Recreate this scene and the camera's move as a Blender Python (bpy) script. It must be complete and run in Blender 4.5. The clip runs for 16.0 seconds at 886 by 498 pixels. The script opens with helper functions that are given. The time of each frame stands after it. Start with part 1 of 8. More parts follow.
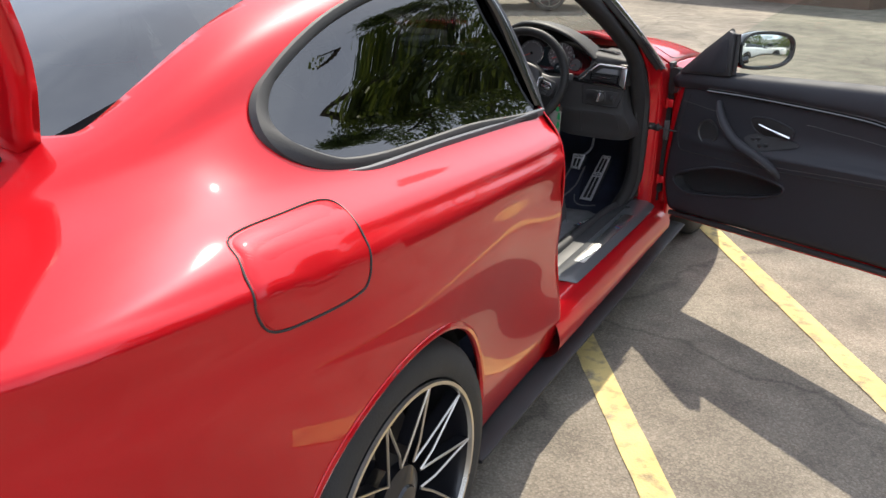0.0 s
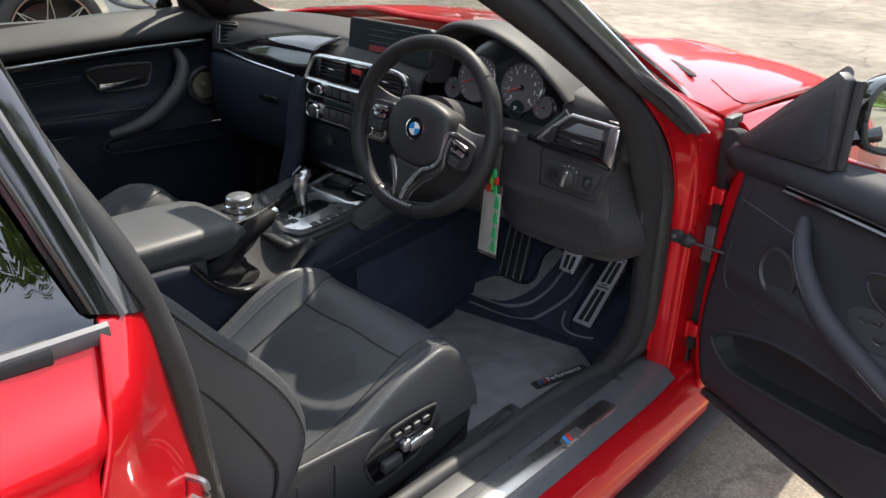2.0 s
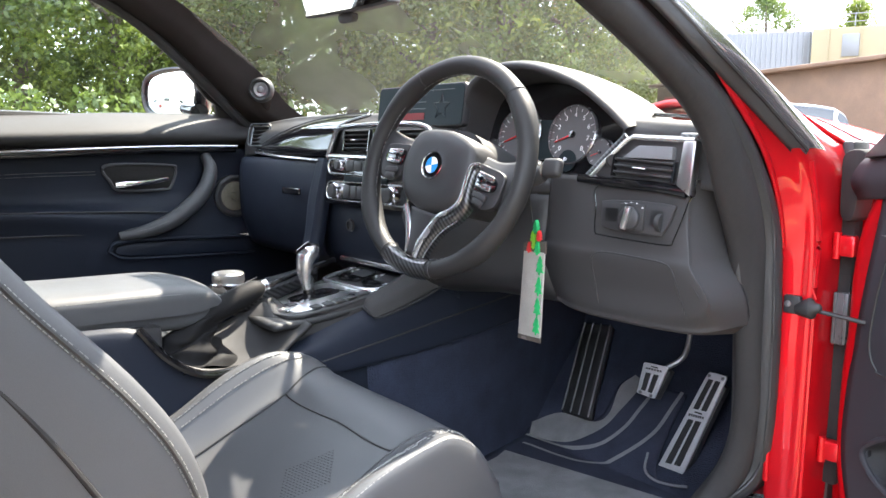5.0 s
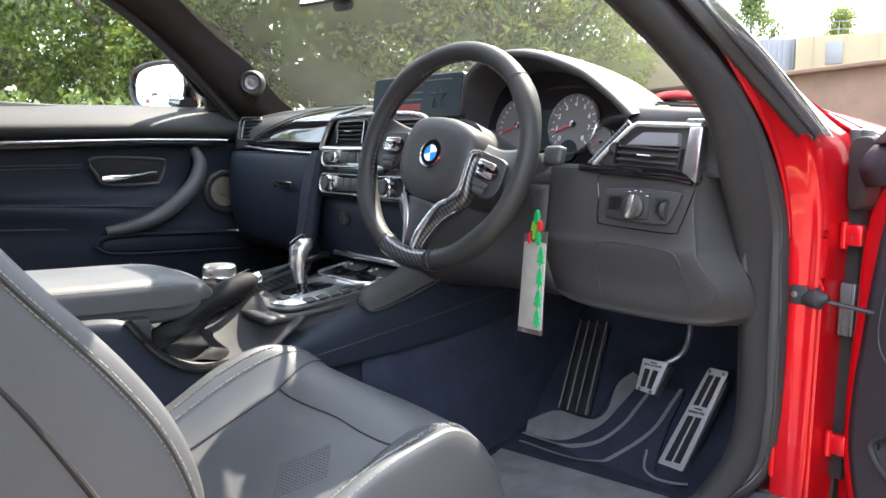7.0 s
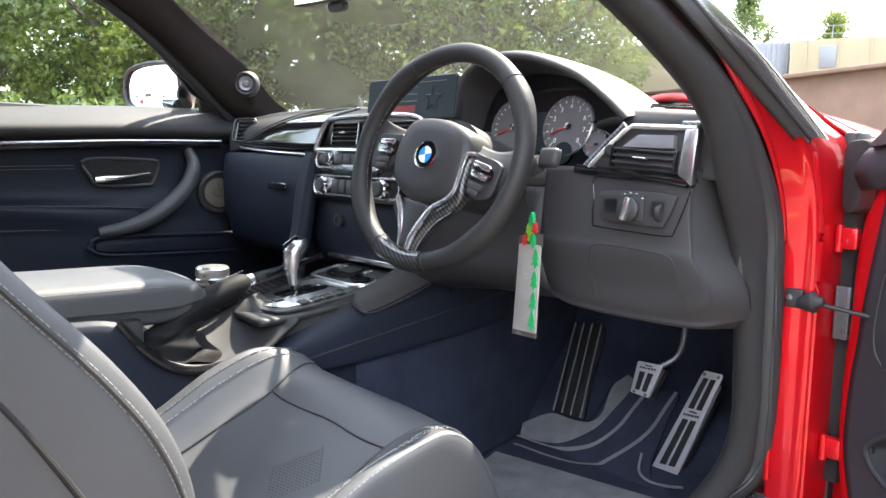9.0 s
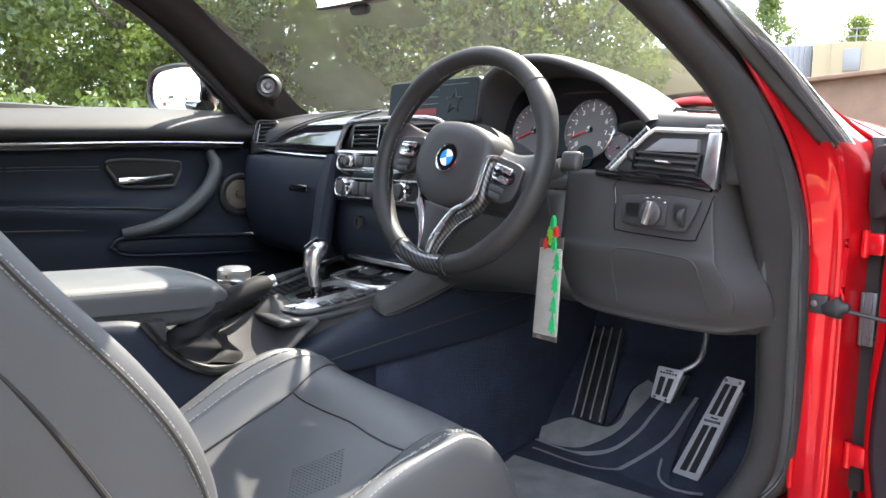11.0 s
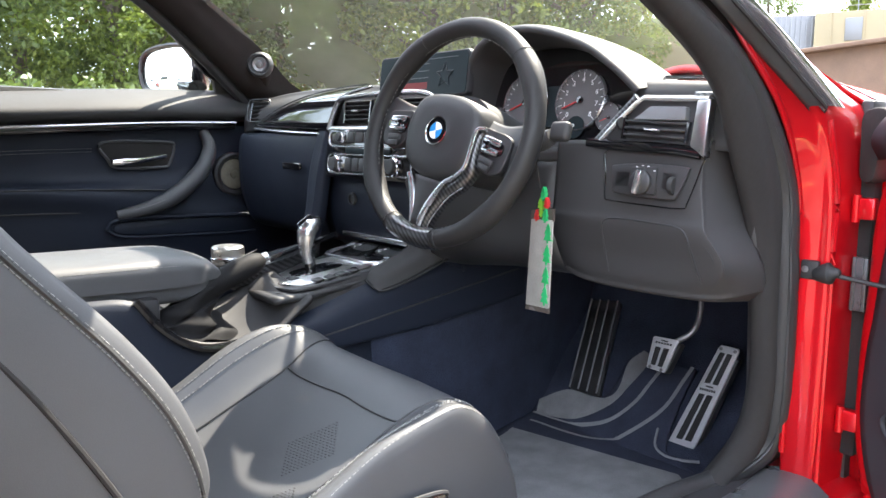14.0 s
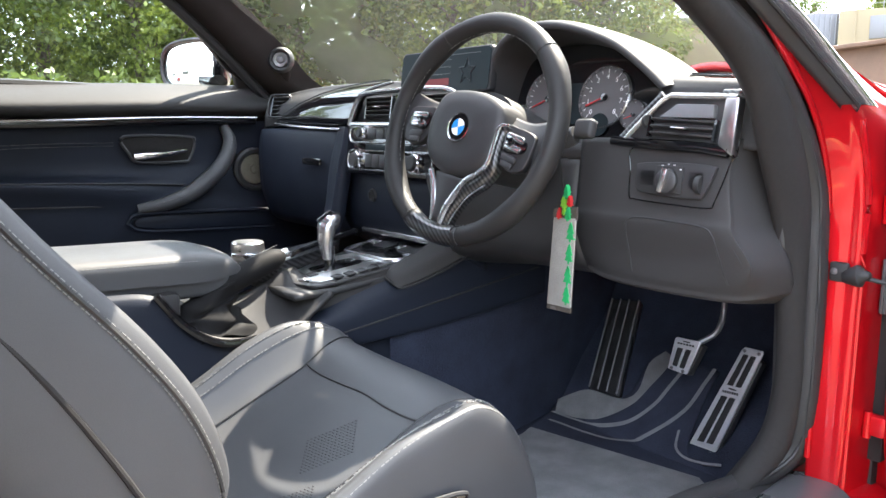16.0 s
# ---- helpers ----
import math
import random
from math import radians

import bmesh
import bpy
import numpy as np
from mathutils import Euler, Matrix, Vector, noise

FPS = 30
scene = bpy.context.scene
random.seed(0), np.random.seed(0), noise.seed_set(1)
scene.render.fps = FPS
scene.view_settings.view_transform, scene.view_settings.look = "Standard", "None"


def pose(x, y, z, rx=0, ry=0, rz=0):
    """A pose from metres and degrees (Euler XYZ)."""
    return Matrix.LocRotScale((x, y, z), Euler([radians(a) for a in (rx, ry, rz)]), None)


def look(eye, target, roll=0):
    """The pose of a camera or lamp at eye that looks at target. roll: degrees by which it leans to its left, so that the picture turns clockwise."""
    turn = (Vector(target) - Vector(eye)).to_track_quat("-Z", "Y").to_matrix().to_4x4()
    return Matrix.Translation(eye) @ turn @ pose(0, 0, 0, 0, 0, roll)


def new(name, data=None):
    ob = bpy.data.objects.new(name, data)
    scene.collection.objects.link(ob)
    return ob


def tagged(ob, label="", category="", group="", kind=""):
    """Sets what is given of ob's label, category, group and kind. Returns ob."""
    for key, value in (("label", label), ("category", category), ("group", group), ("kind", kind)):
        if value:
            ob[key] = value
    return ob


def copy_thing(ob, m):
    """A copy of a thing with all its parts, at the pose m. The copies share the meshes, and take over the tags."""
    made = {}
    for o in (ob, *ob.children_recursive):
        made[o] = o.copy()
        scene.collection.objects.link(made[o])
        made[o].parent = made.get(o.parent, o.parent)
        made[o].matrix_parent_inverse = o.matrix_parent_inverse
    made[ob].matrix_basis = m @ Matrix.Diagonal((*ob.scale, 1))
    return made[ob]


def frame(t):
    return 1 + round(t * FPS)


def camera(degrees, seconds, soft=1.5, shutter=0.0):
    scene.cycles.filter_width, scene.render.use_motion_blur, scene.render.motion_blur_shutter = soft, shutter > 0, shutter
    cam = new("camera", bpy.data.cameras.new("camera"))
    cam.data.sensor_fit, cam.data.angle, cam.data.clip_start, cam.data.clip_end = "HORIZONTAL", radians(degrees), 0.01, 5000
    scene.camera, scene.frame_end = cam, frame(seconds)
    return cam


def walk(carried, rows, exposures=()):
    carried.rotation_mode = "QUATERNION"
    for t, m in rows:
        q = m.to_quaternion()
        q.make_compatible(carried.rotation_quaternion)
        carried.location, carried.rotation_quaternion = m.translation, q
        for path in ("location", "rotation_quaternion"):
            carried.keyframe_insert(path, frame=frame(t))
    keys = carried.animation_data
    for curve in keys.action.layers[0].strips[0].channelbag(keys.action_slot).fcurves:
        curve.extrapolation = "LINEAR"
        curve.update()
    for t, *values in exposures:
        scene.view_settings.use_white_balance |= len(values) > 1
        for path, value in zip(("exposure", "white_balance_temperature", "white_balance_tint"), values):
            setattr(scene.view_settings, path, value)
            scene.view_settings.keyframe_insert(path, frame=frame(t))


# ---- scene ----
cam = camera(60.5, 16.0)
PATH = [
    (0, (1.589, -3.722, 1.377), (0.661, -2.119, 0.621), 0.8),
    (0.5, (1.764, -3.233, 1.33), (0.771, -1.676, 0.563), 2.0),
    (1, (1.815, -2.726, 1.328), (0.741, -1.224, 0.557), 2.4),
    (1.5, (1.664, -2.363, 1.341), (0.514, -0.945, 0.522), 2.2),
    (2, (1.423, -2.082, 1.316), (0.194, -0.744, 0.481), 1.7),
    (2.5, (1.292, -1.878, 1.318), (-0.024, -0.61, 0.505), 1.1),
    (3, (1.161, -1.759, 1.268), (-0.24, -0.529, 0.544), 0.4),
    (3.5, (1.119, -1.69, 1.038), (-0.357, -0.466, 0.472), 0.1),
    (4, (1.267, -1.763, 0.908), (-0.257, -0.533, 0.502), 0.1),
    (4.2, (1.322, -1.792, 0.926), (-0.213, -0.56, 0.571), 0.0),
    (6.3, (1.292, -1.783, 0.894), (-0.222, -0.499, 0.651), 0.3),
    (6.5, (1.288, -1.784, 0.891), (-0.221, -0.496, 0.643), 0.4),
    (7, (1.283, -1.786, 0.891), (-0.219, -0.491, 0.634), 0.6),
    (7.5, (1.28, -1.777, 0.889), (-0.214, -0.473, 0.634), 0.7),
    (8, (1.283, -1.779, 0.891), (-0.206, -0.469, 0.637), 0.7),
    (8.5, (1.281, -1.78, 0.89), (-0.209, -0.469, 0.639), 0.8),
    (9, (1.279, -1.782, 0.89), (-0.215, -0.476, 0.639), 0.8),
    (11.5, (1.276, -1.786, 0.891), (-0.257, -0.524, 0.644), 0.9),
    (12, (1.277, -1.782, 0.89), (-0.26, -0.529, 0.636), 0.6),
    (12.5, (1.278, -1.776, 0.886), (-0.259, -0.525, 0.617), 0.3),
    (13, (1.298, -1.766, 0.885), (-0.233, -0.511, 0.599), 0.0),
    (13.5, (1.294, -1.765, 0.884), (-0.231, -0.505, 0.589), -0.1),
    (14, (1.289, -1.773, 0.882), (-0.234, -0.512, 0.582), -0.1),
    (14.5, (1.289, -1.774, 0.882), (-0.238, -0.519, 0.578), 0.0),
    (15, (1.283, -1.774, 0.882), (-0.251, -0.528, 0.576), 0.2),
    (15.5, (1.275, -1.772, 0.879), (-0.266, -0.535, 0.571), 0.3),
    (16, (1.276, -1.771, 0.882), (-0.274, -0.545, 0.573), 0.3),
]
walk(cam, [(t, look(eye, target, roll)) for t, eye, target, roll in PATH],
     exposures=[(0, .8), (1, .8), (2, 1.2), (3, 2.1), (3.5, 2.8), (4.2, 2.9), (6.5, 2.75), (16, 2.75)])

# ---- light ----
SUN_TO = Vector((-0.17, 0.73, 1.0)).normalized()
world = bpy.data.worlds.new("world")
scene.world = world
world.use_nodes = True
wn = world.node_tree
sky = wn.nodes.new("ShaderNodeTexSky")
sky.sky_type = "NISHITA"
sky.sun_disc = False
sky.sun_elevation = math.asin(SUN_TO.z)
sky.sun_rotation = math.atan2(SUN_TO.x, SUN_TO.y)
sky.air_density, sky.dust_density, sky.ozone_density = 1.0, 2.5, 1.0
# thin bright cloud over the blue
wco, wno, wrp, wmx = (wn.nodes.new(k) for k in ("ShaderNodeTexCoord", "ShaderNodeTexNoise", "ShaderNodeMapRange", "ShaderNodeMix"))
wmx.data_type = "RGBA"
wno.inputs["Scale"].default_value, wno.inputs["Detail"].default_value, wno.inputs["Roughness"].default_value = 2.2, 7, 0.6
wrp.inputs[1].default_value, wrp.inputs[2].default_value, wrp.inputs[3].default_value, wrp.inputs[4].default_value = 0.32, 0.58, 0.25, 0.95
wn.links.new(wco.outputs["Generated"], wno.inputs["Vector"])
wn.links.new(wno.outputs[0], wrp.inputs[0])
wn.links.new(wrp.outputs[0], wmx.inputs["Factor"])
wn.links.new(sky.outputs[0], wmx.inputs["A"])
wmx.inputs["B"].default_value = (6.4, 7.0, 8.2, 1)
wn.links.new(wmx.outputs["Result"], wn.nodes["Background"].inputs[0])
wn.nodes["Background"].inputs[1].default_value = 0.15
sun = new("sun", bpy.data.lights.new("sun", "SUN"))
sun.data.energy, sun.data.angle, sun.data.color = 4.2, radians(0.6), (1.0, 0.92, 0.78)
sun.matrix_world = look(SUN_TO * 40, (0, 0, 0))

# ---- materials ----
def nodes_of(name):
    m = bpy.data.materials.new(name)
    m.use_nodes = True
    nt = m.node_tree
    return m, nt, nt.nodes["Principled BSDF"]


def mat(name, color, rough=0.5, metal=0.0, var=0.15, scale=8.0, grain=120.0, bump=0.15, coat=0.0, spec=0.5, dist=0.002, rvar=0.12, coat_rough=0.03):
    """A surface with stains at one scale, grain at another, and fine relief."""
    m, nt, b = nodes_of(name)
    N, L = nt.nodes.new, nt.links.new
    co = N("ShaderNodeTexCoord")
    big, fine = N("ShaderNodeTexNoise"), N("ShaderNodeTexNoise")
    big.inputs["Scale"].default_value, big.inputs["Detail"].default_value = scale, 5
    fine.inputs["Scale"].default_value, fine.inputs["Detail"].default_value = grain, 3
    for n in (big, fine):
        L(co.outputs["Object"], n.inputs["Vector"])
    add = N("ShaderNodeMath")
    add.operation = "MULTIPLY_ADD"
    L(fine.outputs[0], add.inputs[0])
    add.inputs[1].default_value = 0.5
    L(big.outputs[0], add.inputs[2])
    ramp = N("ShaderNodeMapRange")
    ramp.inputs[1].default_value, ramp.inputs[2].default_value = 0.4, 1.1
    ramp.inputs[3].default_value, ramp.inputs[4].default_value = 1 - var, 1 + var
    L(add.outputs[0], ramp.inputs[0])
    mix = N("ShaderNodeVectorMath")
    mix.operation = "SCALE"
    mix.inputs[0].default_value = color
    L(ramp.outputs[0], mix.inputs["Scale"])
    L(mix.outputs[0], b.inputs["Base Color"])
    rr = N("ShaderNodeMapRange")
    rr.inputs[1].default_value, rr.inputs[2].default_value = 0.3, 0.7
    rr.inputs[3].default_value, rr.inputs[4].default_value = max(0.02, rough * (1 - rvar)), min(1, rough * (1 + rvar))
    L(big.outputs[0], rr.inputs[0])
    L(rr.outputs[0], b.inputs["Roughness"])
    b.inputs["Metallic"].default_value = metal
    b.inputs["Specular IOR Level"].default_value = spec
    b.inputs["Coat Weight"].default_value = coat
    b.inputs["Coat Roughness"].default_value = coat_rough
    if bump:
        bp = N("ShaderNodeBump")
        bp.inputs["Strength"].default_value, bp.inputs["Distance"].default_value = bump, dist
        L(fine.outputs[0], bp.inputs["Height"])
        L(bp.outputs[0], b.inputs["Normal"])
    return m


def glass_mat(name, tint, gloss_rough=0.0, haze=0.0, f0=0.05):
    """A thin pane: tinted see-through, with real mirror gloss by Fresnel and a little dust."""
    m, nt, b = nodes_of(name)
    N, L = nt.nodes.new, nt.links.new
    nt.nodes.remove(b)
    tr, gl, lw, mx = N("ShaderNodeBsdfTransparent"), N("ShaderNodeBsdfGlossy"), N("ShaderNodeLayerWeight"), N("ShaderNodeMixShader")
    pw, fr = N("ShaderNodeMath"), N("ShaderNodeMapRange")
    lw.inputs[0].default_value, pw.operation, pw.inputs[1].default_value = 0.5, "POWER", 5.0
    fr.inputs[3].default_value, fr.inputs[4].default_value = f0, 1.0
    L(lw.outputs["Facing"], pw.inputs[0])
    L(pw.outputs[0], fr.inputs[0])
    tr.inputs[0].default_value = (*tint, 1)
    gl.inputs["Roughness"].default_value = gloss_rough
    L(fr.outputs[0], mx.inputs[0])
    L(tr.outputs[0], mx.inputs[1])
    L(gl.outputs[0], mx.inputs[2])
    last = mx
    if haze:
        df, co, no, mp, m2 = N("ShaderNodeBsdfDiffuse"), N("ShaderNodeTexCoord"), N("ShaderNodeTexNoise"), N("ShaderNodeMapRange"), N("ShaderNodeMixShader")
        df.inputs[0].default_value = (0.75, 0.74, 0.7, 1)
        no.inputs["Scale"].default_value, no.inputs["Detail"].default_value = 3, 6
        L(co.outputs["Object"], no.inputs["Vector"])
        mp.inputs[1].default_value, mp.inputs[2].default_value, mp.inputs[3].default_value, mp.inputs[4].default_value = 0.3, 0.7, haze * 0.6, haze * 1.4
        L(no.outputs[0], mp.inputs[0])
        L(mp.outputs[0], m2.inputs[0])
        L(mx.outputs[0], m2.inputs[1])
        L(df.outputs[0], m2.inputs[2])
        last = m2
    L(last.outputs[0], nt.nodes["Material Output"].inputs[0])
    return m


def carbon_mat(name):
    m, nt, b = nodes_of(name)
    N, L = nt.nodes.new, nt.links.new
    co, w1, rp = N("ShaderNodeTexCoord"), N("ShaderNodeTexWave"), N("ShaderNodeValToRGB")
    w1.wave_type, w1.bands_direction = "BANDS", "DIAGONAL"
    w1.inputs["Scale"].default_value, w1.inputs["Distortion"].default_value = 60, 0.6
    L(co.outputs["Object"], w1.inputs["Vector"])
    rp.color_ramp.elements[0].position, rp.color_ramp.elements[0].color = 0.4, (0.008, 0.008, 0.009, 1)
    rp.color_ramp.elements[1].position, rp.color_ramp.elements[1].color = 0.6, (0.055, 0.055, 0.058, 1)
    L(w1.outputs["Color"], rp.inputs[0])
    L(rp.outputs[0], b.inputs["Base Color"])
    b.inputs["Roughness"].default_value, b.inputs["Coat Weight"].default_value, b.inputs["Metallic"].default_value = 0.35, 1.0, 0.4
    return m


PAINT = mat("red_paint", (0.50, 0.006, 0.012), rough=0.38, metal=0.42, var=0.05, scale=2, grain=900, bump=0.02, coat=0.8, dist=0.0004, spec=0.05)
LEATHER = mat("black_leather", (0.055, 0.0565, 0.061), rough=0.50, var=0.16, scale=9, grain=900, bump=0.22, dist=0.0005, spec=0.50)
SOFT = mat("soft_dash_plastic", (0.038, 0.037, 0.038), spec=0.28, rough=0.60, var=0.12, scale=6, grain=700, bump=0.35, dist=0.0008)
PLASTIC = mat("dark_grey_plastic", (0.031, 0.031, 0.033), rough=0.5, var=0.12, scale=9, grain=500, bump=0.2, dist=0.0006)
GLOSS = mat("gloss_black_trim", (0.006, 0.006, 0.007), rough=0.12, var=0.1, bump=0, coat=1.0)
CARPET = mat("charcoal_carpet", (0.040, 0.047, 0.072), rough=0.95, var=0.35, scale=14, grain=320, bump=0.9, dist=0.004, spec=0.1)
MATTEX = mat("grey_textile_mat", (0.23, 0.23, 0.235), rough=0.95, var=0.3, scale=18, grain=420, bump=0.8, dist=0.003, spec=0.1)
DARKMAT = mat("dark_mat_pile", (0.044, 0.050, 0.074), rough=0.95, var=0.3, scale=16, grain=380, bump=0.8, dist=0.003, spec=0.1)
VENTGREY = mat("grey_satin_plastic", (0.16, 0.165, 0.18), rough=0.4, var=0.06, scale=20, bump=0.05)
RIB = mat("grey_mat_band", (0.24, 0.24, 0.25), rough=0.9, var=0.2, scale=20, grain=400, bump=0.6, dist=0.002, spec=0.1)
SILLGREY = mat("satin_sill_plastic", (0.075, 0.078, 0.082), rough=0.30, var=0.15, scale=10, grain=400, bump=0.06, dist=0.0004)
RUBBER = mat("rubber_seal", (0.022, 0.022, 0.023), rough=0.6, var=0.25, scale=12, grain=300, bump=0.3, dist=0.001)
TYRE = mat("tyre_rubber", (0.030, 0.029, 0.028), rough=0.75, var=0.25, scale=12, grain=250, bump=0.4, dist=0.002)
ALU = mat("brushed_aluminium", (0.62, 0.62, 0.62), rough=0.3, metal=1.0, var=0.08, scale=30, grain=500, bump=0.08, dist=0.0004)
PEDALALU = mat("anodised_pedal_metal", (0.66, 0.66, 0.68), rough=0.42, metal=0.45, var=0.06, scale=30, grain=500, bump=0.06, dist=0.0004)
BRIGHTTRIM = mat("bright_gloss_trim", (0.42, 0.40, 0.41), rough=0.16, metal=0.9, var=0.05, scale=6, bump=0.0, coat=1.0)
TRIMGREY = mat("dull_grey_trim", (0.13, 0.13, 0.135), rough=0.48, metal=0.3, var=0.1, scale=10, bump=0.05)
SILVER = mat("satin_silver_trim", (0.55, 0.55, 0.56), rough=0.25, metal=0.9, var=0.06, bump=0.0)
CHROME = mat("chrome", (0.8, 0.8, 0.82), rough=0.08, metal=1.0, var=0.04, bump=0)
STEEL = mat("grey_steel", (0.25, 0.25, 0.26), rough=0.4, metal=0.8, var=0.2, bump=0.1)
RIMMAT = mat("dark_alloy", (0.012, 0.012, 0.016), rough=0.4, metal=0.3, var=0.1, bump=0.05, coat=0.5)
RIMEDGE = mat("machined_alloy", (0.55, 0.52, 0.47), rough=0.3, metal=0.95, var=0.08, bump=0.05)
STITCH = mat("grey_thread", (0.17, 0.17, 0.165), rough=0.8, var=0.15, grain=800, bump=0.2)
DOORSKIN = mat("black_door_leather", (0.013, 0.017, 0.028), rough=0.55, var=0.14, scale=9, grain=420, bump=0.3, dist=0.001, spec=0.22)
CARBON = carbon_mat("carbon_fibre")
ALCANTARA = mat("dark_suede_trim", (0.032, 0.027, 0.026), rough=0.95, var=0.25, scale=14, grain=500, bump=0.6, dist=0.001, spec=0.15)
SCREENM = mat("screen_glass", (0.008, 0.015, 0.018), rough=0.45, var=0.1, bump=0, spec=0.16)
DOORGREY = mat("grey_black_door_leather", (0.030, 0.0305, 0.036), rough=0.62, var=0.14, scale=7, grain=800, bump=0.25, dist=0.0006, spec=0.28)
GAITERSKIN = mat("dark_creased_leather", (0.011, 0.0108, 0.0115), rough=0.68, var=0.25, scale=20, grain=600, bump=0.3, dist=0.0008, spec=0.12)
AIRBAG = mat("airbag_plastic", (0.025, 0.025, 0.027), rough=0.5, var=0.1, scale=9, grain=600, bump=0.2, dist=0.0006)
RIMSKIN = mat("worn_rim_leather", (0.021, 0.0205, 0.021), spec=0.32, rough=0.52, var=0.2, scale=14, grain=500, bump=0.15, dist=0.0006)
DIAL = mat("dial_grey", (0.10, 0.097, 0.10), rough=0.5, var=0.08, scale=30, bump=0)
WHITE = mat("white_print", (0.75, 0.75, 0.75), rough=0.6, var=0.03, bump=0)
REDP = mat("red_plastic", (0.6, 0.03, 0.03), rough=0.4, var=0.06, bump=0)
BLUE = mat("blue_enamel", (0.03, 0.25, 0.6), rough=0.25, var=0.04, bump=0, coat=1)
GREEN = mat("green_card", (0.02, 0.42, 0.13), rough=0.5, var=0.15, scale=60, bump=0)
LIME = mat("lime_card", (0.22, 0.52, 0.04), rough=0.5, var=0.15, scale=60, bump=0)
SACHET = mat("grey_foil_sachet", (0.36, 0.34, 0.31), rough=0.45, var=0.15, scale=40, grain=300, bump=0.5, dist=0.002)
FILM = mat("clear_dark_film", (0.10, 0.085, 0.075), rough=0.25, var=0.25, scale=40, bump=0.3)
PANE = glass_mat("clear_pane", (0.80, 0.86, 0.83), haze=0.02)
SCREENPANE = glass_mat("windscreen_pane", (0.90, 0.93, 0.89), haze=0.27)
TINT = glass_mat("privacy_glass", (0.05, 0.053, 0.06), f0=0.13)
MIRROR = mat("mirror_silver", (0.92, 0.94, 0.93), rough=0.01, metal=1.0, var=0.01, bump=0, rvar=0)
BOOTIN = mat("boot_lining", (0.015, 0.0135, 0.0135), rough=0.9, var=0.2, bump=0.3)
LAMPRED = mat("red_lamp_lens", (0.25, 0.008, 0.008), rough=0.1, var=0.05, bump=0, coat=1)

# ---- geometry helpers: every builder returns (verts, faces) ----
def cr(p, n, closed=False):
    """n points along a Catmull-Rom curve through p."""
    p = [Vector(q) for q in p]
    m = len(p)
    segs = m if closed else m - 1
    out = []
    for i in range(n):
        u = i / n * segs if closed else i / (n - 1) * segs
        k = min(int(u), segs - 1)
        t = u - k
        if closed:
            a, b, c, d = (p[(k + j) % m] for j in (-1, 0, 1, 2))
        else:
            b, c = p[k], p[k + 1]
            a = p[k - 1] if k else b * 2 - c
            d = p[k + 2] if k + 2 < m else c * 2 - b
        out.append(0.5 * (2 * b + (c - a) * t + (2 * a - 5 * b + 4 * c - d) * t * t + (3 * b - a - 3 * c + d) * t ** 3))
    return out


def surf(rows, nu=24, nv=24, closed=False, flip=False):
    """A smooth sheet through a grid of control points."""
    cols = [cr(r, nv, closed) for r in rows]
    grid = [cr([c[j] for c in cols], nu) for j in range(nv)]
    v = [grid[j][i] for i in range(nu) for j in range(nv)]
    f = []
    for i in range(nu - 1):
        for j in range(nv if closed else nv - 1):
            q = [i * nv + j, i * nv + (j + 1) % nv, (i + 1) * nv + (j + 1) % nv, (i + 1) * nv + j]
            f.append(q[::-1] if flip else q)
    return v, f


def tf(g, m):
    return [m @ Vector(p) for p in g[0]], g[1]


def join(*gs):
    v, f = [], []
    for g in gs:
        k = len(v)
        v += list(g[0])
        f += [[i + k for i in q] for q in g[1]]
    return v, f


def mirror_x(g):
    return [Vector((-p[0], p[1], p[2])) for p in g[0]], [q[::-1] for q in g[1]]


def bevelled(g, w, seg=2):
    bm = bmesh.new()
    vs = [bm.verts.new(p) for p in g[0]]
    for q in g[1]:
        bm.faces.new([vs[i] for i in q])
    bm.normal_update()
    es = [e for e in bm.edges if len(e.link_faces) == 2 and e.calc_face_angle(0) > 0.4]
    bmesh.ops.bevel(bm, geom=es, offset=w, segments=seg, profile=0.5, affect="EDGES", clamp_overlap=True)
    bm.verts.index_update()
    out = [v.co.copy() for v in bm.verts], [[v.index for v in q.verts] for q in bm.faces]
    bm.free()
    return out


def box(c, s, bev=0.004, seg=2, m=None):
    x, y, z = (k / 2 for k in s)
    v = [Vector((a * x, b * y, d * z)) for a in (-1, 1) for b in (-1, 1) for d in (-1, 1)]
    f = [[0, 1, 3, 2], [4, 6, 7, 5], [0, 4, 5, 1], [2, 3, 7, 6], [0, 2, 6, 4], [1, 5, 7, 3]]
    g = bevelled((v, f), bev, seg) if bev else (v, f)
    if m is not None:
        g = tf(g, m)
    return tf(g, Matrix.Translation(c))


def prism(outline, depth, bev=0.0, seg=2, m=None):
    """A flat outline (u, v), thickened by depth along +w; m takes (u, v, w) to the world."""
    n = len(outline)
    v = [Vector((p[0], p[1], 0)) for p in outline] + [Vector((p[0], p[1], depth)) for p in outline]
    f = [list(range(n))[::-1], [n + i for i in range(n)]] + [[i, (i + 1) % n, n + (i + 1) % n, n + i] for i in range(n)]
    g = (v, f)
    if bev:
        g = bevelled(g, bev, seg)
    return tf(g, m) if m is not None else g


def smooth2(outline, n=40):
    return [(p.x, p.y) for p in cr([(*q, 0) for q in outline], n, True)]


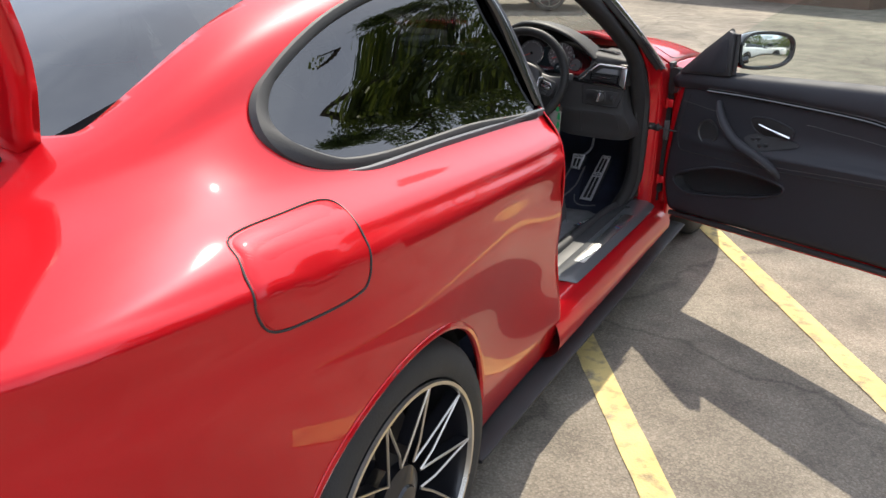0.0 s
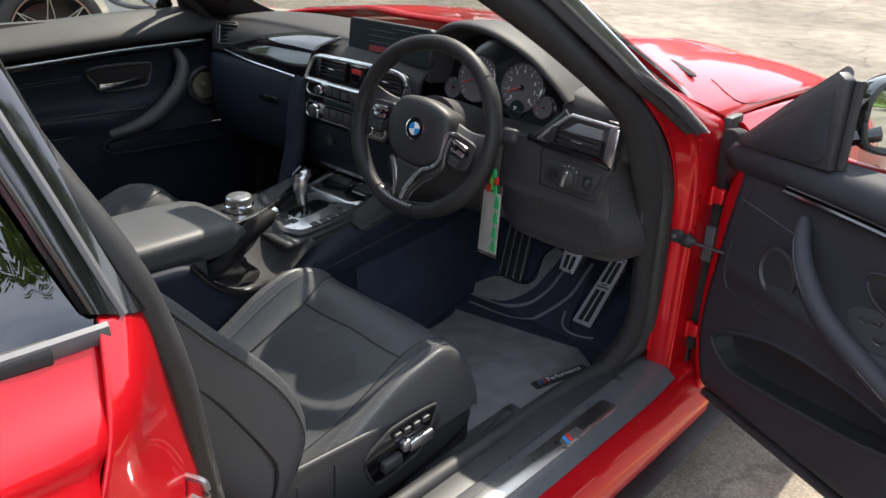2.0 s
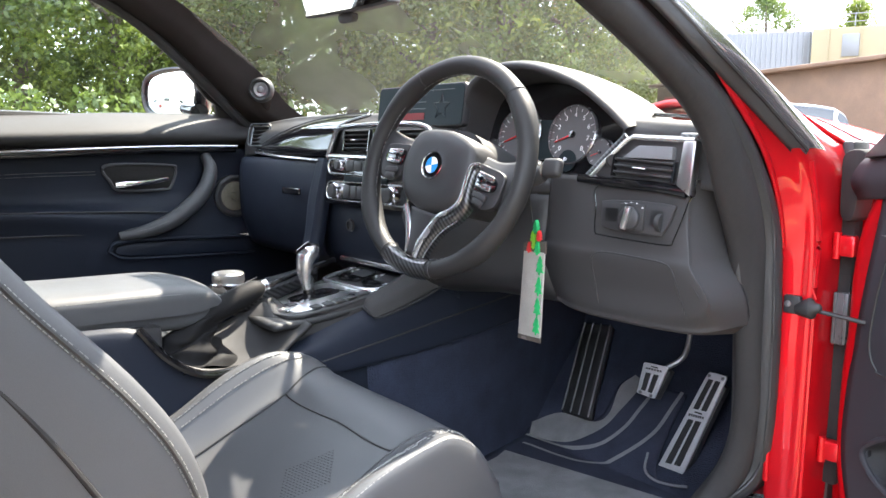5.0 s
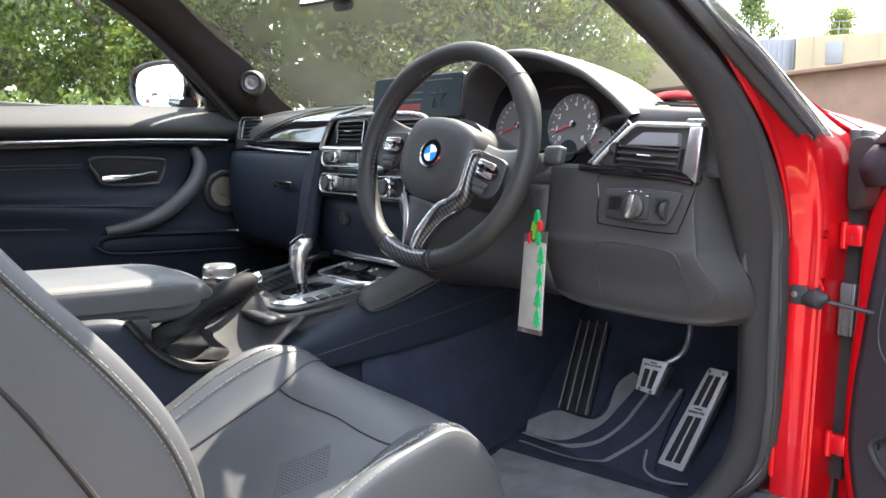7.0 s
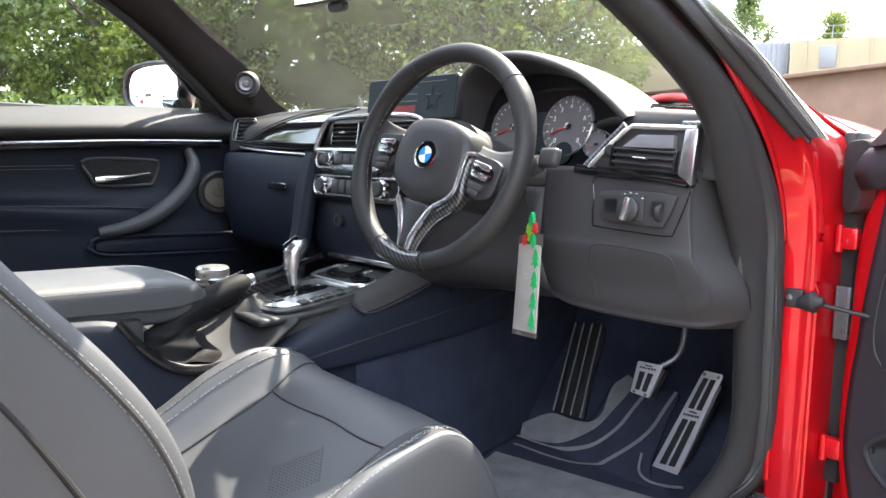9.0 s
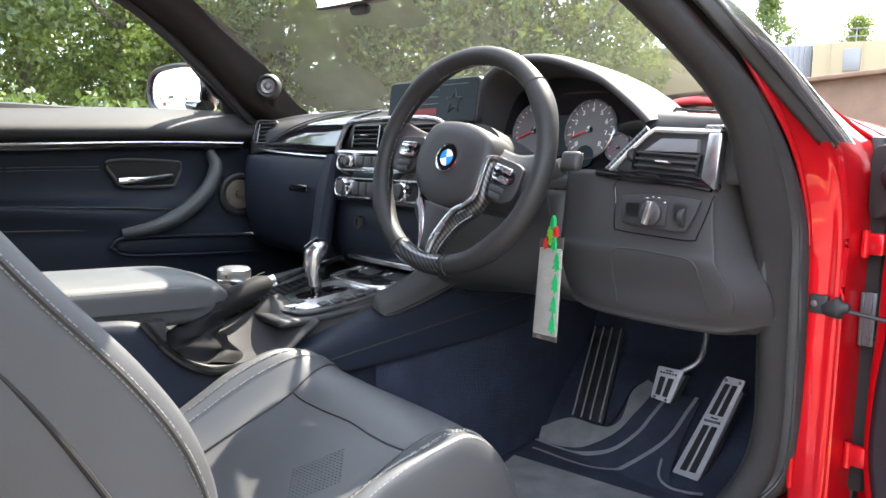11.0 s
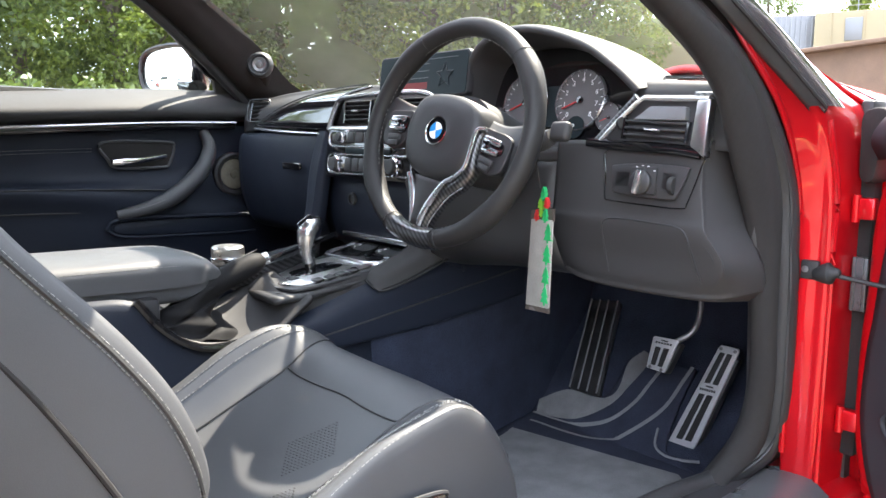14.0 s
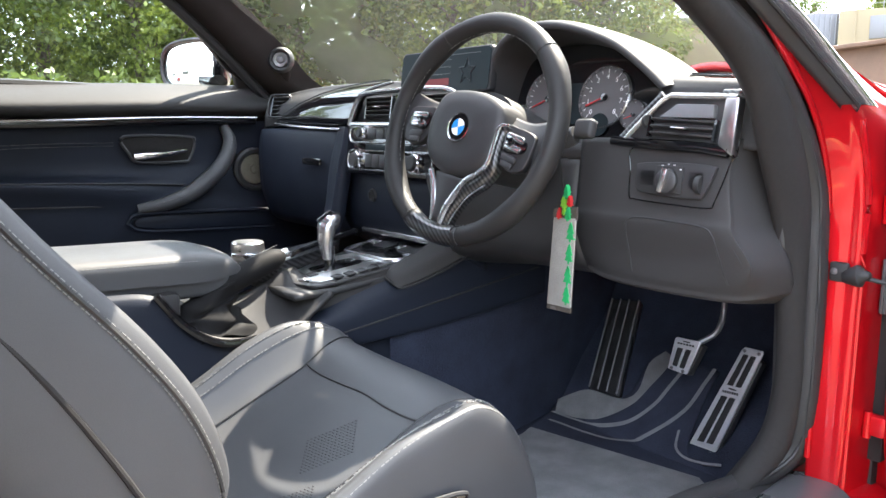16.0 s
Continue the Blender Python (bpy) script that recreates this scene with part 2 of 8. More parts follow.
def rrect(w, h, r, n=4, cx=0.0, cy=0.0):
    out = []
    for sx, sy, a0 in ((1, 1, 0), (-1, 1, 90), (-1, -1, 180), (1, -1, 270)):
        for i in range(n + 1):
            a = radians(a0 + 90 * i / n)
            out.append((cx + sx * (w / 2 - r) + r * math.cos(a), cy + sy * (h / 2 - r) + r * math.sin(a)))
    return out


def frame_m(o, u, v):
    """A frame at o with its first axis along u, its second near v."""
    u = Vector(u).normalized()
    w = u.cross(Vector(v)).normalized()
    v = w.cross(u)
    return Matrix(((u.x, v.x, w.x, o[0]), (u.y, v.y, w.y, o[1]), (u.z, v.z, w.z, o[2]), (0, 0, 0, 1)))


def tube(path, r, n=10, closed=False, flat=1.0, up=(0, 0, 1)):
    """A pipe along path; r a radius or one for each point; flat squeezes it along the up side."""
    p = [Vector(q) for q in path]
    m = len(p)
    rs = r if isinstance(r, (list, tuple)) else [r] * m
    v, f = [], []
    ref = Vector(up)
    for i in range(m):
        d = (p[(i + 1) % m] - p[i - 1]) if closed or 0 < i < m - 1 else (p[min(i + 1, m - 1)] - p[max(i - 1, 0)])
        d.normalize()
        a = d.cross(ref)
        if a.length < 1e-4:
            a = d.cross(Vector((1, 0.3, 0)))
        a.normalize()
        b = a.cross(d).normalized()
        for j in range(n):
            t = 2 * math.pi * j / n
            v.append(p[i] + rs[i] * (math.cos(t) * a + flat * math.sin(t) * b))
    for i in range(m if closed else m - 1):
        for j in range(n):
            k, i2 = (j + 1) % n, (i + 1) % m
            f.append([i * n + j, i * n + k, i2 * n + k, i2 * n + j])
    if not closed:
        f += [list(range(n))[::-1], [(m - 1) * n + j for j in range(n)]]
    return v, f


def lathe(profile, n=24, m=None):
    """Turned (radius, height) about the local z axis."""
    v, f = [], []
    for r, z in profile:
        for j in range(n):
            a = 2 * math.pi * j / n
            v.append(Vector((r * math.cos(a), r * math.sin(a), z)))
    for i in range(len(profile) - 1):
        for j in range(n):
            k = (j + 1) % n
            f.append([i * n + j, i * n + k, (i + 1) * n + k, (i + 1) * n + j])
    return tf((v, f), m) if m is not None else (v, f)


def inside(p, poly):
    c = False
    for i in range(len(poly)):
        (x1, y1), (x2, y2) = poly[i - 1], poly[i]
        if (y1 > p[1]) != (y2 > p[1]) and p[0] < (x2 - x1) * (p[1] - y1) / (y2 - y1) + x1:
            c = not c
    return c


def cut_hole(g, poly, ax, ok=lambda p: True, fix=None):
    """Cuts an opening, an outline in the two axes ax, out of a sheet, and draws its edge onto the outline."""
    v, f = [Vector(p) for p in g[0]], g[1]
    a, b = ax
    lo = [min(q[k] for q in poly) for k in (0, 1)]
    hi = [max(q[k] for q in poly) for k in (0, 1)]
    ins = [ok(p) and lo[0] < p[a] < hi[0] and lo[1] < p[b] < hi[1] and inside((p[a], p[b]), poly) for p in v]
    keep = [q for q in f if not all(ins[i] for i in q)]
    for i in {i for q in keep for i in q if ins[i]}:
        best = None
        for k in range(len(poly)):
            (x1, y1), (x2, y2) = poly[k - 1], poly[k]
            dx, dy = x2 - x1, y2 - y1
            t = max(0, min(1, ((v[i][a] - x1) * dx + (v[i][b] - y1) * dy) / (dx * dx + dy * dy + 1e-12)))
            q = (x1 + t * dx, y1 + t * dy)
            d = (q[0] - v[i][a]) ** 2 + (q[1] - v[i][b]) ** 2
            if best is None or d < best[0]:
                best = (d, q)
        v[i][a], v[i][b] = best[1]
        if fix:
            v[i] = fix(v[i])
    used = sorted({i for q in keep for i in q})
    idx = {o: n for n, o in enumerate(used)}
    return [v[i] for i in used], [[idx[i] for i in q] for q in keep]


def fitter(pts, solve, by, near=40):
    """The height of a dense sheet along one axis as a smooth function of the two others."""
    P = np.array([tuple(p) for p in pts])

    def value(a, b):
        d = (P[:, by[0]] - a) ** 2 + (P[:, by[1]] - b) ** 2
        k = np.argpartition(d, near)[:near]
        w = np.exp(-d[k] / (d[k].mean() + 1e-9))
        A = np.c_[np.ones(near), P[k][:, by[0]] - a, P[k][:, by[1]] - b] * w[:, None]
        H = A.T @ A + np.diag((0, 1e-5, 1e-5))
        return float(np.linalg.solve(H, A.T @ (P[k][:, solve] * w))[0])
    return value


def mesh_of(name, g, material, angle=40, smooth=True):
    me = bpy.data.meshes.new(name)
    me.from_pydata([tuple(p) for p in g[0]], [], [list(q) for q in g[1]])
    if smooth:
        me.polygons.foreach_set("use_smooth", [True] * len(me.polygons))
        me.set_sharp_from_angle(angle=radians(angle))
    me.materials.append(material)
    me.update()
    return me


def part(name, g, material, parent=None, label="", solid=0.0, offset=-1.0, angle=40, rim=True):
    ob = new(name, mesh_of(name, g, material, angle))
    if parent is not None:
        ob.parent = parent
    if label:
        tagged(ob, label)
    if solid:
        so = ob.modifiers.new("thickness", "SOLIDIFY")
        so.thickness, so.offset, so.use_rim = solid, offset, rim
    return ob


def thing(name, label, category, at=(0, 0, 0), group=""):
    ob = new(name)
    ob.location = at
    ob.empty_display_size = 0.1
    return tagged(ob, label, category, group)


def dashes(path, step=0.006, length=0.0042, r=0.0006, lift=(0, 0, 0)):
    """A row of stitches along a path."""
    pts = [Vector(p) + Vector(lift) for p in path]
    out, acc = [], 0.0
    for a, b in zip(pts, pts[1:]):
        d = b - a
        n = d.length
        while acc < n:
            s = a + d * (acc / n)
            e = a + d * (min(acc + length, n) / n)
            out.append(tube([s, e], r, 4))
            acc += step
        acc -= n
    return join(*out)


def text_geo(body, size, m, depth=0.0004):
    """Letters as a mesh, laid into the frame m."""
    cu = bpy.data.curves.new("writing", "FONT")
    cu.body, cu.size, cu.extrude, cu.align_x, cu.align_y = body, size, depth, "CENTER", "CENTER"
    ob = new("writing", cu)
    me = bpy.data.meshes.new_from_object(ob)
    g = [m @ v.co for v in me.vertices], [list(p.vertices) for p in me.polygons]
    bpy.data.objects.remove(ob)
    bpy.data.curves.remove(cu)
    bpy.data.meshes.remove(me)
    return g

# ---- the red coupe: outer body ----
car = thing("red_coupe", "metallic red two-door coupe parked with its driver's door wide open", "car")
ST = (-1.76, -2.2, -2.7, -3.05, -3.4, -3.72)
PX = ((.84, .85, .90, .90, .86, .70), (.87, .88, .935, .93, .885, .72), (.868, .888, .948, .938, .89, .72), (.895, .91, .958, .945, .895, .73),
      (.899, .917, .949, .934, .885, .719), (.904, .924, .947, .932, .886, .72), (.902, .922, .942, .927, .882, .718), (.889, .908, .927, .911, .867, .704), (.872, .89, .898, .882, .835, .68), (.795, .80, .80, .795, .745, .60), (.70, .70, .70, .69, .62, .5),
      (.60, .60, .60, .60, .5, .4), (.33, .33, .33, .32, .3, .25), (0, 0, 0, 0, 0, 0))
PZ = ((.20, .20, .22, .24, .28, .35), (.33, .34, .40, .42, .45, .5), (.52, .54, .58, .60, .62, .64), (.70, .72, .76, .78, .79, .79),
      (.785, .80, .845, .865, .882, .88), (.835, .855, .895, .920, .940, .925), (.858, .878, .916, .941, .958, .942), (.878, .898, .935, .957, .970, .953), (.905, .925, .962, .98, .98, .96), (.968, .982, 1.005, 1.02, 1.0, .975), (1.18, 1.17, 1.13, 1.06, 1.02, .985),
      (1.325, 1.31, 1.235, 1.11, 1.035, .99), (1.375, 1.365, 1.29, 1.135, 1.045, .995), (1.385, 1.375, 1.305, 1.14, 1.05, 1.0))
FRONT_Y = (-1.74, -1.765, -1.825, -1.885, -1.912, -1.920, -1.917, -1.910, -1.89, -1.855, -1.90, -1.96, -1.96, -1.96)
rows = []
for k in range(14):
    rows.append([(PX[k][i], FRONT_Y[k] if i == 0 else ST[i], PZ[k][i]) for i in range(6)])
shell = surf(rows, 190, 130)
side_x = fitter([p for p in shell[0] if p.x > .35], 0, (1, 2))
top_z = fitter([p for p in shell[0] if p.z > .93 and p.x < .75] + [Vector((-p.x, p.y, p.z)) for p in shell[0] if p.z > .93 and p.x < .75], 2, (0, 1))
WHEEL_Y, WHEEL_Z, WHEEL_R = -2.70, 0.333, 0.333
arch = [(WHEEL_Y + 0.375 * math.cos(a * math.pi / 24), WHEEL_Z - 0.01 + 0.375 * math.sin(a * math.pi / 24)) for a in range(25)]
arch = [(WHEEL_Y + 0.375, 0.0)] + arch + [(WHEEL_Y - 0.375, 0.0)]
DLO = smooth2([(-1.80, .965), (-2.25, .985), (-2.62, 1.000), (-2.765, 1.03), (-2.815, 1.085), (-2.74, 1.155), (-2.52, 1.238), (-2.2, 1.295), (-1.80, 1.315), (-1.70, 1.15)], 80)
shell = cut_hole(shell, arch, (1, 2), lambda p: p.x > 0.5)
shell_l = mirror_x(shell)
shell = cut_hole(shell, DLO, (1, 2), lambda p: p.x > 0.45, lambda p: Vector((side_x(p.y, p.z), p.y, p.z)))
shell_l = cut_hole(shell_l, DLO, (1, 2), lambda p: p.x < -0.45, lambda p: Vector((-side_x(p.y, p.z), p.y, p.z)))
RG = smooth2([(0.0, -2.36), (.40, -2.40), (.50, -2.48), (.575, -2.95), (.56, -3.08), (.3, -3.12), (-.3, -3.12), (-.56, -3.08), (-.575, -2.95), (-.50, -2.48), (-.40, -2.40)], 80)
BOOT = [(.56, -3.2), (.56, -3.66), (-.56, -3.66), (-.56, -3.2)]
shell, shell_l = (cut_hole(cut_hole(g, RG, (0, 1), lambda p: p.z > .95, lambda p: Vector((p.x, p.y, top_z(p.x, p.y)))), BOOT, (0, 1), lambda p: p.z > .9) for g in (shell, shell_l))
body = part("rear_quarter_body", join(shell, shell_l), PAINT, car, solid=0.012, offset=1, angle=60)
tail = surf([[(.70, -3.72, .35), (.72, -3.72, .64), (.72, -3.72, .93), (.60, -3.72, .975)], [(.45, -3.80, .33), (.46, -3.82, .64), (.45, -3.80, .92), (.40, -3.78, .985)],
             [(-.45, -3.80, .33), (-.46, -3.82, .64), (-.45, -3.80, .92), (-.40, -3.78, .985)], [(-.70, -3.72, .35), (-.72, -3.72, .64), (-.72, -3.72, .93), (-.60, -3.72, .975)]], 20, 16)
part("rear_bumper", tail, PAINT, car, solid=0.01)
lamp = surf([[(.885, -3.46, .925), (.885, -3.47, .86), (.875, -3.47, .80)], [(.865, -3.53, .93), (.865, -3.54, .86), (.855, -3.54, .79)], [(.77, -3.70, .92), (.77, -3.72, .86), (.76, -3.72, .80)]], 14, 10)
part("tail_lamp", lamp, LAMPRED, car, "dark red tail lamp lens", solid=0.02)

# fuel flap: a raised lid in the shape of the panel, with a dark joint round it


flap_line = smooth2([(-2.815, .988), (-2.925, .996), (-3.03, .996), (-3.052, .978), (-3.066, .955), (-3.072, .915), (-3.045, .878), (-2.96, .868), (-2.87, .868), (-2.843, .882), (-2.832, .92), (-2.82, .96)], 64)
edge = [Vector((side_x(y, z) + 0.001, y, z)) for y, z in flap_line]
part("fuel_flap_joint", tube(edge, 0.0020, 6, True), RUBBER, car, "dark joint line")
cx, cy = sum(p[0] for p in flap_line) / 64, sum(p[1] for p in flap_line) / 64
rings = []
for k in (1.0, 0.985, 0.8, 0.5, 0.2):
    rings.append([Vector((side_x(cx + (y - cx) * k * .97, cy + (z - cy) * k * .97) + (0.0016 if k < 1 else -0.002), cx + (y - cx) * k * .97, cy + (z - cy) * k * .97)) for y, z in flap_line])
fv = [p for r in rings for p in r]
ff = [[i * 64 + j, i * 64 + (j + 1) % 64, (i + 1) * 64 + (j + 1) % 64, (i + 1) * 64 + j] for i in range(4) for j in range(64)] + [[4 * 64 + j for j in range(64)]]
part("fuel_flap", (fv, ff), PAINT, car, angle=60)

# rear quarter window, its black surround and silver-black belt trim
def dlo_x(y, z):
    return side_x(min(y, -1.95), z)


glass_pts = [(y, z) for y, z in DLO if y + 1.857 + 0.30 * (z - .98) < 0.0]
glass_out = [(-1.852, .962)] + sorted([q for q in glass_pts if q[1] < 1.085], key=lambda q: -q[0]) + sorted([q for q in glass_pts if q[1] >= 1.085], key=lambda q: q[1]) + [(-1.96, 1.316)]
def pane_rows():
    """The pane as columns from the sill line up to the roof rail, lying on the body's own curve."""
    ys = [-1.853 - .95 * (i / 59) for i in range(60)]
    out = []
    for y in ys:
        zs = [z for k in range(80) for (y1, z1), (y2, z2) in [(DLO[k - 1], DLO[k])] if (y1 - y) * (y2 - y) <= 0 and y1 != y2 for z in [z1 + (z2 - z1) * (y - y1) / (y2 - y1)]]
        if len(zs) < 2:
            continue
        lo, hi = min(zs) - .006, max(zs) + .004
        lean = min(hi, .972 + max(0.0, (-1.853 - y)) / .30)
        out.append([Vector((dlo_x(y, lo + (lean - lo) * j / 9) - .010, y, lo + (lean - lo) * j / 9)) for j in range(10)])
    n = len(out)
    return [p for r in out for p in r], [[i * 10 + j, i * 10 + j + 1, (i + 1) * 10 + j + 1, (i + 1) * 10 + j] for i in range(n - 1) for j in range(9)]


pane = pane_rows()
part("quarter_window", pane, TINT, car, "tinted quarter window")
part("quarter_window", mirror_x(pane), TINT, car, "tinted quarter window")
sur = [Vector((dlo_x(y, z) - .002, y, z)) for y, z in glass_out[1:-1]]
sur = [(sur[max(i - 1, 0)] + sur[i] * 2 + sur[min(i + 1, len(sur) - 1)]) / 4 for i in range(len(sur))]
part("window_surround", tube(sur, [0.012 + 0.010 * max(0, 1 - ((p.y + 2.80) / .13) ** 2 - ((p.z - 1.07) / .09) ** 2) for p in sur], 8, False, 0.7, (1, 0, 0.3)), RUBBER, car, "black rubber window surround")
belt = [(dlo_x(y, z) + .006, y, z - .010) for y, z in ((-1.853, .966), (-2.1, .975), (-2.4, .990), (-2.62, .998), (-2.70, 1.008))]
part("belt_trim", tube(cr(belt, 24), [.0105 - .007 * max(0, (i - 17) / 6) for i in range(24)], 8, False, 0.6, (1, 0, 0)), TRIMGREY, car, "dull grey trim strip below the window")
PA = ((.802, -1.855, .972), (.745, -1.892, 1.110), (.700, -1.926, 1.218), (.640, -1.972, 1.315))
PB = ((.775, -1.800, .945), (.727, -1.843, 1.110), (.672, -1.868, 1.211), (.605, -1.925, 1.315))
for sx in (1, -1):
    strip = surf([[(sx * (p[0] - .012), p[1] - .012, p[2]) for p in PA], [(sx * p[0], p[1], p[2]) for p in PA], [(sx * ((p[0] + q[0]) / 2 + .006), (p[1] + q[1]) / 2, (p[2] + q[2]) / 2) for p, q in zip(PA, PB)], [(sx * q[0], q[1], q[2]) for q in PB], [(sx * (q[0] - .030), q[1] - .02, q[2]) for q in PB]], 16, 24, flip=sx < 0)
    part("pillar_trim", strip, GLOSS, car, "black window pillar trim", angle=60)
    # sky light on the rubber seal, given as a paler grey than the rubber
    part("pillar_seal_skylit", tube(cr([(sx * (.6 * p[0] + .4 * q[0] + .006), .6 * p[1] + .4 * q[1], .6 * p[2] + .4 * q[2]) for p, q in zip(PA, PB)], 20), .0045, 6), TRIMGREY, car, "thin pillar seal, its sky light put into a paler grey")
rg = surf([[(.56, -3.10, 1.098), (.3, -3.13, 1.118), (-.3, -3.13, 1.118), (-.56, -3.10, 1.098)], [(.575, -2.75, 1.208), (.3, -2.75, 1.258), (-.3, -2.75, 1.258), (-.575, -2.75, 1.208)],
           [(.50, -2.45, 1.282), (.3, -2.40, 1.322), (-.3, -2.40, 1.322), (-.50, -2.45, 1.282)]], 16, 20)
part("rear_window", rg, TINT, car, "dark tinted rear window")

# boot lid, raised
lid = surf([[(.56, -3.13, 1.085), (.3, -3.13, 1.095), (-.3, -3.13, 1.095), (-.56, -3.13, 1.085)], [(.60, -3.15, 1.25), (.3, -3.14, 1.27), (-.3, -3.14, 1.27), (-.60, -3.15, 1.25)],
            [(.60, -3.24, 1.50), (.3, -3.24, 1.52), (-.3, -3.24, 1.52), (-.60, -3.24, 1.50)], [(.55, -3.34, 1.63), (.3, -3.36, 1.66), (-.3, -3.36, 1.66), (-.55, -3.34, 1.63)]], 16, 20)
part("boot_lid", lid, PAINT, car, "red boot lid standing open", solid=0.035, offset=1)
part("boot_floor", box((0, -3.42, .62), (1.12, .58, .05), .01), BOOTIN, car, "black boot lining")
part("boot_wall", box((0, -3.17, .86), (1.12, .04, .48), .01), BOOTIN, car, "black boot lining")

# roof and windscreen frame
ROOF_Y = (-1.96, -1.6, -1.35, -1.22)
roof = surf([[(x * w, y, z - drop) for x, drop in ((.60, .062), (.33, .008), (0, 0), (-.33, .008), (-.60, .062))] for y, w, z in ((-1.96, 1, 1.38), (-1.6, 1, 1.386), (-1.35, .99, 1.37), (-1.22, .97, 1.345))], 20, 30)
part("roof_panel", roof, PAINT, car, "red roof panel", solid=0.02)
hl = [Vector((p.x * .97, p.y, p.z - 0.035)) for p in roof[0]]
part("headliner", (hl, [q[::-1] for q in roof[1]]), ALCANTARA, car, "dark suede roof lining", solid=0.006)


def a_pillar(sx):
    """The red outer pillar with the black windscreen moulding along it."""
    inner = [(.775, -.63, .89), (.738, -.775, .98), (.675, -.965, 1.115), (.615, -1.17, 1.262)]
    outer = [(.80, -.60, .90), (.775, -.74, 1.0), (.715, -.94, 1.135), (.645, -1.16, 1.275)]
    path = cr((inner if sx > 0 else outer) + [(.60, -1.4, 1.325), (.60, -1.96, 1.322)], 30)
    path = [Vector((sx * p.x, p.y, p.z)) for p in path]
    part("pillar", tube(path, [0.034 - 0.014 * min(1, i / 12) for i in range(30)], 10, False, 0.75), PAINT, car)
    m = cr([(.776, -.585, .916), (.742, -.73, 1.016), (.675, -.94, 1.15), (.60, -1.15, 1.295)], 20)
    part("windscreen_moulding", tube([Vector((sx * p.x, p.y, p.z)) for p in m], 0.017, 8, False, 0.6), GLOSS, car, "gloss black windscreen edge moulding")


a_pillar(1)
a_pillar(-1)
BI = ((.792, -.715, .916), (.772, -.812, .981), (.762, -.915, 1.039), (.732, -.985, 1.10), (.66, -1.14, 1.225), (.61, -1.30, 1.315))
BO = ((.814, -.668, .912), (.792, -.768, .987), (.780, -.866, 1.042), (.745, -.935, 1.107), (.67, -1.09, 1.238), (.615, -1.26, 1.325))
for sx in (1, -1):
    MID = [Vector(p).lerp(Vector(q), .40) for p, q in zip(BI, BO)]
    band = surf([[(sx * p[0], p[1] + .01, p[2] - .004) for p in BI], [(sx * (p[0] + .006), p[1], p[2] + .002) for p in BI], [(sx * (p.x + .010), p.y, p.z + .003) for p in MID], [(sx * (p.x + .004), p.y + .01, p.z - .006) for p in MID]], 12, 40, flip=sx < 0)
    part("pillar_moulding", band, PLASTIC, car, "dark grey pillar moulding", angle=60)
    edge = surf([[(sx * (p.x + .004), p.y + .006, p.z - .004) for p in MID], [(sx * (p.x + .012), p.y + .002, p.z + .004) for p in MID], [(sx * (q[0] + .008), q[1], q[2] + .004) for q in BO], [(sx * (q[0] + .004), q[1] + .014, q[2] + .002) for q in BO]], 10, 40, flip=sx < 0)
    part("moulding_edge", edge, BRIGHTTRIM, car, "bright gloss moulding edge", angle=60)
    part("moulding_line", tube(cr([(sx * (p.x + .010), p.y, p.z + .002) for p in MID], 40), .0028, 6), RUBBER, car, "black joint in the moulding")
ws = surf([[(.735, -.62, .985), (.40, -.42, .985), (0, -.36, .985), (-.40, -.42, .985), (-.735, -.62, .985)], [(.67, -.90, 1.15), (.36, -.76, 1.175), (0, -.72, 1.185), (-.36, -.76, 1.175), (-.67, -.90, 1.15)],
           [(.59, -1.15, 1.31), (.32, -1.12, 1.335), (0, -1.11, 1.34), (-.32, -1.12, 1.335), (-.59, -1.15, 1.31)]], 16, 26)
wsob = part("windscreen", ws, SCREENPANE, car, "clear dusty windscreen")
wsob.visible_shadow = False

# bonnet with raised ridges, wings, front end
def bon_z(x, y):
    t = max(0.0, (y + .50) / 1.35)
    z = 1.004 - .05 * t - .20 * t ** 2.2
    ridge = .012 * math.exp(-((abs(x) - .42 + .06 * t) / .07) ** 2)
    return z - .092 * (abs(x) / .81) ** 7 + ridge * min(1, 4 * (1.05 - t))


nb = 44
bv = [Vector(((i / nb * 2 - 1) * (.80 - .10 * (j / 30) ** 2), (-.665 + .28 * (1 - abs(i / nb * 2 - 1) ** 2.2)) * (1 - j / 30) + (.83 + .13 * (1 - (i / nb * 2 - 1) ** 2)) * j / 30, 0)) for j in range(31) for i in range(nb + 1)]
for p in bv:
    p.z = bon_z(p.x, p.y)
bf = [[j * (nb + 1) + i, j * (nb + 1) + i + 1, (j + 1) * (nb + 1) + i + 1, (j + 1) * (nb + 1) + i] for j in range(30) for i in range(nb)]
part("bonnet", (bv, bf), PAINT, car, "red bonnet with raised ridges", solid=0.015, offset=-1, angle=60)
part("cowl_panel", box((0, -.40, .93), (1.24, .16, .03), .008), PLASTIC, car, "black plastic cowl below the windscreen")
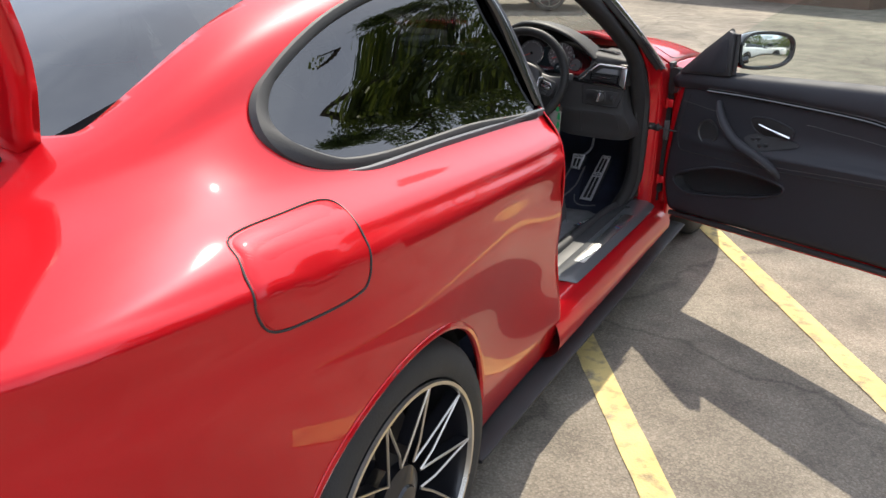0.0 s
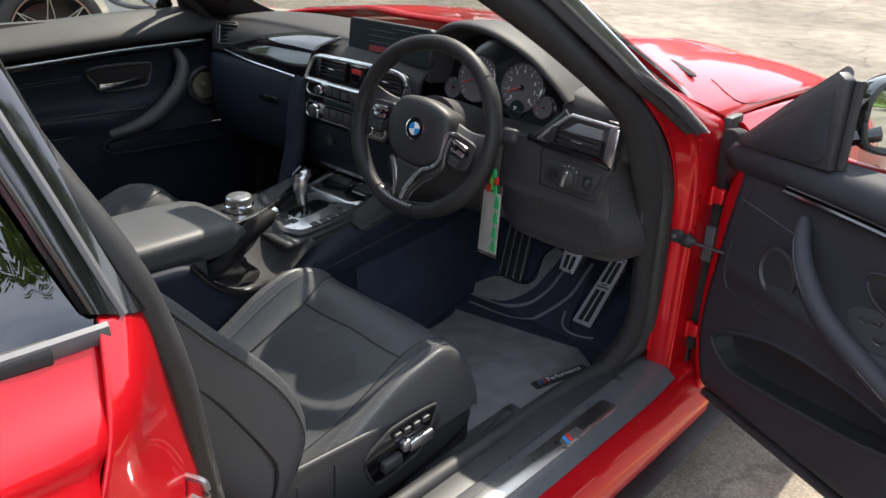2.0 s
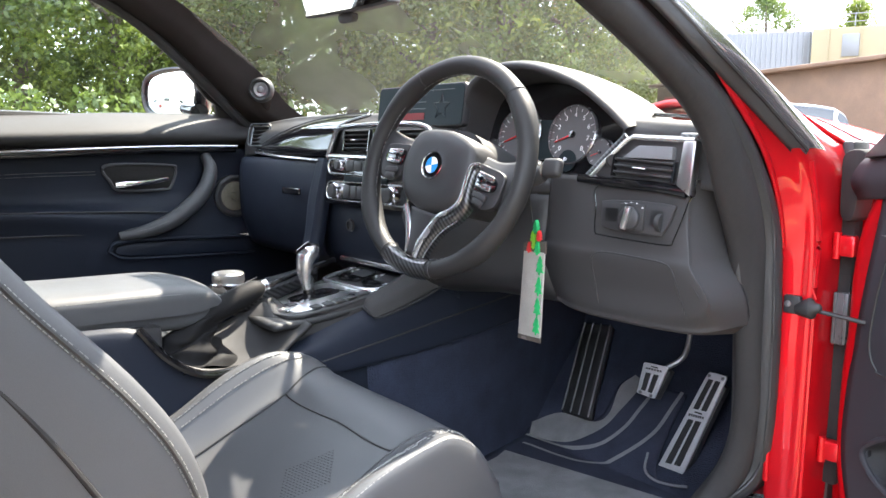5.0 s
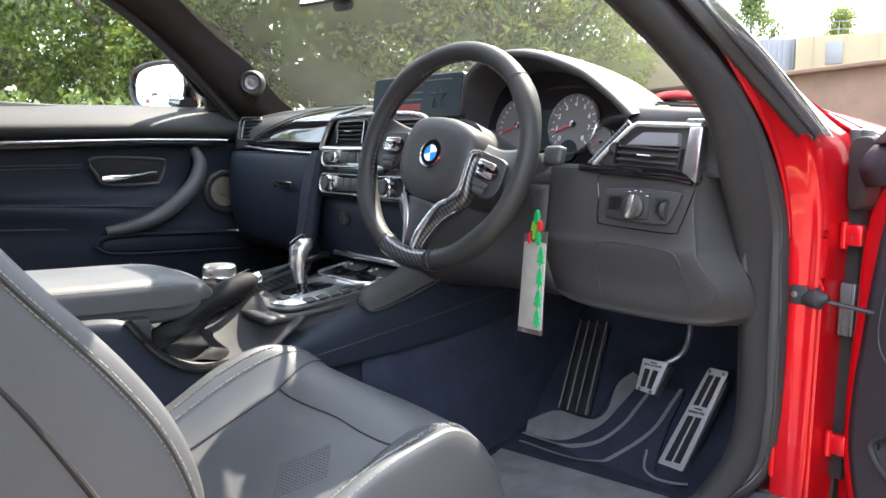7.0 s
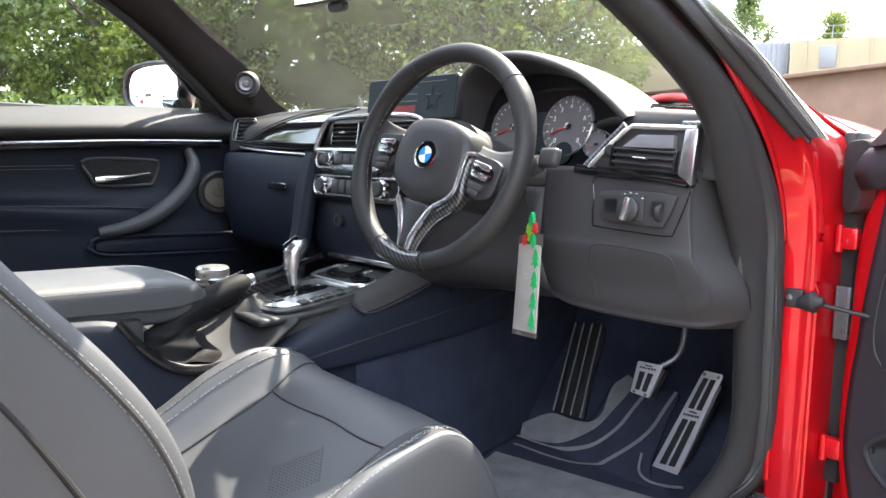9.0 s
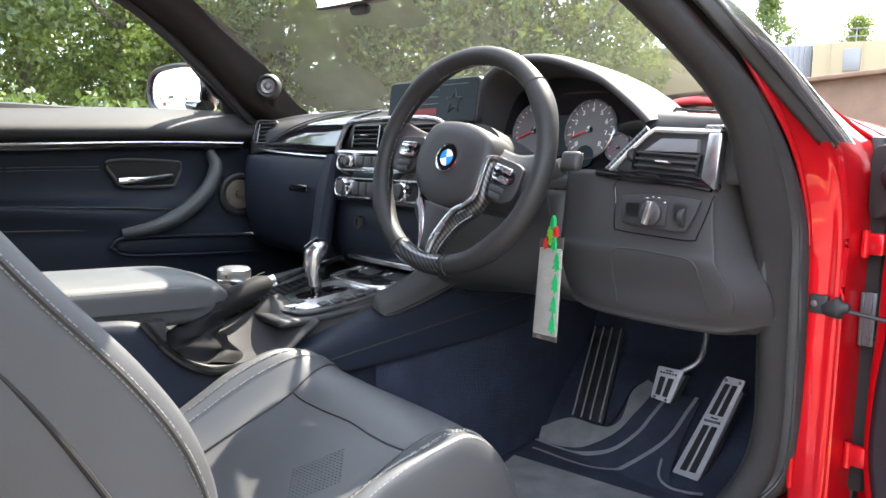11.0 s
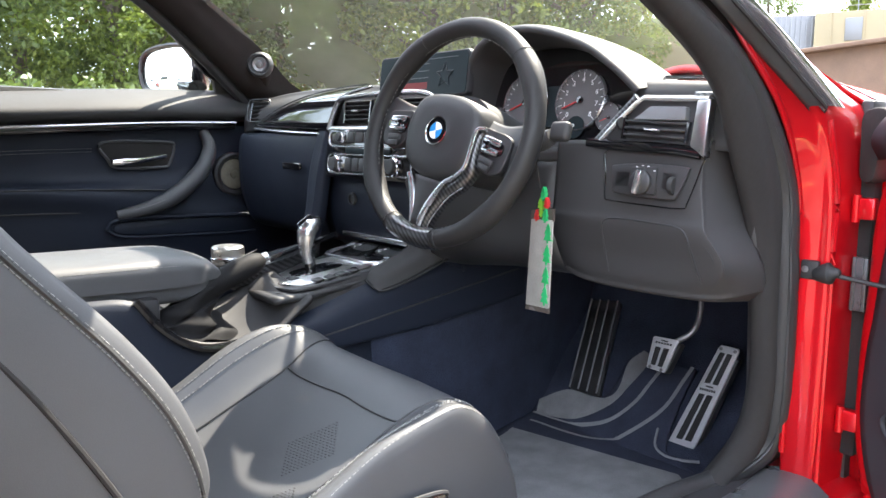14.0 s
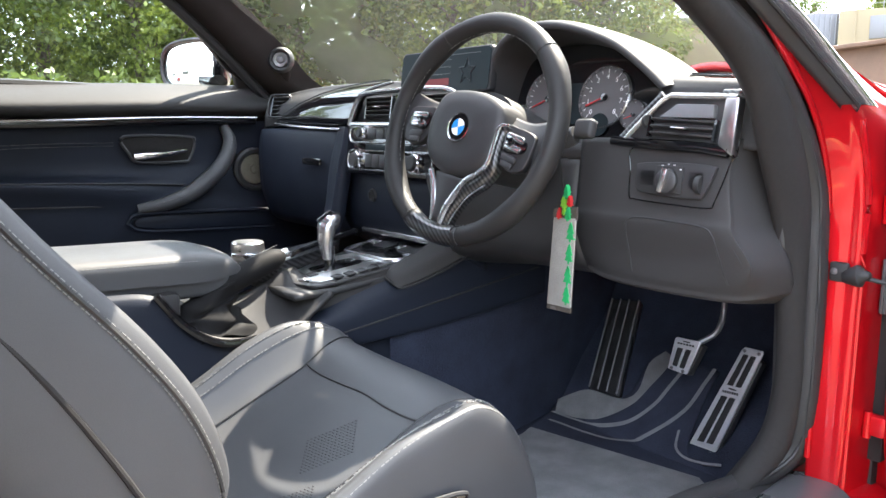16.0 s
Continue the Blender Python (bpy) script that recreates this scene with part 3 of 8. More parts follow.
for sx in (1, -1):
    wing = surf([[(sx * x, y, z) for y, x, z in ((-.56, .795, .915), (-.1, .81, .90), (.4, .79, .84), (.85, .70, .72))],
                 [(sx * x, y, z) for y, x, z in ((-.57, .875, .83), (-.1, .905, .82), (.4, .89, .77), (.87, .76, .66))],
                 [(sx * x, y, z) for y, x, z in ((-.60, .885, .62), (-.1, .93, .66), (.4, .92, .62), (.90, .76, .52))],
                 [(sx * x, y, z) for y, x, z in ((-.60, .87, .26), (-.1, .90, .30), (.4, .89, .30), (.90, .74, .28))]], 50, 60, flip=sx < 0)
    fa = [(.10 + .37 * math.cos(a * math.pi / 24), .33 + .37 * math.sin(a * math.pi / 24)) for a in range(25)]
    wing = cut_hole(wing, [(.47, 0)] + fa + [(-.27, 0)], (1, 2))
    part("front_wing", wing, PAINT, car, solid=0.01, offset=1 if sx > 0 else -1, angle=60)
    part("bonnet_vent", prism(smooth2([(-.070, -.004), (-.02, -.008), (.05, -.009), (.066, -.002), (.062, .006), (.03, .008), (-.05, .004)], 28), .003, 0, m=frame_m((sx * .638, -.442, bon_z(.638, -.442) - .001), (.76 * sx, -.65, -.07), (.65, .76 * sx, 0))), BOOTIN, car, "black bonnet washer vent")
    part("bonnet_joint", tube([Vector((sx * p.x, p.y, bon_z(p.x, p.y) + .0005)) for p in cr([(.70, -.425, 0), (.745, -.445, 0), (.775, -.44, 0), (.788, -.38, 0), (.786, -.20, 0), (.77, .10, 0)], 40)], .0012, 6), RUBBER, car, "fine joint beside the bonnet")
nose = surf([[(x, .84 + .06 * (1 - (x / .7) ** 2), .72 - .03 * abs(x)) for x in (-.70, -.35, 0, .35, .70)], [(x, .92 + .10 * (1 - (x / .7) ** 2), .52) for x in (-.74, -.35, 0, .35, .74)], [(x, .88 + .1 * (1 - (x / .7) ** 2), .22) for x in (-.72, -.35, 0, .35, .72)]], 14, 24)
part("front_bumper", nose, PAINT, car, solid=0.02)


# wheels
def car_wheel(at, sx, parent, R=WHEEL_R, face=0.0, rim_mat=RIMMAT, edge_mat=RIMEDGE, spokes=10):
    """Tyre, rim barrel, split spokes, disc. The wheel's outer face looks along sx."""
    m = Matrix.Translation(at) @ Matrix.Rotation(radians(90 * sx), 4, "Y")
    w = new("wheel")
    w.parent = parent
    rr = R * 0.762
    ty = lathe([(rr * .985, -.23), (R * .96, -.235), (R, -.20), (R, -.045), (R * .985, -.022), (R * .93, -.004), (R * .84, .004), (rr * 1.02, -.004), (rr * .985, -.02)], 56, m)
    part("tyre", ty, TYRE, w)
    bar = lathe([(rr, -.004), (rr * .985, .002), (rr * .965, -.004), (rr * .96, -.03), (rr * .93, -.06), (rr * .90, -.20), (rr * .4, -.21), (0.0, -.21)], 56, m)
    part("rim", bar, RIMMAT, w, "dark inner rim")
    part("rim_edge", lathe([(rr * 1.0, -.003), (rr * .995, .004), (rr * .965, .004), (rr * .955, -.006)], 56, m), edge_mat, w, "machined rim lip")
    part("brake_disc", lathe([(.17, -.13), (.17, -.115), (.05, -.115), (.05, -.09), (0, -.09)], 32, m), RIMMAT, w)
    hubr, bend = rr * .30, rr * .47
    for i in range(spokes):
        a0 = 2 * math.pi * (i + .5) / spokes
        tip = Vector((rr * .968 * math.cos(a0), rr * .968 * math.sin(a0), -.006))
        q = [Vector((bend * math.cos(a0 + d), bend * math.sin(a0 + d), -.018)) for d in (-.17, .17)]
        h0 = [Vector((hubr * math.cos(a0 + d), hubr * math.sin(a0 + d), -.026)) for d in (-.30, .30)]
        back = Vector((0, 0, -.03))
        plate = [tip, q[0], h0[0], h0[1], q[1]]
        pv2 = [p + Vector((0, 0, -.004)) for p in plate[:2] + plate[4:]] + [p + back for p in plate[:2] + plate[4:]]
        part("spoke", tf((pv2, [[0, 1, 4, 3], [2, 0, 3, 5]]), m), rim_mat, w)
        part("spoke_edge", tf(join(*[tube([tip, q[k], h0[k]], .0030, 5) for k in (0, 1)]), m), edge_mat, w, "machined spoke edge")
    part("hub_cap", lathe([(.07, -.05), (.068, -.03), (.05, -.022), (.034, -.018), (.03, -.012), (0, -.010)], 24, m), rim_mat, w)
    return w


car_wheel((.935, WHEEL_Y, WHEEL_Z), 1, car)
car_wheel((-.935, WHEEL_Y, WHEEL_Z), -1, car)
car_wheel((.90, .10, WHEEL_Z), 1, car)
car_wheel((-.90, .10, WHEEL_Z), -1, car)
for sx in (1, -1):
    liner = surf([[(sx * x, WHEEL_Y + .372 * math.cos(a), WHEEL_Z + .372 * math.sin(a)) for a in (-.1, .5, 1.0, 1.57, 2.1, 2.65, 3.25)] for x in (.858, .70, .58)], 6, 30)
    part("arch_liner", liner, RUBBER, car, "black wheel arch liner")
    lip = [(sx * (side_x(WHEEL_Y + .376 * math.cos(a), max(.22, WHEEL_Z + .376 * math.sin(a))) - .004), WHEEL_Y + .376 * math.cos(a), WHEEL_Z - .01 + .376 * math.sin(a)) for a in [i * math.pi / 30 for i in range(0, 31)]]
    part("arch_lip", tube(lip, .009, 8), PAINT, car)

# sill, side skirt, sill plate
def along(prof, y0, y1, n=12):
    return surf([[(x, y0 + (y1 - y0) * t, z) for x, z in prof] for t in (0, .33, .66, 1)], n, 26)


for sx in (1, -1):
    g = along([(.70, .345), (.80, .350), (.842, .341), (.862, .322), (.880, .290), (.888, .25), (.877, .215), (.84, .19), (.76, .18)], -1.80, -.56)
    part("sill", g if sx > 0 else mirror_x(g), PAINT, car, angle=60)
    blade = along([(.80, .18), (.885, .172), (.90, .165), (.885, .158), (.80, .155)], -2.32, -.30)
    part("side_skirt", blade if sx > 0 else mirror_x(blade), RUBBER, car, "black side skirt blade")
part("sill_cover", box((.722, -1.19, .351), (.060, 1.10, .014), .004), PLASTIC, car, "black inner sill cover")
part("underbody", box((0, -1.4, .17), (1.5, 4.2, .05), .02), RUBBER, car, "black underbody")
plate = surf([[(.760, -1.605, .352), (.775, -1.598, .356), (.805, -1.580, .354), (.838, -1.560, .346)], [(.744, -1.50, .353), (.760, -1.50, .363), (.810, -1.50, .362), (.843, -1.50, .346)], [(.743, -1.10, .353), (.760, -1.10, .363), (.812, -1.10, .362), (.845, -1.10, .346)], [(.742, -.80, .353), (.760, -.80, .363), (.812, -.80, .362), (.845, -.80, .346)], [(.735, -.665, .356), (.750, -.655, .366), (.80, -.65, .366), (.840, -.66, .350)]], 40, 16)
part("sill_plate", plate, SILLGREY, car, "satin grey-black sill plate", angle=60)
part("sill_insert", prism(rrect(.56, .040, .006), .0025, 0.0008, m=frame_m((.795, -1.145, .3625), (0, 1, 0), (-1, 0, 0))), ALU, car, "brushed aluminium sill insert")
mm = frame_m((.800, -1.02, .3652), (0, 1, 0), (-1, 0, 0))
part("sill_badge", join(prism([(-.030, -.010), (-.022, -.010), (-.014, .010), (-.022, .010)], .0006, 0, m=mm), prism([(.0, -.010), (.036, -.010), (.036, .010), (.006, .010)], .0006, 0, m=mm)), STEEL, car, "worn badge marks")
part("sill_badge", prism([(-.020, -.010), (-.012, -.010), (-.004, .010), (-.012, .010)], .0007, 0, m=mm), BLUE, car, "blue badge stripe")
part("sill_badge", prism([(-.010, -.010), (-.002, -.010), (.006, .010), (-.002, .010)], .0008, 0, m=mm), REDP, car, "red badge stripe")

# door opening: red jambs, seals, striker, check strap, hinges
JB = [[(.765, -.660, .32), (.792, -.655, .32), (.812, -.640, .32), (.822, -.56, .32), (.86, -.54, .32)], [(.764, -.668, .46), (.796, -.662, .46), (.817, -.648, .46), (.826, -.56, .46), (.865, -.54, .46)], [(.764, -.670, .60), (.796, -.662, .60), (.818, -.648, .60), (.826, -.56, .60), (.865, -.54, .60)],
      [(.765, -.670, .79), (.795, -.660, .80), (.815, -.645, .80), (.826, -.55, .80), (.865, -.53, .80)], [(.766, -.735, .91), (.79, -.705, .915), (.808, -.665, .905), (.818, -.54, .90), (.85, -.52, .89)], [(.755, -.86, 1.025), (.77, -.82, 1.025), (.785, -.76, 1.0), (.79, -.60, .94), (.80, -.58, .93)], [(.735, -.95, 1.085), (.75, -.925, 1.085), (.757, -.89, 1.07), (.75, -.80, 1.03), (.75, -.78, 1.02)], [(.68, -1.08, 1.185), (.69, -1.06, 1.185), (.70, -1.03, 1.175), (.70, -.98, 1.15), (.70, -.96, 1.14)]]
jamb = surf(JB, 44, 34)
part("jamb_fold", tube(cr([(.769, -.671, z) for z in (.40, .50, .60, .70, .80)] + [(.772, -.742, .912), (.762, -.862, 1.022)], 40), .0045, 8), PAINT, car, "rolled red flange edge")
part("jamb_fold", tube(cr([(.814, -.650, z) for z in (.36, .46, .60, .72, .80)] + [(.806, -.672, .90)], 30), .005, 8), PAINT, car, "rolled red flange edge")
part("front_jamb", jamb, PAINT, car, solid=0.006, angle=60)
# dark filler box, stands in for the shade between jamb and wing
part("wing_gap_shade", box((.815, -.545, .62), (.02, .06, .62), .006), RUBBER, car, "dark filler standing in for the shade behind the wing")
rear_j = surf([[(.797, -1.857, .968), (.785, -1.832, .965), (.765, -1.802, .960)], [(.872, -1.892, .905), (.84, -1.850, .905), (.775, -1.800, .905)], [(.905, -1.924, .835), (.86, -1.868, .835), (.778, -1.792, .84)],
                [(.897, -1.900, .725), (.852, -1.838, .725), (.776, -1.775, .74)], [(.880, -1.880, .68), (.842, -1.828, .675), (.775, -1.768, .68)], [(.868, -1.828, .53), (.832, -1.790, .52), (.766, -1.748, .55)], [(.868, -1.770, .34), (.82, -1.725, .355), (.745, -1.66, .40)]], 40, 14)
part("rear_jamb", rear_j, PAINT, car, solid=0.004, angle=30)
striker = tube(cr([(.805, -1.805, .760), (.826, -1.797, .762), (.833, -1.793, .757), (.833, -1.793, .738), (.826, -1.797, .733), (.805, -1.805, .735)], 16), .0038, 8)
part("striker", striker, STEEL, car, "steel door striker loop")
seal = cr([(.590, -1.945, 1.315), (.660, -1.885, 1.215), (.712, -1.862, 1.115), (.755, -1.815, 1.0), (.764, -1.792, .92), (.766, -1.776, .84), (.766, -1.764, .71), (.756, -1.738, .55), (.730, -1.68, .435), (.69, -1.62, .375), (.688, -1.45, .358), (.688, -1.1, .352), (.690, -.86, .350), (.712, -.735, .356), (.744, -.672, .400), (.758, -.672, .48), (.763, -.680, .60),
           (.762, -.684, .70), (.757, -.692, .80), (.750, -.745, .895), (.745, -.83, .975), (.725, -.93, 1.045), (.67, -1.09, 1.165), (.60, -1.32, 1.285), (.57, -1.9, 1.30)], 120)
part("door_seal", tube(seal, .019, 12, False, 1.0), RUBBER, car, "black rubber door seal")
part("seal_lip", tube([p + Vector((.014, -.012, .006)) for p in seal[38:]], .0030, 6), RUBBER, car, "thin seal lip")
LI = ((.690, -.80, .330), (.722, -.725, .42), (.735, -.715, .52), (.735, -.725, .63), (.735, -.748, .75), (.738, -.808, .858), (.740, -.866, .948), (.728, -.955, 1.022), (.672, -1.105, 1.135), (.585, -1.34, 1.285))
LO = ((.715, -.735, .345), (.745, -.672, .40), (.757, -.668, .50), (.757, -.668, .60), (.757, -.672, .78), (.757, -.735, .905), (.752, -.815, .985), (.735, -.915, 1.055), (.685, -1.07, 1.175), (.60, -1.32, 1.305))
lin = surf([[Vector(p) + Vector((-.03, .05, -.01)) for p in LI], LI, [(Vector(p) + Vector(q)) / 2 + Vector((.018, -.014, 0)) for p, q in zip(LI, LO)], LO, [Vector(q) + Vector((.0, .06, 0)) for q in LO]], 16, 50)
part("pillar_lining", lin, BOOTIN, car, "dark pillar lining", angle=60)
part("check_strap", box((.790, -.664, .685), (.026, .010, .028), .003), RUBBER, car, "black check strap plate")
part("strap_screw", lathe([(.005, 0), (.005, .002), (0, .003)], 12, frame_m((.785, -.669, .686), (1, 0, 0), (0, 0, 1))), STEEL, car)
part("strap_boot", lathe([(.008, -.016), (.011, -.010), (.016, .004), (.0155, .007), (.009, .012), (.005, .020), (0, .022)], 18, Matrix.Translation((.812, -.664, .682)) @ Matrix.Rotation(radians(78), 4, "Y")), RUBBER, car, "black rubber strap boot")
part("strap_arm", tube([(.822, -.662, .681), (.850, -.652, .676), (.885, -.640, .670)], .0048, 8, False, .7), RUBBER, car, "black door check strap")
for z in (.774, .455):
    part("hinge", join(box((.838, -.606, z), (.028, .018, .032), .004), tube([(.826, -.612, z - .020), (.826, -.612, z + .020)], .006, 10)), PAINT, car, "red painted door hinge")
# solid near-black block: the hollow's shade behind the hinges, put into colour
part("hinge_shade_block", box((.829, -.572, .62), (.022, .030, .46), .005), BOOTIN, car, "dark block standing in for the shade behind the hinges")
part("hinge_bracket", join(box((.834, -.600, .662), (.022, .010, .080), .002), box((.828, -.606, .662), (.003, .004, .080), .001), box((.839, -.606, .662), (.003, .004, .080), .001)), SILLGREY, car, "grey steel bracket")
part("seal_block", prism(smooth2([(-.020, .045), (.018, .050), (.022, .02), (.012, -.02), (.004, -.050), (-.018, -.048), (-.022, 0)], 30), .030, .004, m=frame_m((.853, -.585, .865), (.9, -.43, 0), (0, 0, 1))), BOOTIN, car, "dark foam block at the hinge gap")

# ---- the open driver's door: s along the door from its hinge, z up, w outwards ----
door = new("driver_door")
door.parent = car
tagged(door, "open driver's door with black leather lining")
DO, DU, DW = Vector((.86, -.625, 0)), Vector((.866, -.5, 0)).normalized(), Vector((.5, .866, 0)).normalized()


def D(s, z, w=0.0):
    return DO + DU * s + DW * w + Vector((0, 0, z))


DM = Matrix(((DU.x, 0, -DW.x, DO.x), (DU.y, 0, -DW.y, DO.y), (0, 1, 0, 0), (0, 0, 0, 1)))  # (s, z, towards the cabin)
skin = surf([[D(-.02, .34, .06), D(.4, .35, .075), D(.9, .37, .07), D(1.32, .40, .06)], [D(-.03, .60, .11), D(.4, .60, .13), D(.9, .61, .12), D(1.36, .62, .09)],
             [D(-.03, .82, .12), D(.4, .83, .14), D(.9, .84, .13), D(1.38, .85, .10)], [D(.0, .90, .10), D(.4, .925, .09), D(.9, .95, .08), D(1.40, .97, .06)]], 20, 30)
part("outer_skin", skin, PAINT, door, solid=0.008, angle=60)
# lining: lower board, stepped armrest, upper pad
def L3(s, z, w=0.0):
    return Vector((s, z, w))


DL = Matrix(((DU.x, 0, DW.x, DO.x), (DU.y, 0, DW.y, DO.y), (0, 1, 0, 0), (0, 0, 0, 1)))  # (s, z, outwards)
card = surf([[L3(.045, .335, .03), L3(.40, .368, .03), L3(.80, .405, .03), L3(1.25, .44, .03)], [L3(.03, .36, .004), L3(.40, .395, .0), L3(.80, .43, .0), L3(1.28, .46, .0)],
             [L3(.0, .46, .0), L3(.40, .48, -.01), L3(.80, .52, -.015), L3(1.30, .56, -.01)], [L3(.0, .56, .0), L3(.40, .585, -.022), L3(.80, .62, -.032), L3(1.31, .66, -.03)],
             [L3(.008, .62, .0), L3(.40, .648, -.028), L3(.80, .692, -.05), L3(1.31, .73, -.045)], [L3(.011, .652, .0), L3(.40, .675, -.034), L3(.80, .712, -.050), L3(1.31, .745, -.035)], [L3(.014, .68, .0), L3(.40, .712, -.010), L3(.80, .735, -.020), L3(1.31, .76, -.010)],
             [L3(.023, .74, .0), L3(.40, .765, .0), L3(.80, .775, .0), L3(1.31, .79, .0)], [L3(.040, .835, .0), L3(.40, .855, -.003), L3(.80, .862, -.003), L3(1.30, .87, .0)], [L3(.036, .868, .006), L3(.40, .885, .008), L3(.80, .89, .008), L3(1.30, .895, .008)]], 90, 90)
card_w = fitter(card[0], 2, (0, 1))
POCKET = smooth2([(.046, .480), (.070, .508), (.110, .528), (.244, .578), (.419, .602), (.545, .596), (.572, .580), (.545, .553), (.427, .510), (.163, .446), (.085, .448)], 60)
card = cut_hole(card, POCKET, (0, 1), lambda p: True, lambda p: Vector((p.x, p.y, card_w(p.x, p.y))))
part("lining", tf(card, DL), DOORGREY, door, "black leather door lining", solid=0.012, offset=-1, angle=50)
pc0 = Vector((sum(p[0] for p in POCKET) / 60, sum(p[1] for p in POCKET) / 60, 0))
rings = [[L3(pc0.x + (a - pc0.x) * k, pc0.y + (b - pc0.y) * k, card_w(a, b) * (1 - g) + w) for a, b in POCKET] for k, g, w in ((1.0, 0, .001), (.985, 0, .018), (.95, 1, .040), (.6, 1, .048), (.1, 1, .050))]
part("door_pocket", tf(([p for r in rings for p in r], [[i * 60 + j, i * 60 + (j + 1) % 60, (i + 1) * 60 + (j + 1) % 60, (i + 1) * 60 + j] for i in range(4) for j in range(60)] + [[240 + j for j in range(60)]]), DL), RUBBER, door, "deep black door pocket", angle=60)
part("pocket_lip", tf(tube([L3(a, b, card_w(a, b) - .001) for a, b in POCKET], .0045, 8, True), DL), DOORGREY, door, "soft pocket rim")
part("panel_joint", tf(tube(cr([L3(s, z, card_w(max(s, .03), z) - .001) for s, z in ((.077, .830), (.061, .773), (.047, .71), (.043, .655), (.047, .628), (.060, .612), (.085, .606), (.276, .619), (.42, .628), (.60, .648), (.80, .672), (1.05, .695), (1.28, .712))], 60), .0018, 6), DL), RUBBER, door, "fine joint along the armrest")
part("stitching", tf(dashes(cr([L3(s, z, card_w(s, z) - .001) for s, z in ((.44, .644), (.60, .662), (.80, .686), (1.05, .709), (1.28, .726))], 40)), DL), STITCH, door)
pad = surf([[D(-.005, .845, -.002), D(.30, .868, -.006), D(.80, .872, -.008), D(1.05, .83, -.006), D(1.32, .75, .0)], [D(-.01, .875, -.012), D(.30, .89, -.022), D(.80, .90, -.024), D(1.05, .90, -.02), D(1.34, .89, -.01)],
            [D(.02, .91, -.008), D(.30, .925, -.010), D(.80, .955, -.012), D(1.05, .965, -.01), D(1.36, .97, -.005)], [D(.05, .925, .02), D(.30, .938, .03), D(.80, .975, .03), D(1.05, .985, .03), D(1.38, .995, .03)]], 20, 36)
part("upper_pad", pad, DOORGREY, door, "soft black upper door pad", solid=0.015, offset=-1, angle=60)
strip = cr([D(.17, .858, -.010), D(.40, .868, -.012), D(.79, .870, -.013), D(.92, .848, -.012), D(1.05, .79, -.008)], 30)
part("trim_strip", tube(strip, .0085, 8, False, .6), GLOSS, door, "gloss black trim strip")
part("trim_edge", tube([p + Vector((0, 0, .009)) for p in strip], .0016, 6), TRIMGREY, door, "thin grey edge")
sail = prism([(.02, .905), (.235, 1.085), (.255, 1.075), (.262, .925)], .022, .004, m=DM)
part("mirror_sail", sail, PLASTIC, door, "black mirror corner cover")
part("sail_seal", tube([D(.0, .893, .012), D(.025, .915, .006), D(.13, 1.002, .0), D(.234, 1.084, .0)], .010, 8), RUBBER, door)
pull = cr([D(0.224, 0.823, -0.005), D(0.261, 0.791, -0.035), D(0.301, 0.754, -0.050), D(0.366, 0.708, -0.055), D(0.466, 0.675, -0.055), D(0.524, 0.644, -0.040), D(0.547, 0.618, -0.022)], 30)
part("pull_handle", tube(pull, [.012 + .007 * math.sin(i / 29 * math.pi) for i in range(30)], 10), DOORGREY, door, "curved leather pull handle")
part("handle_stitching", dashes([p - DW * .018 for p in pull[3:-3]]), STITCH, door)
part("speaker_ring", lathe([(.046, 0), (.05, .004), (.05, .008), (.044, .010), (.040, .005), (0, .004)], 28, DM @ Matrix.Translation((.195, .705, .006))), PLASTIC, door, "round door speaker")
BOWL = smooth2([(.382, .796), (.455, .807), (.52, .797), (.557, .782), (.541, .752), (.474, .739), (.402, .756)], 36)
part("handle_bowl", prism(BOWL, .004, .0015, m=DM @ Matrix.Translation((0, 0, .003))), BOOTIN, door, "dark recessed handle bowl")
part("bowl_rim", tube([D(s, z, -.006) for s, z in BOWL], .003, 6, True), DOORGREY, door)
part("release_handle", tube(cr([D(.425, .782, -.016), D(.48, .775, -.024), D(.555, .76, -.016)], 12), [.006, .007, .0075, .008, .008, .008, .008, .009, .010, .011, .011, .009], 8, False, .6), CHROME, door, "chrome release handle")
SWP = smooth2([(0.364, 0.721), (0.438, 0.749), (0.590, 0.743), (0.515, 0.711), (0.419, 0.690)], 30)
swv = [L3(a, b, card_w(a, b) - .004) for a, b in SWP]
part("switch_panel", tf((swv + [p + Vector((0, 0, .006)) for p in swv], [list(range(30)), [30 + k for k in range(30)][::-1]] + [[k, (k + 1) % 30, 30 + (k + 1) % 30, 30 + k] for k in range(30)]), DL), PLASTIC, door, "black window switch panel")
scx, scz = sum(p[0] for p in SWP) / 30, sum(p[1] for p in SWP) / 30
for a, b in ((-.062, .002), (-.040, .008), (-.022, -.012), (.002, -.006)):
    part("window_switch", tf(box(L3(scx + a, scz + b, card_w(scx + a, scz + b) - .008), (.018, .010, .008), .003), DL), PLASTIC, door)
    part("switch_edge", tf(box(L3(scx + a, scz + b - .006, card_w(scx + a, scz + b) - .011), (.014, .002, .003), .0008), DL), SILVER, door)
for a, b in (((.05, .80), (.25, .785)), ((.60, .815), (1.0, .80))):
    part("stitching", dashes(cr([D(a[0], a[1], -.004), D((a[0] + b[0]) / 2, (a[1] + b[1]) / 2, -.004), D(b[0], b[1], -.004)], 20)), STITCH, door)
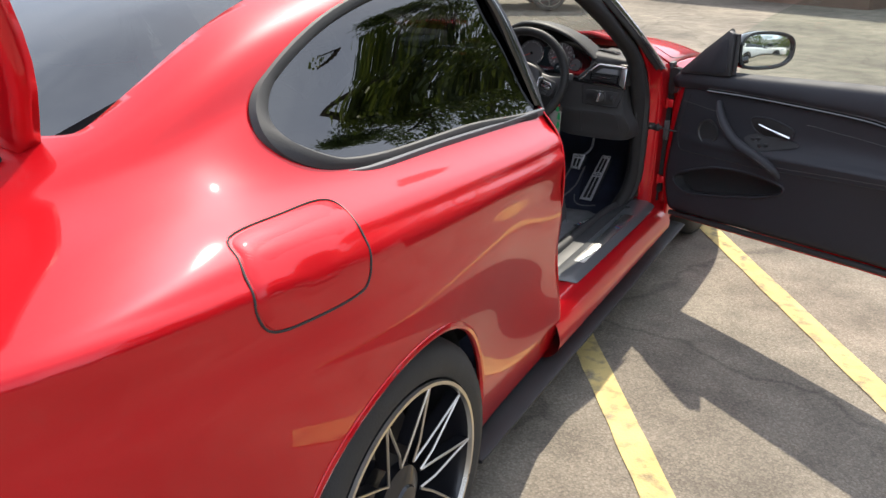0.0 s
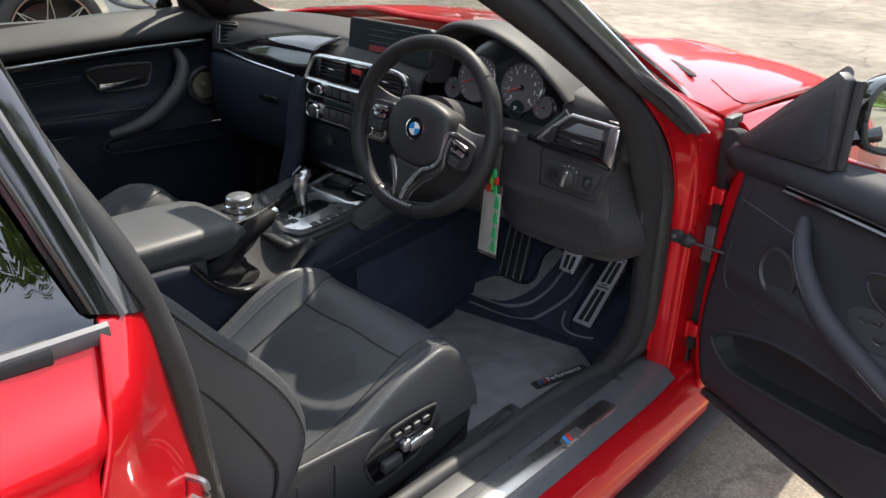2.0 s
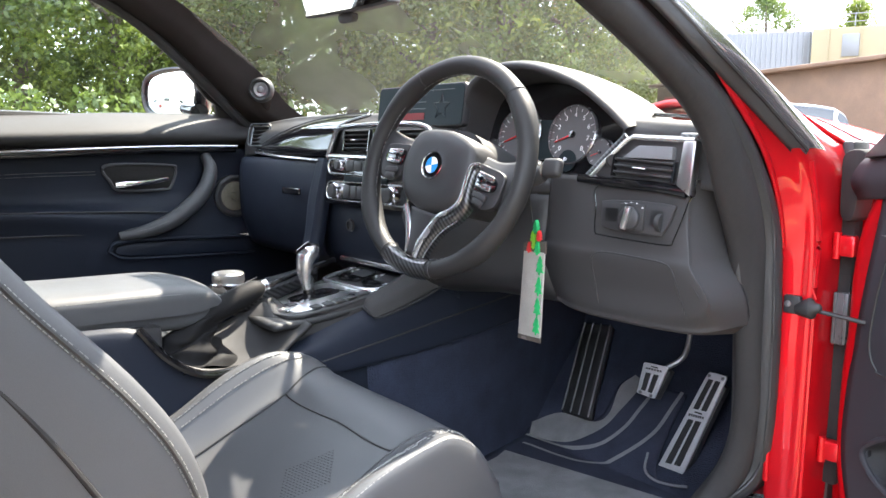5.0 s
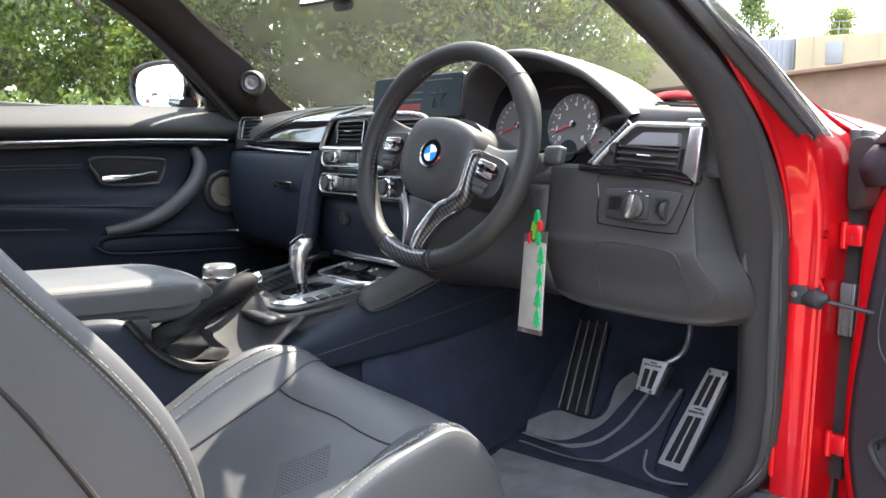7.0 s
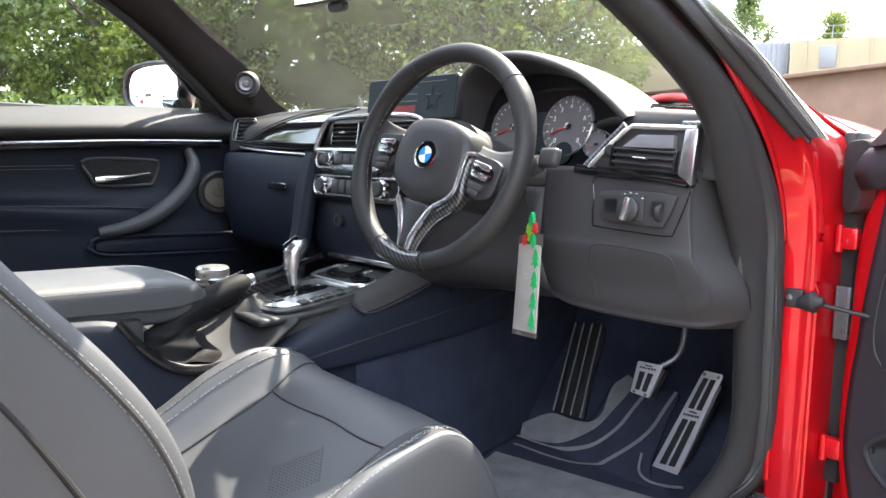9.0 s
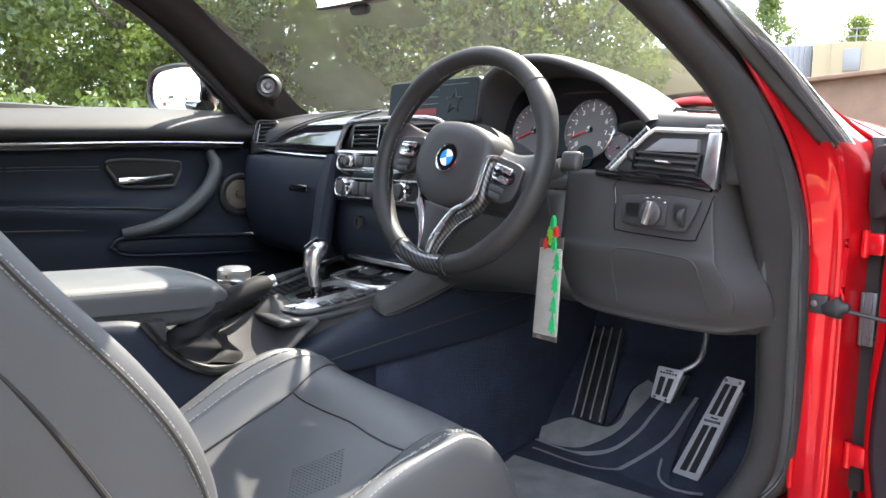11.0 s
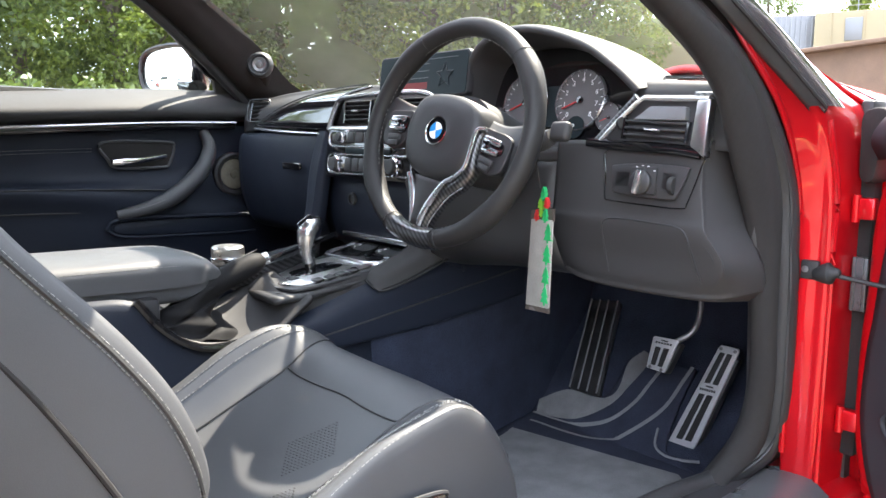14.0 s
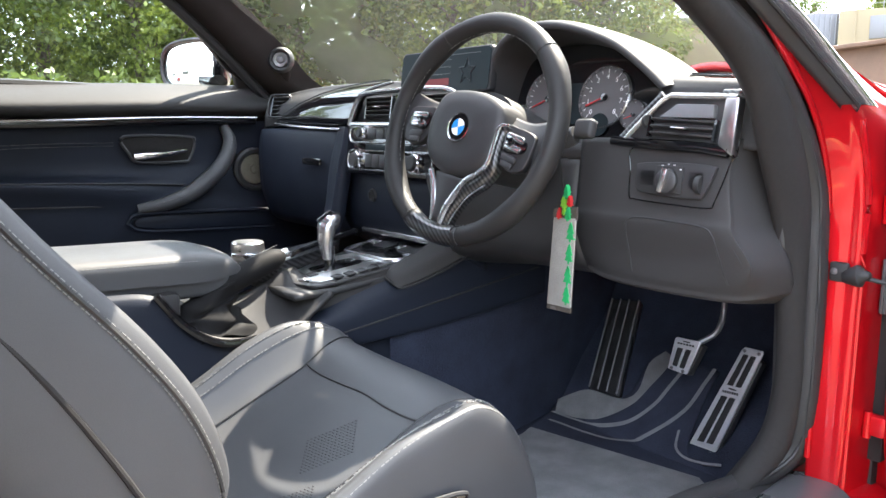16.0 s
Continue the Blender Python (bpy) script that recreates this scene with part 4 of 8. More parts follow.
part("door_edge", surf([[D(o, z, .060), D(o, z, .016), D(o + .006, z, .006), D(o + .022, z, .003), D(o + .05, z, .012)] for z, o in ((.36, .0), (.45, -.022), (.57, -.024), (.66, -.018), (.74, -.016), (.80, -.006), (.845, .014), (.875, .03))], 30, 16), PAINT, door, "red painted door edge", solid=0.003, angle=60)
part("bottom_seal", tube([D(.03, .325, .02), D(.40, .358, .02), D(.86, .398, .02), D(1.3, .43, .02)], .011, 8), RUBBER, door, "black lower door seal")
part("bottom_edge", tube([D(.02, .315, .05), D(.40, .345, .05), D(.86, .385, .05), D(1.3, .415, .05)], .014, 8), PAINT, door)
glassd = ([D(s, z, .035) for s, z in ((.262, .93), (.90, .975), (1.38, .99), (1.16, 1.33), (.95, 1.335), (.62, 1.285), (.33, 1.13), (.25, 1.075))], [list(range(8))])
gob = part("door_window", glassd, PANE, door, "clear raised door window")
gob.visible_shadow = False
part("sail_panel", prism(smooth2([(.075, .928), (.16, 1.0), (.225, 1.052), (.240, 1.045), (.243, .99), (.243, .938), (.16, .926)], 40), .027, .003, m=DM), DOORGREY, door, "curved black sail panel")
part("window_channel", tube([D(.266, .93, .0), D(.262, 1.075, .0)], .008, 8), RUBBER, door)


def wing_mirror(parent, o, u, w, flip=1, size=1.0):
    """A door mirror: body shell, arm, glass; u along the mirror's width, w its back."""
    m = frame_m(o, u, Vector((0, 0, 1)) + Vector(w) * .05)
    z = m.to_3x3() @ Vector((0, 0, 1))
    sgn = 1 if z.dot(Vector(w)) > 0 else -1
    line = smooth2([(-.105, -.045), (-.06, -.068), (.05, -.066), (.108, -.040), (.120, .015), (.095, .052), (.02, .066), (-.07, .062), (-.108, .03)], 40)
    line = [(a * flip * size, b * size) for a, b in line]
    rings = []
    for k, d in ((1.0, 0.0), (1.03, .012), (1.0, .045), (.85, .075), (.5, .095), (.05, .100)):
        rings.append([m @ Vector((a * k, b * k, sgn * d)) for a, b in line])
    v = [p for r in rings for p in r]
    f = [[i * 40 + j, i * 40 + (j + 1) % 40, (i + 1) * 40 + (j + 1) % 40, (i + 1) * 40 + j] for i in range(5) for j in range(40)]
    part("mirror_shell", (v, f), GLOSS, parent, "gloss black mirror shell", angle=60)
    gk = (1.0, .8, .6, .4, .2)
    gv = [m @ Vector((a * .90 * k, b * .88 * k, sgn * (.008 - .0055 * (1 - k * k)))) for k in gk for a, b in line]
    gf = [[i * 40 + j, i * 40 + (j + 1) % 40, (i + 1) * 40 + (j + 1) % 40, (i + 1) * 40 + j] for i in range(4) for j in range(40)] + [[160 + j for j in range(40)]]
    part("mirror_glass", (gv, gf), MIRROR, parent, "silvered mirror glass")
    part("mirror_rim", tube([m @ Vector((a * .95, b * .94, sgn * .004)) for a, b in line], .006, 6, True), PLASTIC, parent)
    return m


MO = D(.266, 1.010, .16)
wing_mirror(door, MO, Vector((.72, .69, 0)), Vector((-.69, .72, 0)))
part("mirror_arm", tube(cr([D(.18, .965, .01), D(.20, .965, .05), D(.225, .978, .10)], 8), .028, 10, False, .7), GLOSS, door, "gloss black mirror arm")

# ---- the cabin ----
# floor, tunnel sides, bulkhead, rear
part("cabin_floor", box((0, -1.15, .205), (1.42, 1.75, .03), .01), CARPET, car, "dark carpeted cabin floor")
fw = surf([[(x, -.66, .222) for x in (-.72, -.3, .1, .4, .72)], [(x, -.52, .224) for x in (-.72, -.3, .1, .4, .72)], [(x, -.38, .336) for x in (-.72, -.3, .1, .4, .72)], [(x, -.25, .44) for x in (-.72, -.3, .1, .4, .72)], [(x, -.19, .58) for x in (-.72, -.3, .1, .4, .72)], [(x, -.19, .74) for x in (-.72, -.3, .1, .4, .72)]], 20, 12)
part("bulkhead_carpet", fw, CARPET, car, "dark footwell carpet", solid=0.02)
for sx in (1, -1):
    kp = surf([[(sx * .722, -.70, .24), (sx * .718, -.55, .24), (sx * .700, -.20, .24)], [(sx * .735, -.70, .45), (sx * .722, -.55, .45), (sx * .700, -.15, .45)], [(sx * .735, -.715, .68), (sx * .722, -.55, .68), (sx * .700, -.15, .70)]], 10, 12, flip=sx < 0)
    part("kick_panel", kp, PLASTIC, car, "black plastic kick panel", solid=0.012)
rear = surf([[(x, -1.95, .40) for x in (-.70, -.3, .3, .70)], [(x, -2.0, .60) for x in (-.70, -.3, .3, .70)], [(x, -2.2, .85) for x in (-.70, -.3, .3, .70)], [(x, -2.45, 1.02) for x in (-.66, -.3, .3, .66)], [(x, -3.1, 1.05) for x in (-.60, -.3, .3, .60)]], 14, 12)
part("rear_bench", rear, LEATHER, car, "black rear seat and shelf", solid=0.03)
for sx in (1, -1):
    rt = surf([[(sx * .755, -1.78, .40), (sx * .74, -2.1, .40), (sx * .72, -2.6, .40)], [(sx * .765, -1.84, .70), (sx * .75, -2.1, .70), (sx * .72, -2.6, .72)], [(sx * .755, -1.90, .955), (sx * .75, -2.1, .965), (sx * .74, -2.65, .985)]], 10, 12)
    part("rear_side_trim", rt, SOFT, car, "black rear side trim", solid=0.012)
bt = surf([[(.764, -1.795, .95), (.748, -1.815, .95), (.735, -1.88, .95)], [(.718, -1.850, 1.10), (.703, -1.87, 1.10), (.693, -1.93, 1.10)], [(.60, -1.935, 1.30), (.585, -1.96, 1.295), (.57, -2.02, 1.28)]], 14, 8)
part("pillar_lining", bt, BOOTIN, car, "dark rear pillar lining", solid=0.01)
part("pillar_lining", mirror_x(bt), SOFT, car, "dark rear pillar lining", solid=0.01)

# dashboard: upper pad
dash = new("dashboard")
dash.parent = car
tagged(dash, "black soft-touch dashboard")
DX = (-.690, -.50, -.25, .0, .17, .35, .55, .735)
ZT = (.980, .992, .993, .985, .972, .965, .966, .952)
Y2 = (-.76, -.76, -.76, -.76, -.74, -.72, -.735, -.76)
Y4 = (-.845, -.845, -.845, -.845, -.82, -.79, -.79, -.80)
def pad_piece(k0, k1, x0=None, x1=None):
    xs, zt, y2, y4 = list(DX[k0:k1]), ZT[k0:k1], Y2[k0:k1], Y4[k0:k1]
    return surf([[(x, -.42, .960 if k0 == 0 else z - .004) for x, z in zip(xs, zt)], [(x, -.60, z - .002) for x, z in zip(xs, zt)], [(x, y, z) for x, y, z in zip(xs, y2, zt)], [(x, y - .035, z - .014) for x, y, z in zip(xs, y2, zt)],
                 [(x, y + .008, z - .045) for x, y, z in zip(xs, y4, zt)], [(x, y, z - .095) for x, y, z in zip(xs, y4, zt)]], 36, 40, flip=True)


part("dash_pad", pad_piece(0, 5), SOFT, dash, solid=0.012, angle=60)
part("dash_pad", pad_piece(6, 8), SOFT, dash, solid=0.012, angle=60)
shelf = surf([[(x, -.60, .865) for x in (.16, .27, .40, .56)], [(x, -.72, .868) for x in (.16, .27, .40, .56)], [(x, y, z) for x, y, z in ((.16, -.82, .868), (.27, -.815, .862), (.40, -.805, .862), (.56, -.795, .866))], [(x, y, z) for x, y, z in ((.16, -.84, .83), (.27, -.83, .83), (.40, -.815, .835), (.56, -.80, .85))]], 14, 20, flip=True)
part("cluster_shelf", shelf, SOFT, dash, solid=0.008)
# passenger trim blade, with the bright lower edge
bl = surf([[(-.575, -.848, .914), (-.47, -.850, .943), (-.36, -.836, .968), (-.25, -.812, .984), (-.13, -.800, .989)], [(-.58, -.852, .912), (-.46, -.866, .930), (-.35, -.870, .948), (-.25, -.866, .958), (-.15, -.866, .962)], [(-.60, -.856, .908), (-.46, -.878, .908), (-.35, -.886, .906), (-.25, -.888, .904), (-.16, -.886, .902)], [(-.60, -.850, .898), (-.46, -.865, .892), (-.35, -.868, .889), (-.25, -.870, .887), (-.17, -.870, .886)]], 20, 30, flip=True)
part("blade_joint", tube(cr([(-.575, -.850, .917), (-.47, -.851, .946), (-.36, -.837, .971), (-.25, -.812, .987), (-.14, -.800, .991)], 30), .0016, 6), RUBBER, dash, "dark joint above the blade")
part("trim_blade", bl, GLOSS, dash, "gloss black trim blade", solid=0.006)
part("trim_edge", tube(cr([(-.605, -.853, .897), (-.45, -.870, .889), (-.30, -.874, .884), (-.185, -.878, .881)], 16), .0035, 6), SILVER, dash, "thin silver trim edge")
# glovebox
gb = surf([[(x, -.845, .885) for x in (-.655, -.5, -.3, -.20)], [(x, -.872, .876) for x in (-.655, -.5, -.3, -.20)], [(x, -.882, .80) for x in (-.65, -.5, -.3, -.215)], [(x, -.870, .70) for x in (-.65, -.5, -.3, -.23)], [(x, -.81, .63) for x in (-.65, -.5, -.3, -.23)], [(x, -.55, .60) for x in (-.65, -.5, -.3, -.23)]], 26, 24, flip=True)
part("glovebox", gb, DOORSKIN, dash, "dark glovebox lid", solid=0.01)
part("glovebox_latch", box((-.335, -.894, .807), (.085, .008, .018), .004), GLOSS, dash)
# side of the centre stack
for x0, x1, lab in ((-.238, -.165, 1),):
    cs = surf([[(x0, -.86, .885), (x1, -.885, .885)], [(x0, -.885, .80), (x1, -.905, .80)], [(x0, -.90, .70), (x1, -.925, .70)], [(x0, -.93, .60), (x1, -.965, .60)], [(x0, -.95, .50), (x1, -.98, .50)]], 20, 8)
    part("stack_flank", cs, DOORSKIN, dash, solid=0.03, offset=0)
stack = surf([[(-.20, -.868, .90), (0, -.868, .90), (.17, -.86, .90)], [(-.20, -.872, .82), (0, -.872, .82), (.17, -.865, .82)], [(-.20, -.885, .74), (0, -.885, .74), (.17, -.88, .74)], [(-.20, -.87, .66), (0, -.86, .66), (.17, -.86, .66)], [(-.20, -.80, .61), (0, -.79, .61), (.17, -.79, .61)]], 24, 14, flip=True)
part("stack_panel", stack, DOORSKIN, dash, "black centre stack", solid=0.01)


def vent(name, c, w, h, u, v, bars=5, parent=dash, tab=True):
    """An air vent: dark box, slats, centre tab; c its centre, u across, v up."""
    m = frame_m(c, u, v)
    vt = new(name)
    vt.parent = car
    part("vent_box", tf(join(box((0, 0, -.02), (w, h, .004), 0), box((-w / 2, 0, -.01), (.004, h, .024), 0), box((w / 2, 0, -.01), (.004, h, .024), 0)), m), GLOSS, vt)
    for i in range(bars):
        z = -h / 2 + h * (i + .5) / bars
        part("slat", tf(box((0, z, -.004), (w * .97, h / bars * .32, .016), .0012, 1, Matrix.Rotation(radians(-18), 4, "X")), m), PLASTIC, vt)
    if tab:
        part("vent_tab", tf(box((0, 0, .006), (w * .22, h * .10, .010), .002), m), SILVER, vt)
    return m


# centre vents and their silver frame
vent("centre_vent", (-.062, -.884, .928), .098, .046, (1, -.03, 0), (0, .15, 1))
vent("centre_vent", (.128, -.878, .928), .090, .046, (1, .03, 0), (0, .15, 1))
part("hazard_switch", box((.034, -.884, .930), (.060, .012, .046), .004), GLOSS, dash)
part("hazard_button", box((.034, -.892, .938), (.034, .004, .012), .002), REDP, dash, "red hazard button")
fr = [(-.165, .892), (-.145, .925), (-.118, .952), (-.06, .958), (.08, .960), (.17, .955), (.195, .935), (.185, .885)]
part("vent_frame", tube(cr([(x, -.893 if x < .15 else -.886, z) for x, z in fr], 40), .0055, 8), SILVER, dash, "satin silver vent frame")
part("vent_frame", tube(cr([(-.165, -.890, .893), (-.06, -.896, .892), (.08, -.896, .892), (.19, -.886, .892)], 24), .0065, 8), SILVER, dash, "satin silver vent frame")
part("vent_surround", prism(smooth2([(-.165, .885), (-.15, .93), (-.125, .952), (0, .958), (.165, .952), (.185, .93), (.18, .888), (0, .89)], 40), .006, .002, m=frame_m((0, -.864, 0), (1, 0, 0), (0, 0, 1))), PLASTIC, dash)
# radio and climate controls
hv = frame_m((-.005, -.888, .843), (1, .0, 0), (0, .10, 1))
part("control_panel", prism(smooth2(rrect(.315, .108, .02), 48), .012, .004, m=hv), GLOSS, dash, "gloss black radio and climate panel")
for z, hgt in ((.028, .032), (-.025, .040)):
    part("panel_frame", tf(tube([(x, y, .0125) for x, y in rrect(.300, hgt, .015, 5, 0, z)], .0022, 6, True), hv), SILVER, dash, "thin silver panel frame")
for a, b, r in ((-.108, -.026, .018), (.100, -.026, .018), (-.092, .030, .011), (.09, .030, .011)):
    kn = new("control_knob")
    kn.parent = car
    km = hv @ Matrix.Translation((a, b, .012))
    part("knob_ring", lathe([(r, 0), (r, .010), (r * .9, .012), (r * .8, .011)], 24, km), CHROME, kn, "chrome knob ring")
    part("knob_cap", lathe([(r * .82, 0), (r * .82, .016), (r * .7, .018), (0, .018)], 24, km), PLASTIC, kn)
for i in range(6):
    part("panel_button", tf(box((-.068 + .027 * i, -.026, .013), (.024, .028, .005), .003), hv), PLASTIC, dash)
for i in range(5):
    part("panel_button", tf(box((-.062 + .031 * i, .030, .013), (.028, .022, .005), .003), hv), PLASTIC, dash)
part("screen_strip", tf(box((0, .002, .013), (.16, .012, .004), .001), hv), SCREENM, dash)
part("socket", lathe([(.014, 0), (.013, .006), (.009, .006), (.009, .002), (0, .002)], 18, frame_m((-.08, -.888, .745), (1, 0, 0), (0, 0, 1))), PLASTIC, dash)
part("coin_tray", box((.0, -.85, .665), (.30, .05, .012), .004), SILVER, dash, "silver edged tray")
# left end vent
vent("side_vent", (-.606, -.836, .942), .052, .056, (.86, .50, 0), (-.30, .2, 1), 5, tab=False)
part("vent_ring", tube([frame_m((-.606, -.838, .942), (.86, .50, 0), (-.30, .2, 1)) @ Vector((x, y, .004)) for x, y in rrect(.066, .062, .012)], .003, 6, True), PLASTIC, dash)

# screen on the dash
scr = frame_m((.040, -.795, 1.000), (1, .02, 0), (0, .13, 1))
sc = new("display_screen")
sc.parent = car
part("screen_body", prism(rrect(.285, .088, .010), -.018, .003, m=scr), PLASTIC, sc)
part("screen_glass", prism(rrect(.278, .081, .008), .0015, 0, m=scr), SCREENM, sc, "dark display glass")
DARKRED = mat("dark_red_display", (0.16, 0.012, 0.014), rough=0.6, var=0.05, bump=0)
DISP = mat("display_grey", (0.035, 0.040, 0.045), rough=0.3, var=0.1, bump=0)
part("screen_bar", prism(rrect(.085, .014, .002, 2, -.02, -.022), .0020, 0, m=scr), DARKRED, sc, "dark red menu bar")
for a, b, w in ((-.02, -.006, .09), (-.02, .008, .09), (-.02, .022, .09), (.06, .031, .10)):
    part("screen_row", prism(rrect(w, .0016, .0005, 1, a, b), .0020, 0, m=scr), DISP, sc, "faint grey menu line")
star = [(.075 + r * math.sin(i * math.pi / 5), -.004 + r * math.cos(i * math.pi / 5)) for i in range(10) for r in [(.026 if i % 2 == 0 else .011)]]
part("screen_star", tf(tube([(a, b, .002) for a, b in star], .0012, 5, True), scr), DISP, sc, "grey star outline")

# instrument binnacle
ARCH = ((.160, .930), (.168, 1.0), (.190, 1.045), (.255, 1.072), (.35, 1.068), (.455, 1.034), (.520, .994), (.572, .952))
def arch_row(y, k, dz, cxx=.37, czz=.93):
    return [(cxx + (x - cxx) * k, y, czz + (z - czz) * k + dz) for x, z in ARCH]


hood = surf([arch_row(-.50, .80, -.03), arch_row(-.64, .96, -.008), arch_row(-.745, 1.0, 0), arch_row(-.782, .995, -.001), arch_row(-.790, .965, -.006), arch_row(-.775, .93, -.010), arch_row(-.70, .87, -.016)], 36, 50)
part("binnacle_hood", hood, SOFT, dash, "black hooded instrument binnacle", angle=60)
cl = frame_m((.345, -.722, .935), (1, .02, 0), (0, .22, 1))
part("cluster_panel", prism(smooth2([(-.19, -.06), (.18, -.065), (.175, .0), (.13, .06), (.03, .098), (-.10, .10), (-.17, .06)], 40), -.01, 0, m=cl), GLOSS, dash, "dark instrument panel")
part("cluster_display", prism(rrect(.07, .075, .01, 3, -.01, -.005), .001, 0, m=cl), SCREENM, dash)


def gauge(a, b, r, marks, turn=0.0):
    gg = new("gauge")
    gg.parent = car
    m = cl @ Matrix.Translation((a, b, .001))
    part("gauge_face", lathe([(r, 0), (r, .002), (0, .0025)], 36, m), DIAL, gg, "grey gauge face")
    part("gauge_ring", lathe([(r * 1.05, 0), (r * 1.06, .006), (r * 1.02, .008), (r * .99, .003)], 36, m), SILVER, gg, "bright gauge ring")
    tk = []
    for i in range(marks):
        ang = radians(225 - 270 * i / (marks - 1))
        c, s = math.cos(ang), math.sin(ang)
        tk.append(tf(box((r * .88, 0, .003), (r * (.14 if i % 2 == 0 else .08), r * .022, .0006), 0, m=None), m @ Matrix.Rotation(ang, 4, "Z")))
    part("gauge_marks", join(*tk), WHITE, gg)
    part("needle", tf(tube([(0, 0, .005), (-r * .72, -r * .28, .005)], r * .03, 5), m), REDP, gg, "red needle")
    part("needle_hub", lathe([(r * .12, .002), (r * .12, .007), (0, .008)], 16, m), GLOSS, gg)
    return m


gm = gauge(.055, .004, .052, 17)
for i in range(9):
    ang = radians(225 - 270 * i / 8)
    part("gauge_digit", text_geo(str(i), .0125, gm @ Matrix.Translation((.036 * math.cos(ang), .036 * math.sin(ang), .003)), .0003), WHITE, dash)
gauge(-.075, .004, .052, 21)
gauge(.122, -.028, .024, 7)
gauge(-.140, -.028, .024, 7)
part("gear_letter", text_geo("P", .015, cl @ Matrix.Translation((.048, -.044, .006)), .0003), WHITE, dash)
part("gear_display", lathe([(.020, .003), (.020, .005), (0, .005)], 20, cl @ Matrix.Translation((.052, -.044, 0))), SCREENM, dash)

# driver's side: vent, trim, lower panel, light switch
lower = surf([[(x, y, z) for x, y in zip((.43, .50, .60, e - .012, e, e + .010), (yy + .012, yy, yy, yy, yy + .016, -.735))] for z, yy, e in ((.872, -.823, .705), (.81, -.829, .708), (.765, -.834, .716), (.745, -.838, .722), (.70, -.828, .744))]
             + [[(.44, -.802, .664), (.50, -.820, .658), (.60, -.822, .656), (.70, -.816, .658), (.738, -.79, .660), (.755, -.72, .660)], [(.44, -.785, .648), (.50, -.796, .640), (.60, -.797, .638), (.70, -.790, .640), (.732, -.77, .645), (.75, -.71, .65)], [(.42, -.62, .62), (.50, -.62, .615), (.60, -.62, .615), (.68, -.62, .62), (.71, -.62, .62), (.74, -.62, .62)], [(.42, -.30, .60), (.50, -.30, .60), (.58, -.30, .60), (.66, -.30, .60), (.70, -.30, .60), (.72, -.30, .60)]], 60, 50, flip=True)
part("knee_panel", lower, SOFT, dash, "dark grey knee panel", solid=0.01, angle=50)
under = surf([[(.165, -.86, .80), (.25, -.84, .82), (.43, -.81, .84)], [(.165, -.87, .72), (.25, -.85, .73), (.43, -.82, .75)], [(.165, -.85, .64), (.25, -.82, .65), (.44, -.79, .655)], [(.165, -.60, .60), (.25, -.58, .60), (.44, -.58, .60)]], 20, 16, flip=True)
kv = [Vector(v) for v in (lower[0] if isinstance(lower, tuple) else [v.co for v in lower.verts])]


def knee_y(x, z):
    near = sorted(((v.x - x) ** 2 + (v.z - z) ** 2 + (.01 if v.y > -.74 else 0), v.y) for v in kv)[:4]
    return sum(y / (d + 1e-6) for d, y in near) / sum(1 / (d + 1e-6) for d, y in near)


knee_line = cr([Vector((x, 0, z)) for x, z in ((.552, .668), (.547, .700), (.545, .738), (.552, .751), (.575, .755), (.640, .753), (.680, .750), (.694, .738), (.704, .700), (.712, .672))], 60)
part("knee_joint", tube([Vector((p.x, knee_y(p.x, p.z) - .0004, p.z)) for p in knee_line], .0014, 6, False), RUBBER, dash, "fine joint of the knee compartment")
part("column_surround", under, PLASTIC, dash, solid=0.008)
pf = frame_m((.622, -.833, .812), (1, .0, 0), (0, .10, 1))
part("panel_joint", tf(tube([(x, y, .003) for x, y in smooth2([(-.073, .046), (.0, .046), (.086, .040), (.088, .025), (.072, -.025), (.062, -.035), (.0, -.034), (-.06, -.031), (-.072, -.026), (-.074, .01)], 60)], .0011, 6, True), pf), GLOSS, dash, "fine panel joint")
part("switch_bezel", prism(smooth2([(-.057, .023), (.0, .026), (.064, .023), (.068, .015), (.054, -.018), (.042, -.024), (.0, -.023), (-.05, -.019), (-.060, -.012), (-.062, .014)], 50), .004, .002, m=pf), PLASTIC, dash, "satin black light switch bezel")
part("switch_plate", tf(join(box((-.003, .001, .005), (.046, .040, .006), .003), box((-.042, .002, .002), (.026, .024, .004), .0015), box((.040, .002, .002), (.026, .026, .004), .0015)), pf), RUBBER, dash)
lk = new("light_knob")
lk.parent = car
kmx = pf @ Matrix.Translation((-.004, -.001, .007))
part("knob_base", lathe([(.018, 0), (.0175, .006), (.015, .008), (0, .008)], 26, kmx), PLASTIC, lk)
part("knob_grip", tf(box((0, 0, .011), (.010, .036, .010), .003, 2, Matrix.Rotation(radians(-12), 4, "Z")), kmx), SILVER, lk, "silver knob grip")
part("dimmer_wheel", tf(lathe([(.013, -.004), (.014, 0), (.013, .004), (0, .004)], 20, Matrix.Rotation(radians(90), 4, "Y")), pf @ Matrix.Translation((.046, -.004, .001))), RUBBER, dash)
part("switch_mark", join(*[tf(box((a, b, .0084), (.0035, .0012, .0004), 0), pf) for a, b in ((-.014, .021), (-.004, .023), (.006, .022), (.017, .016))]), WHITE, dash)
vc = frame_m((.625, -.812, .892), (1, .0, 0), (0, .13, 1))
vf = [(-.130, -.036), (-.062, .042), (.078, .044), (.080, -.036)]
part("vent_shell", prism([(-.098, -.022), (-.030, .039), (.088, .034), (.086, -.044)], .008, .003, m=vc), PLASTIC, dash, "dark driver's vent shell")
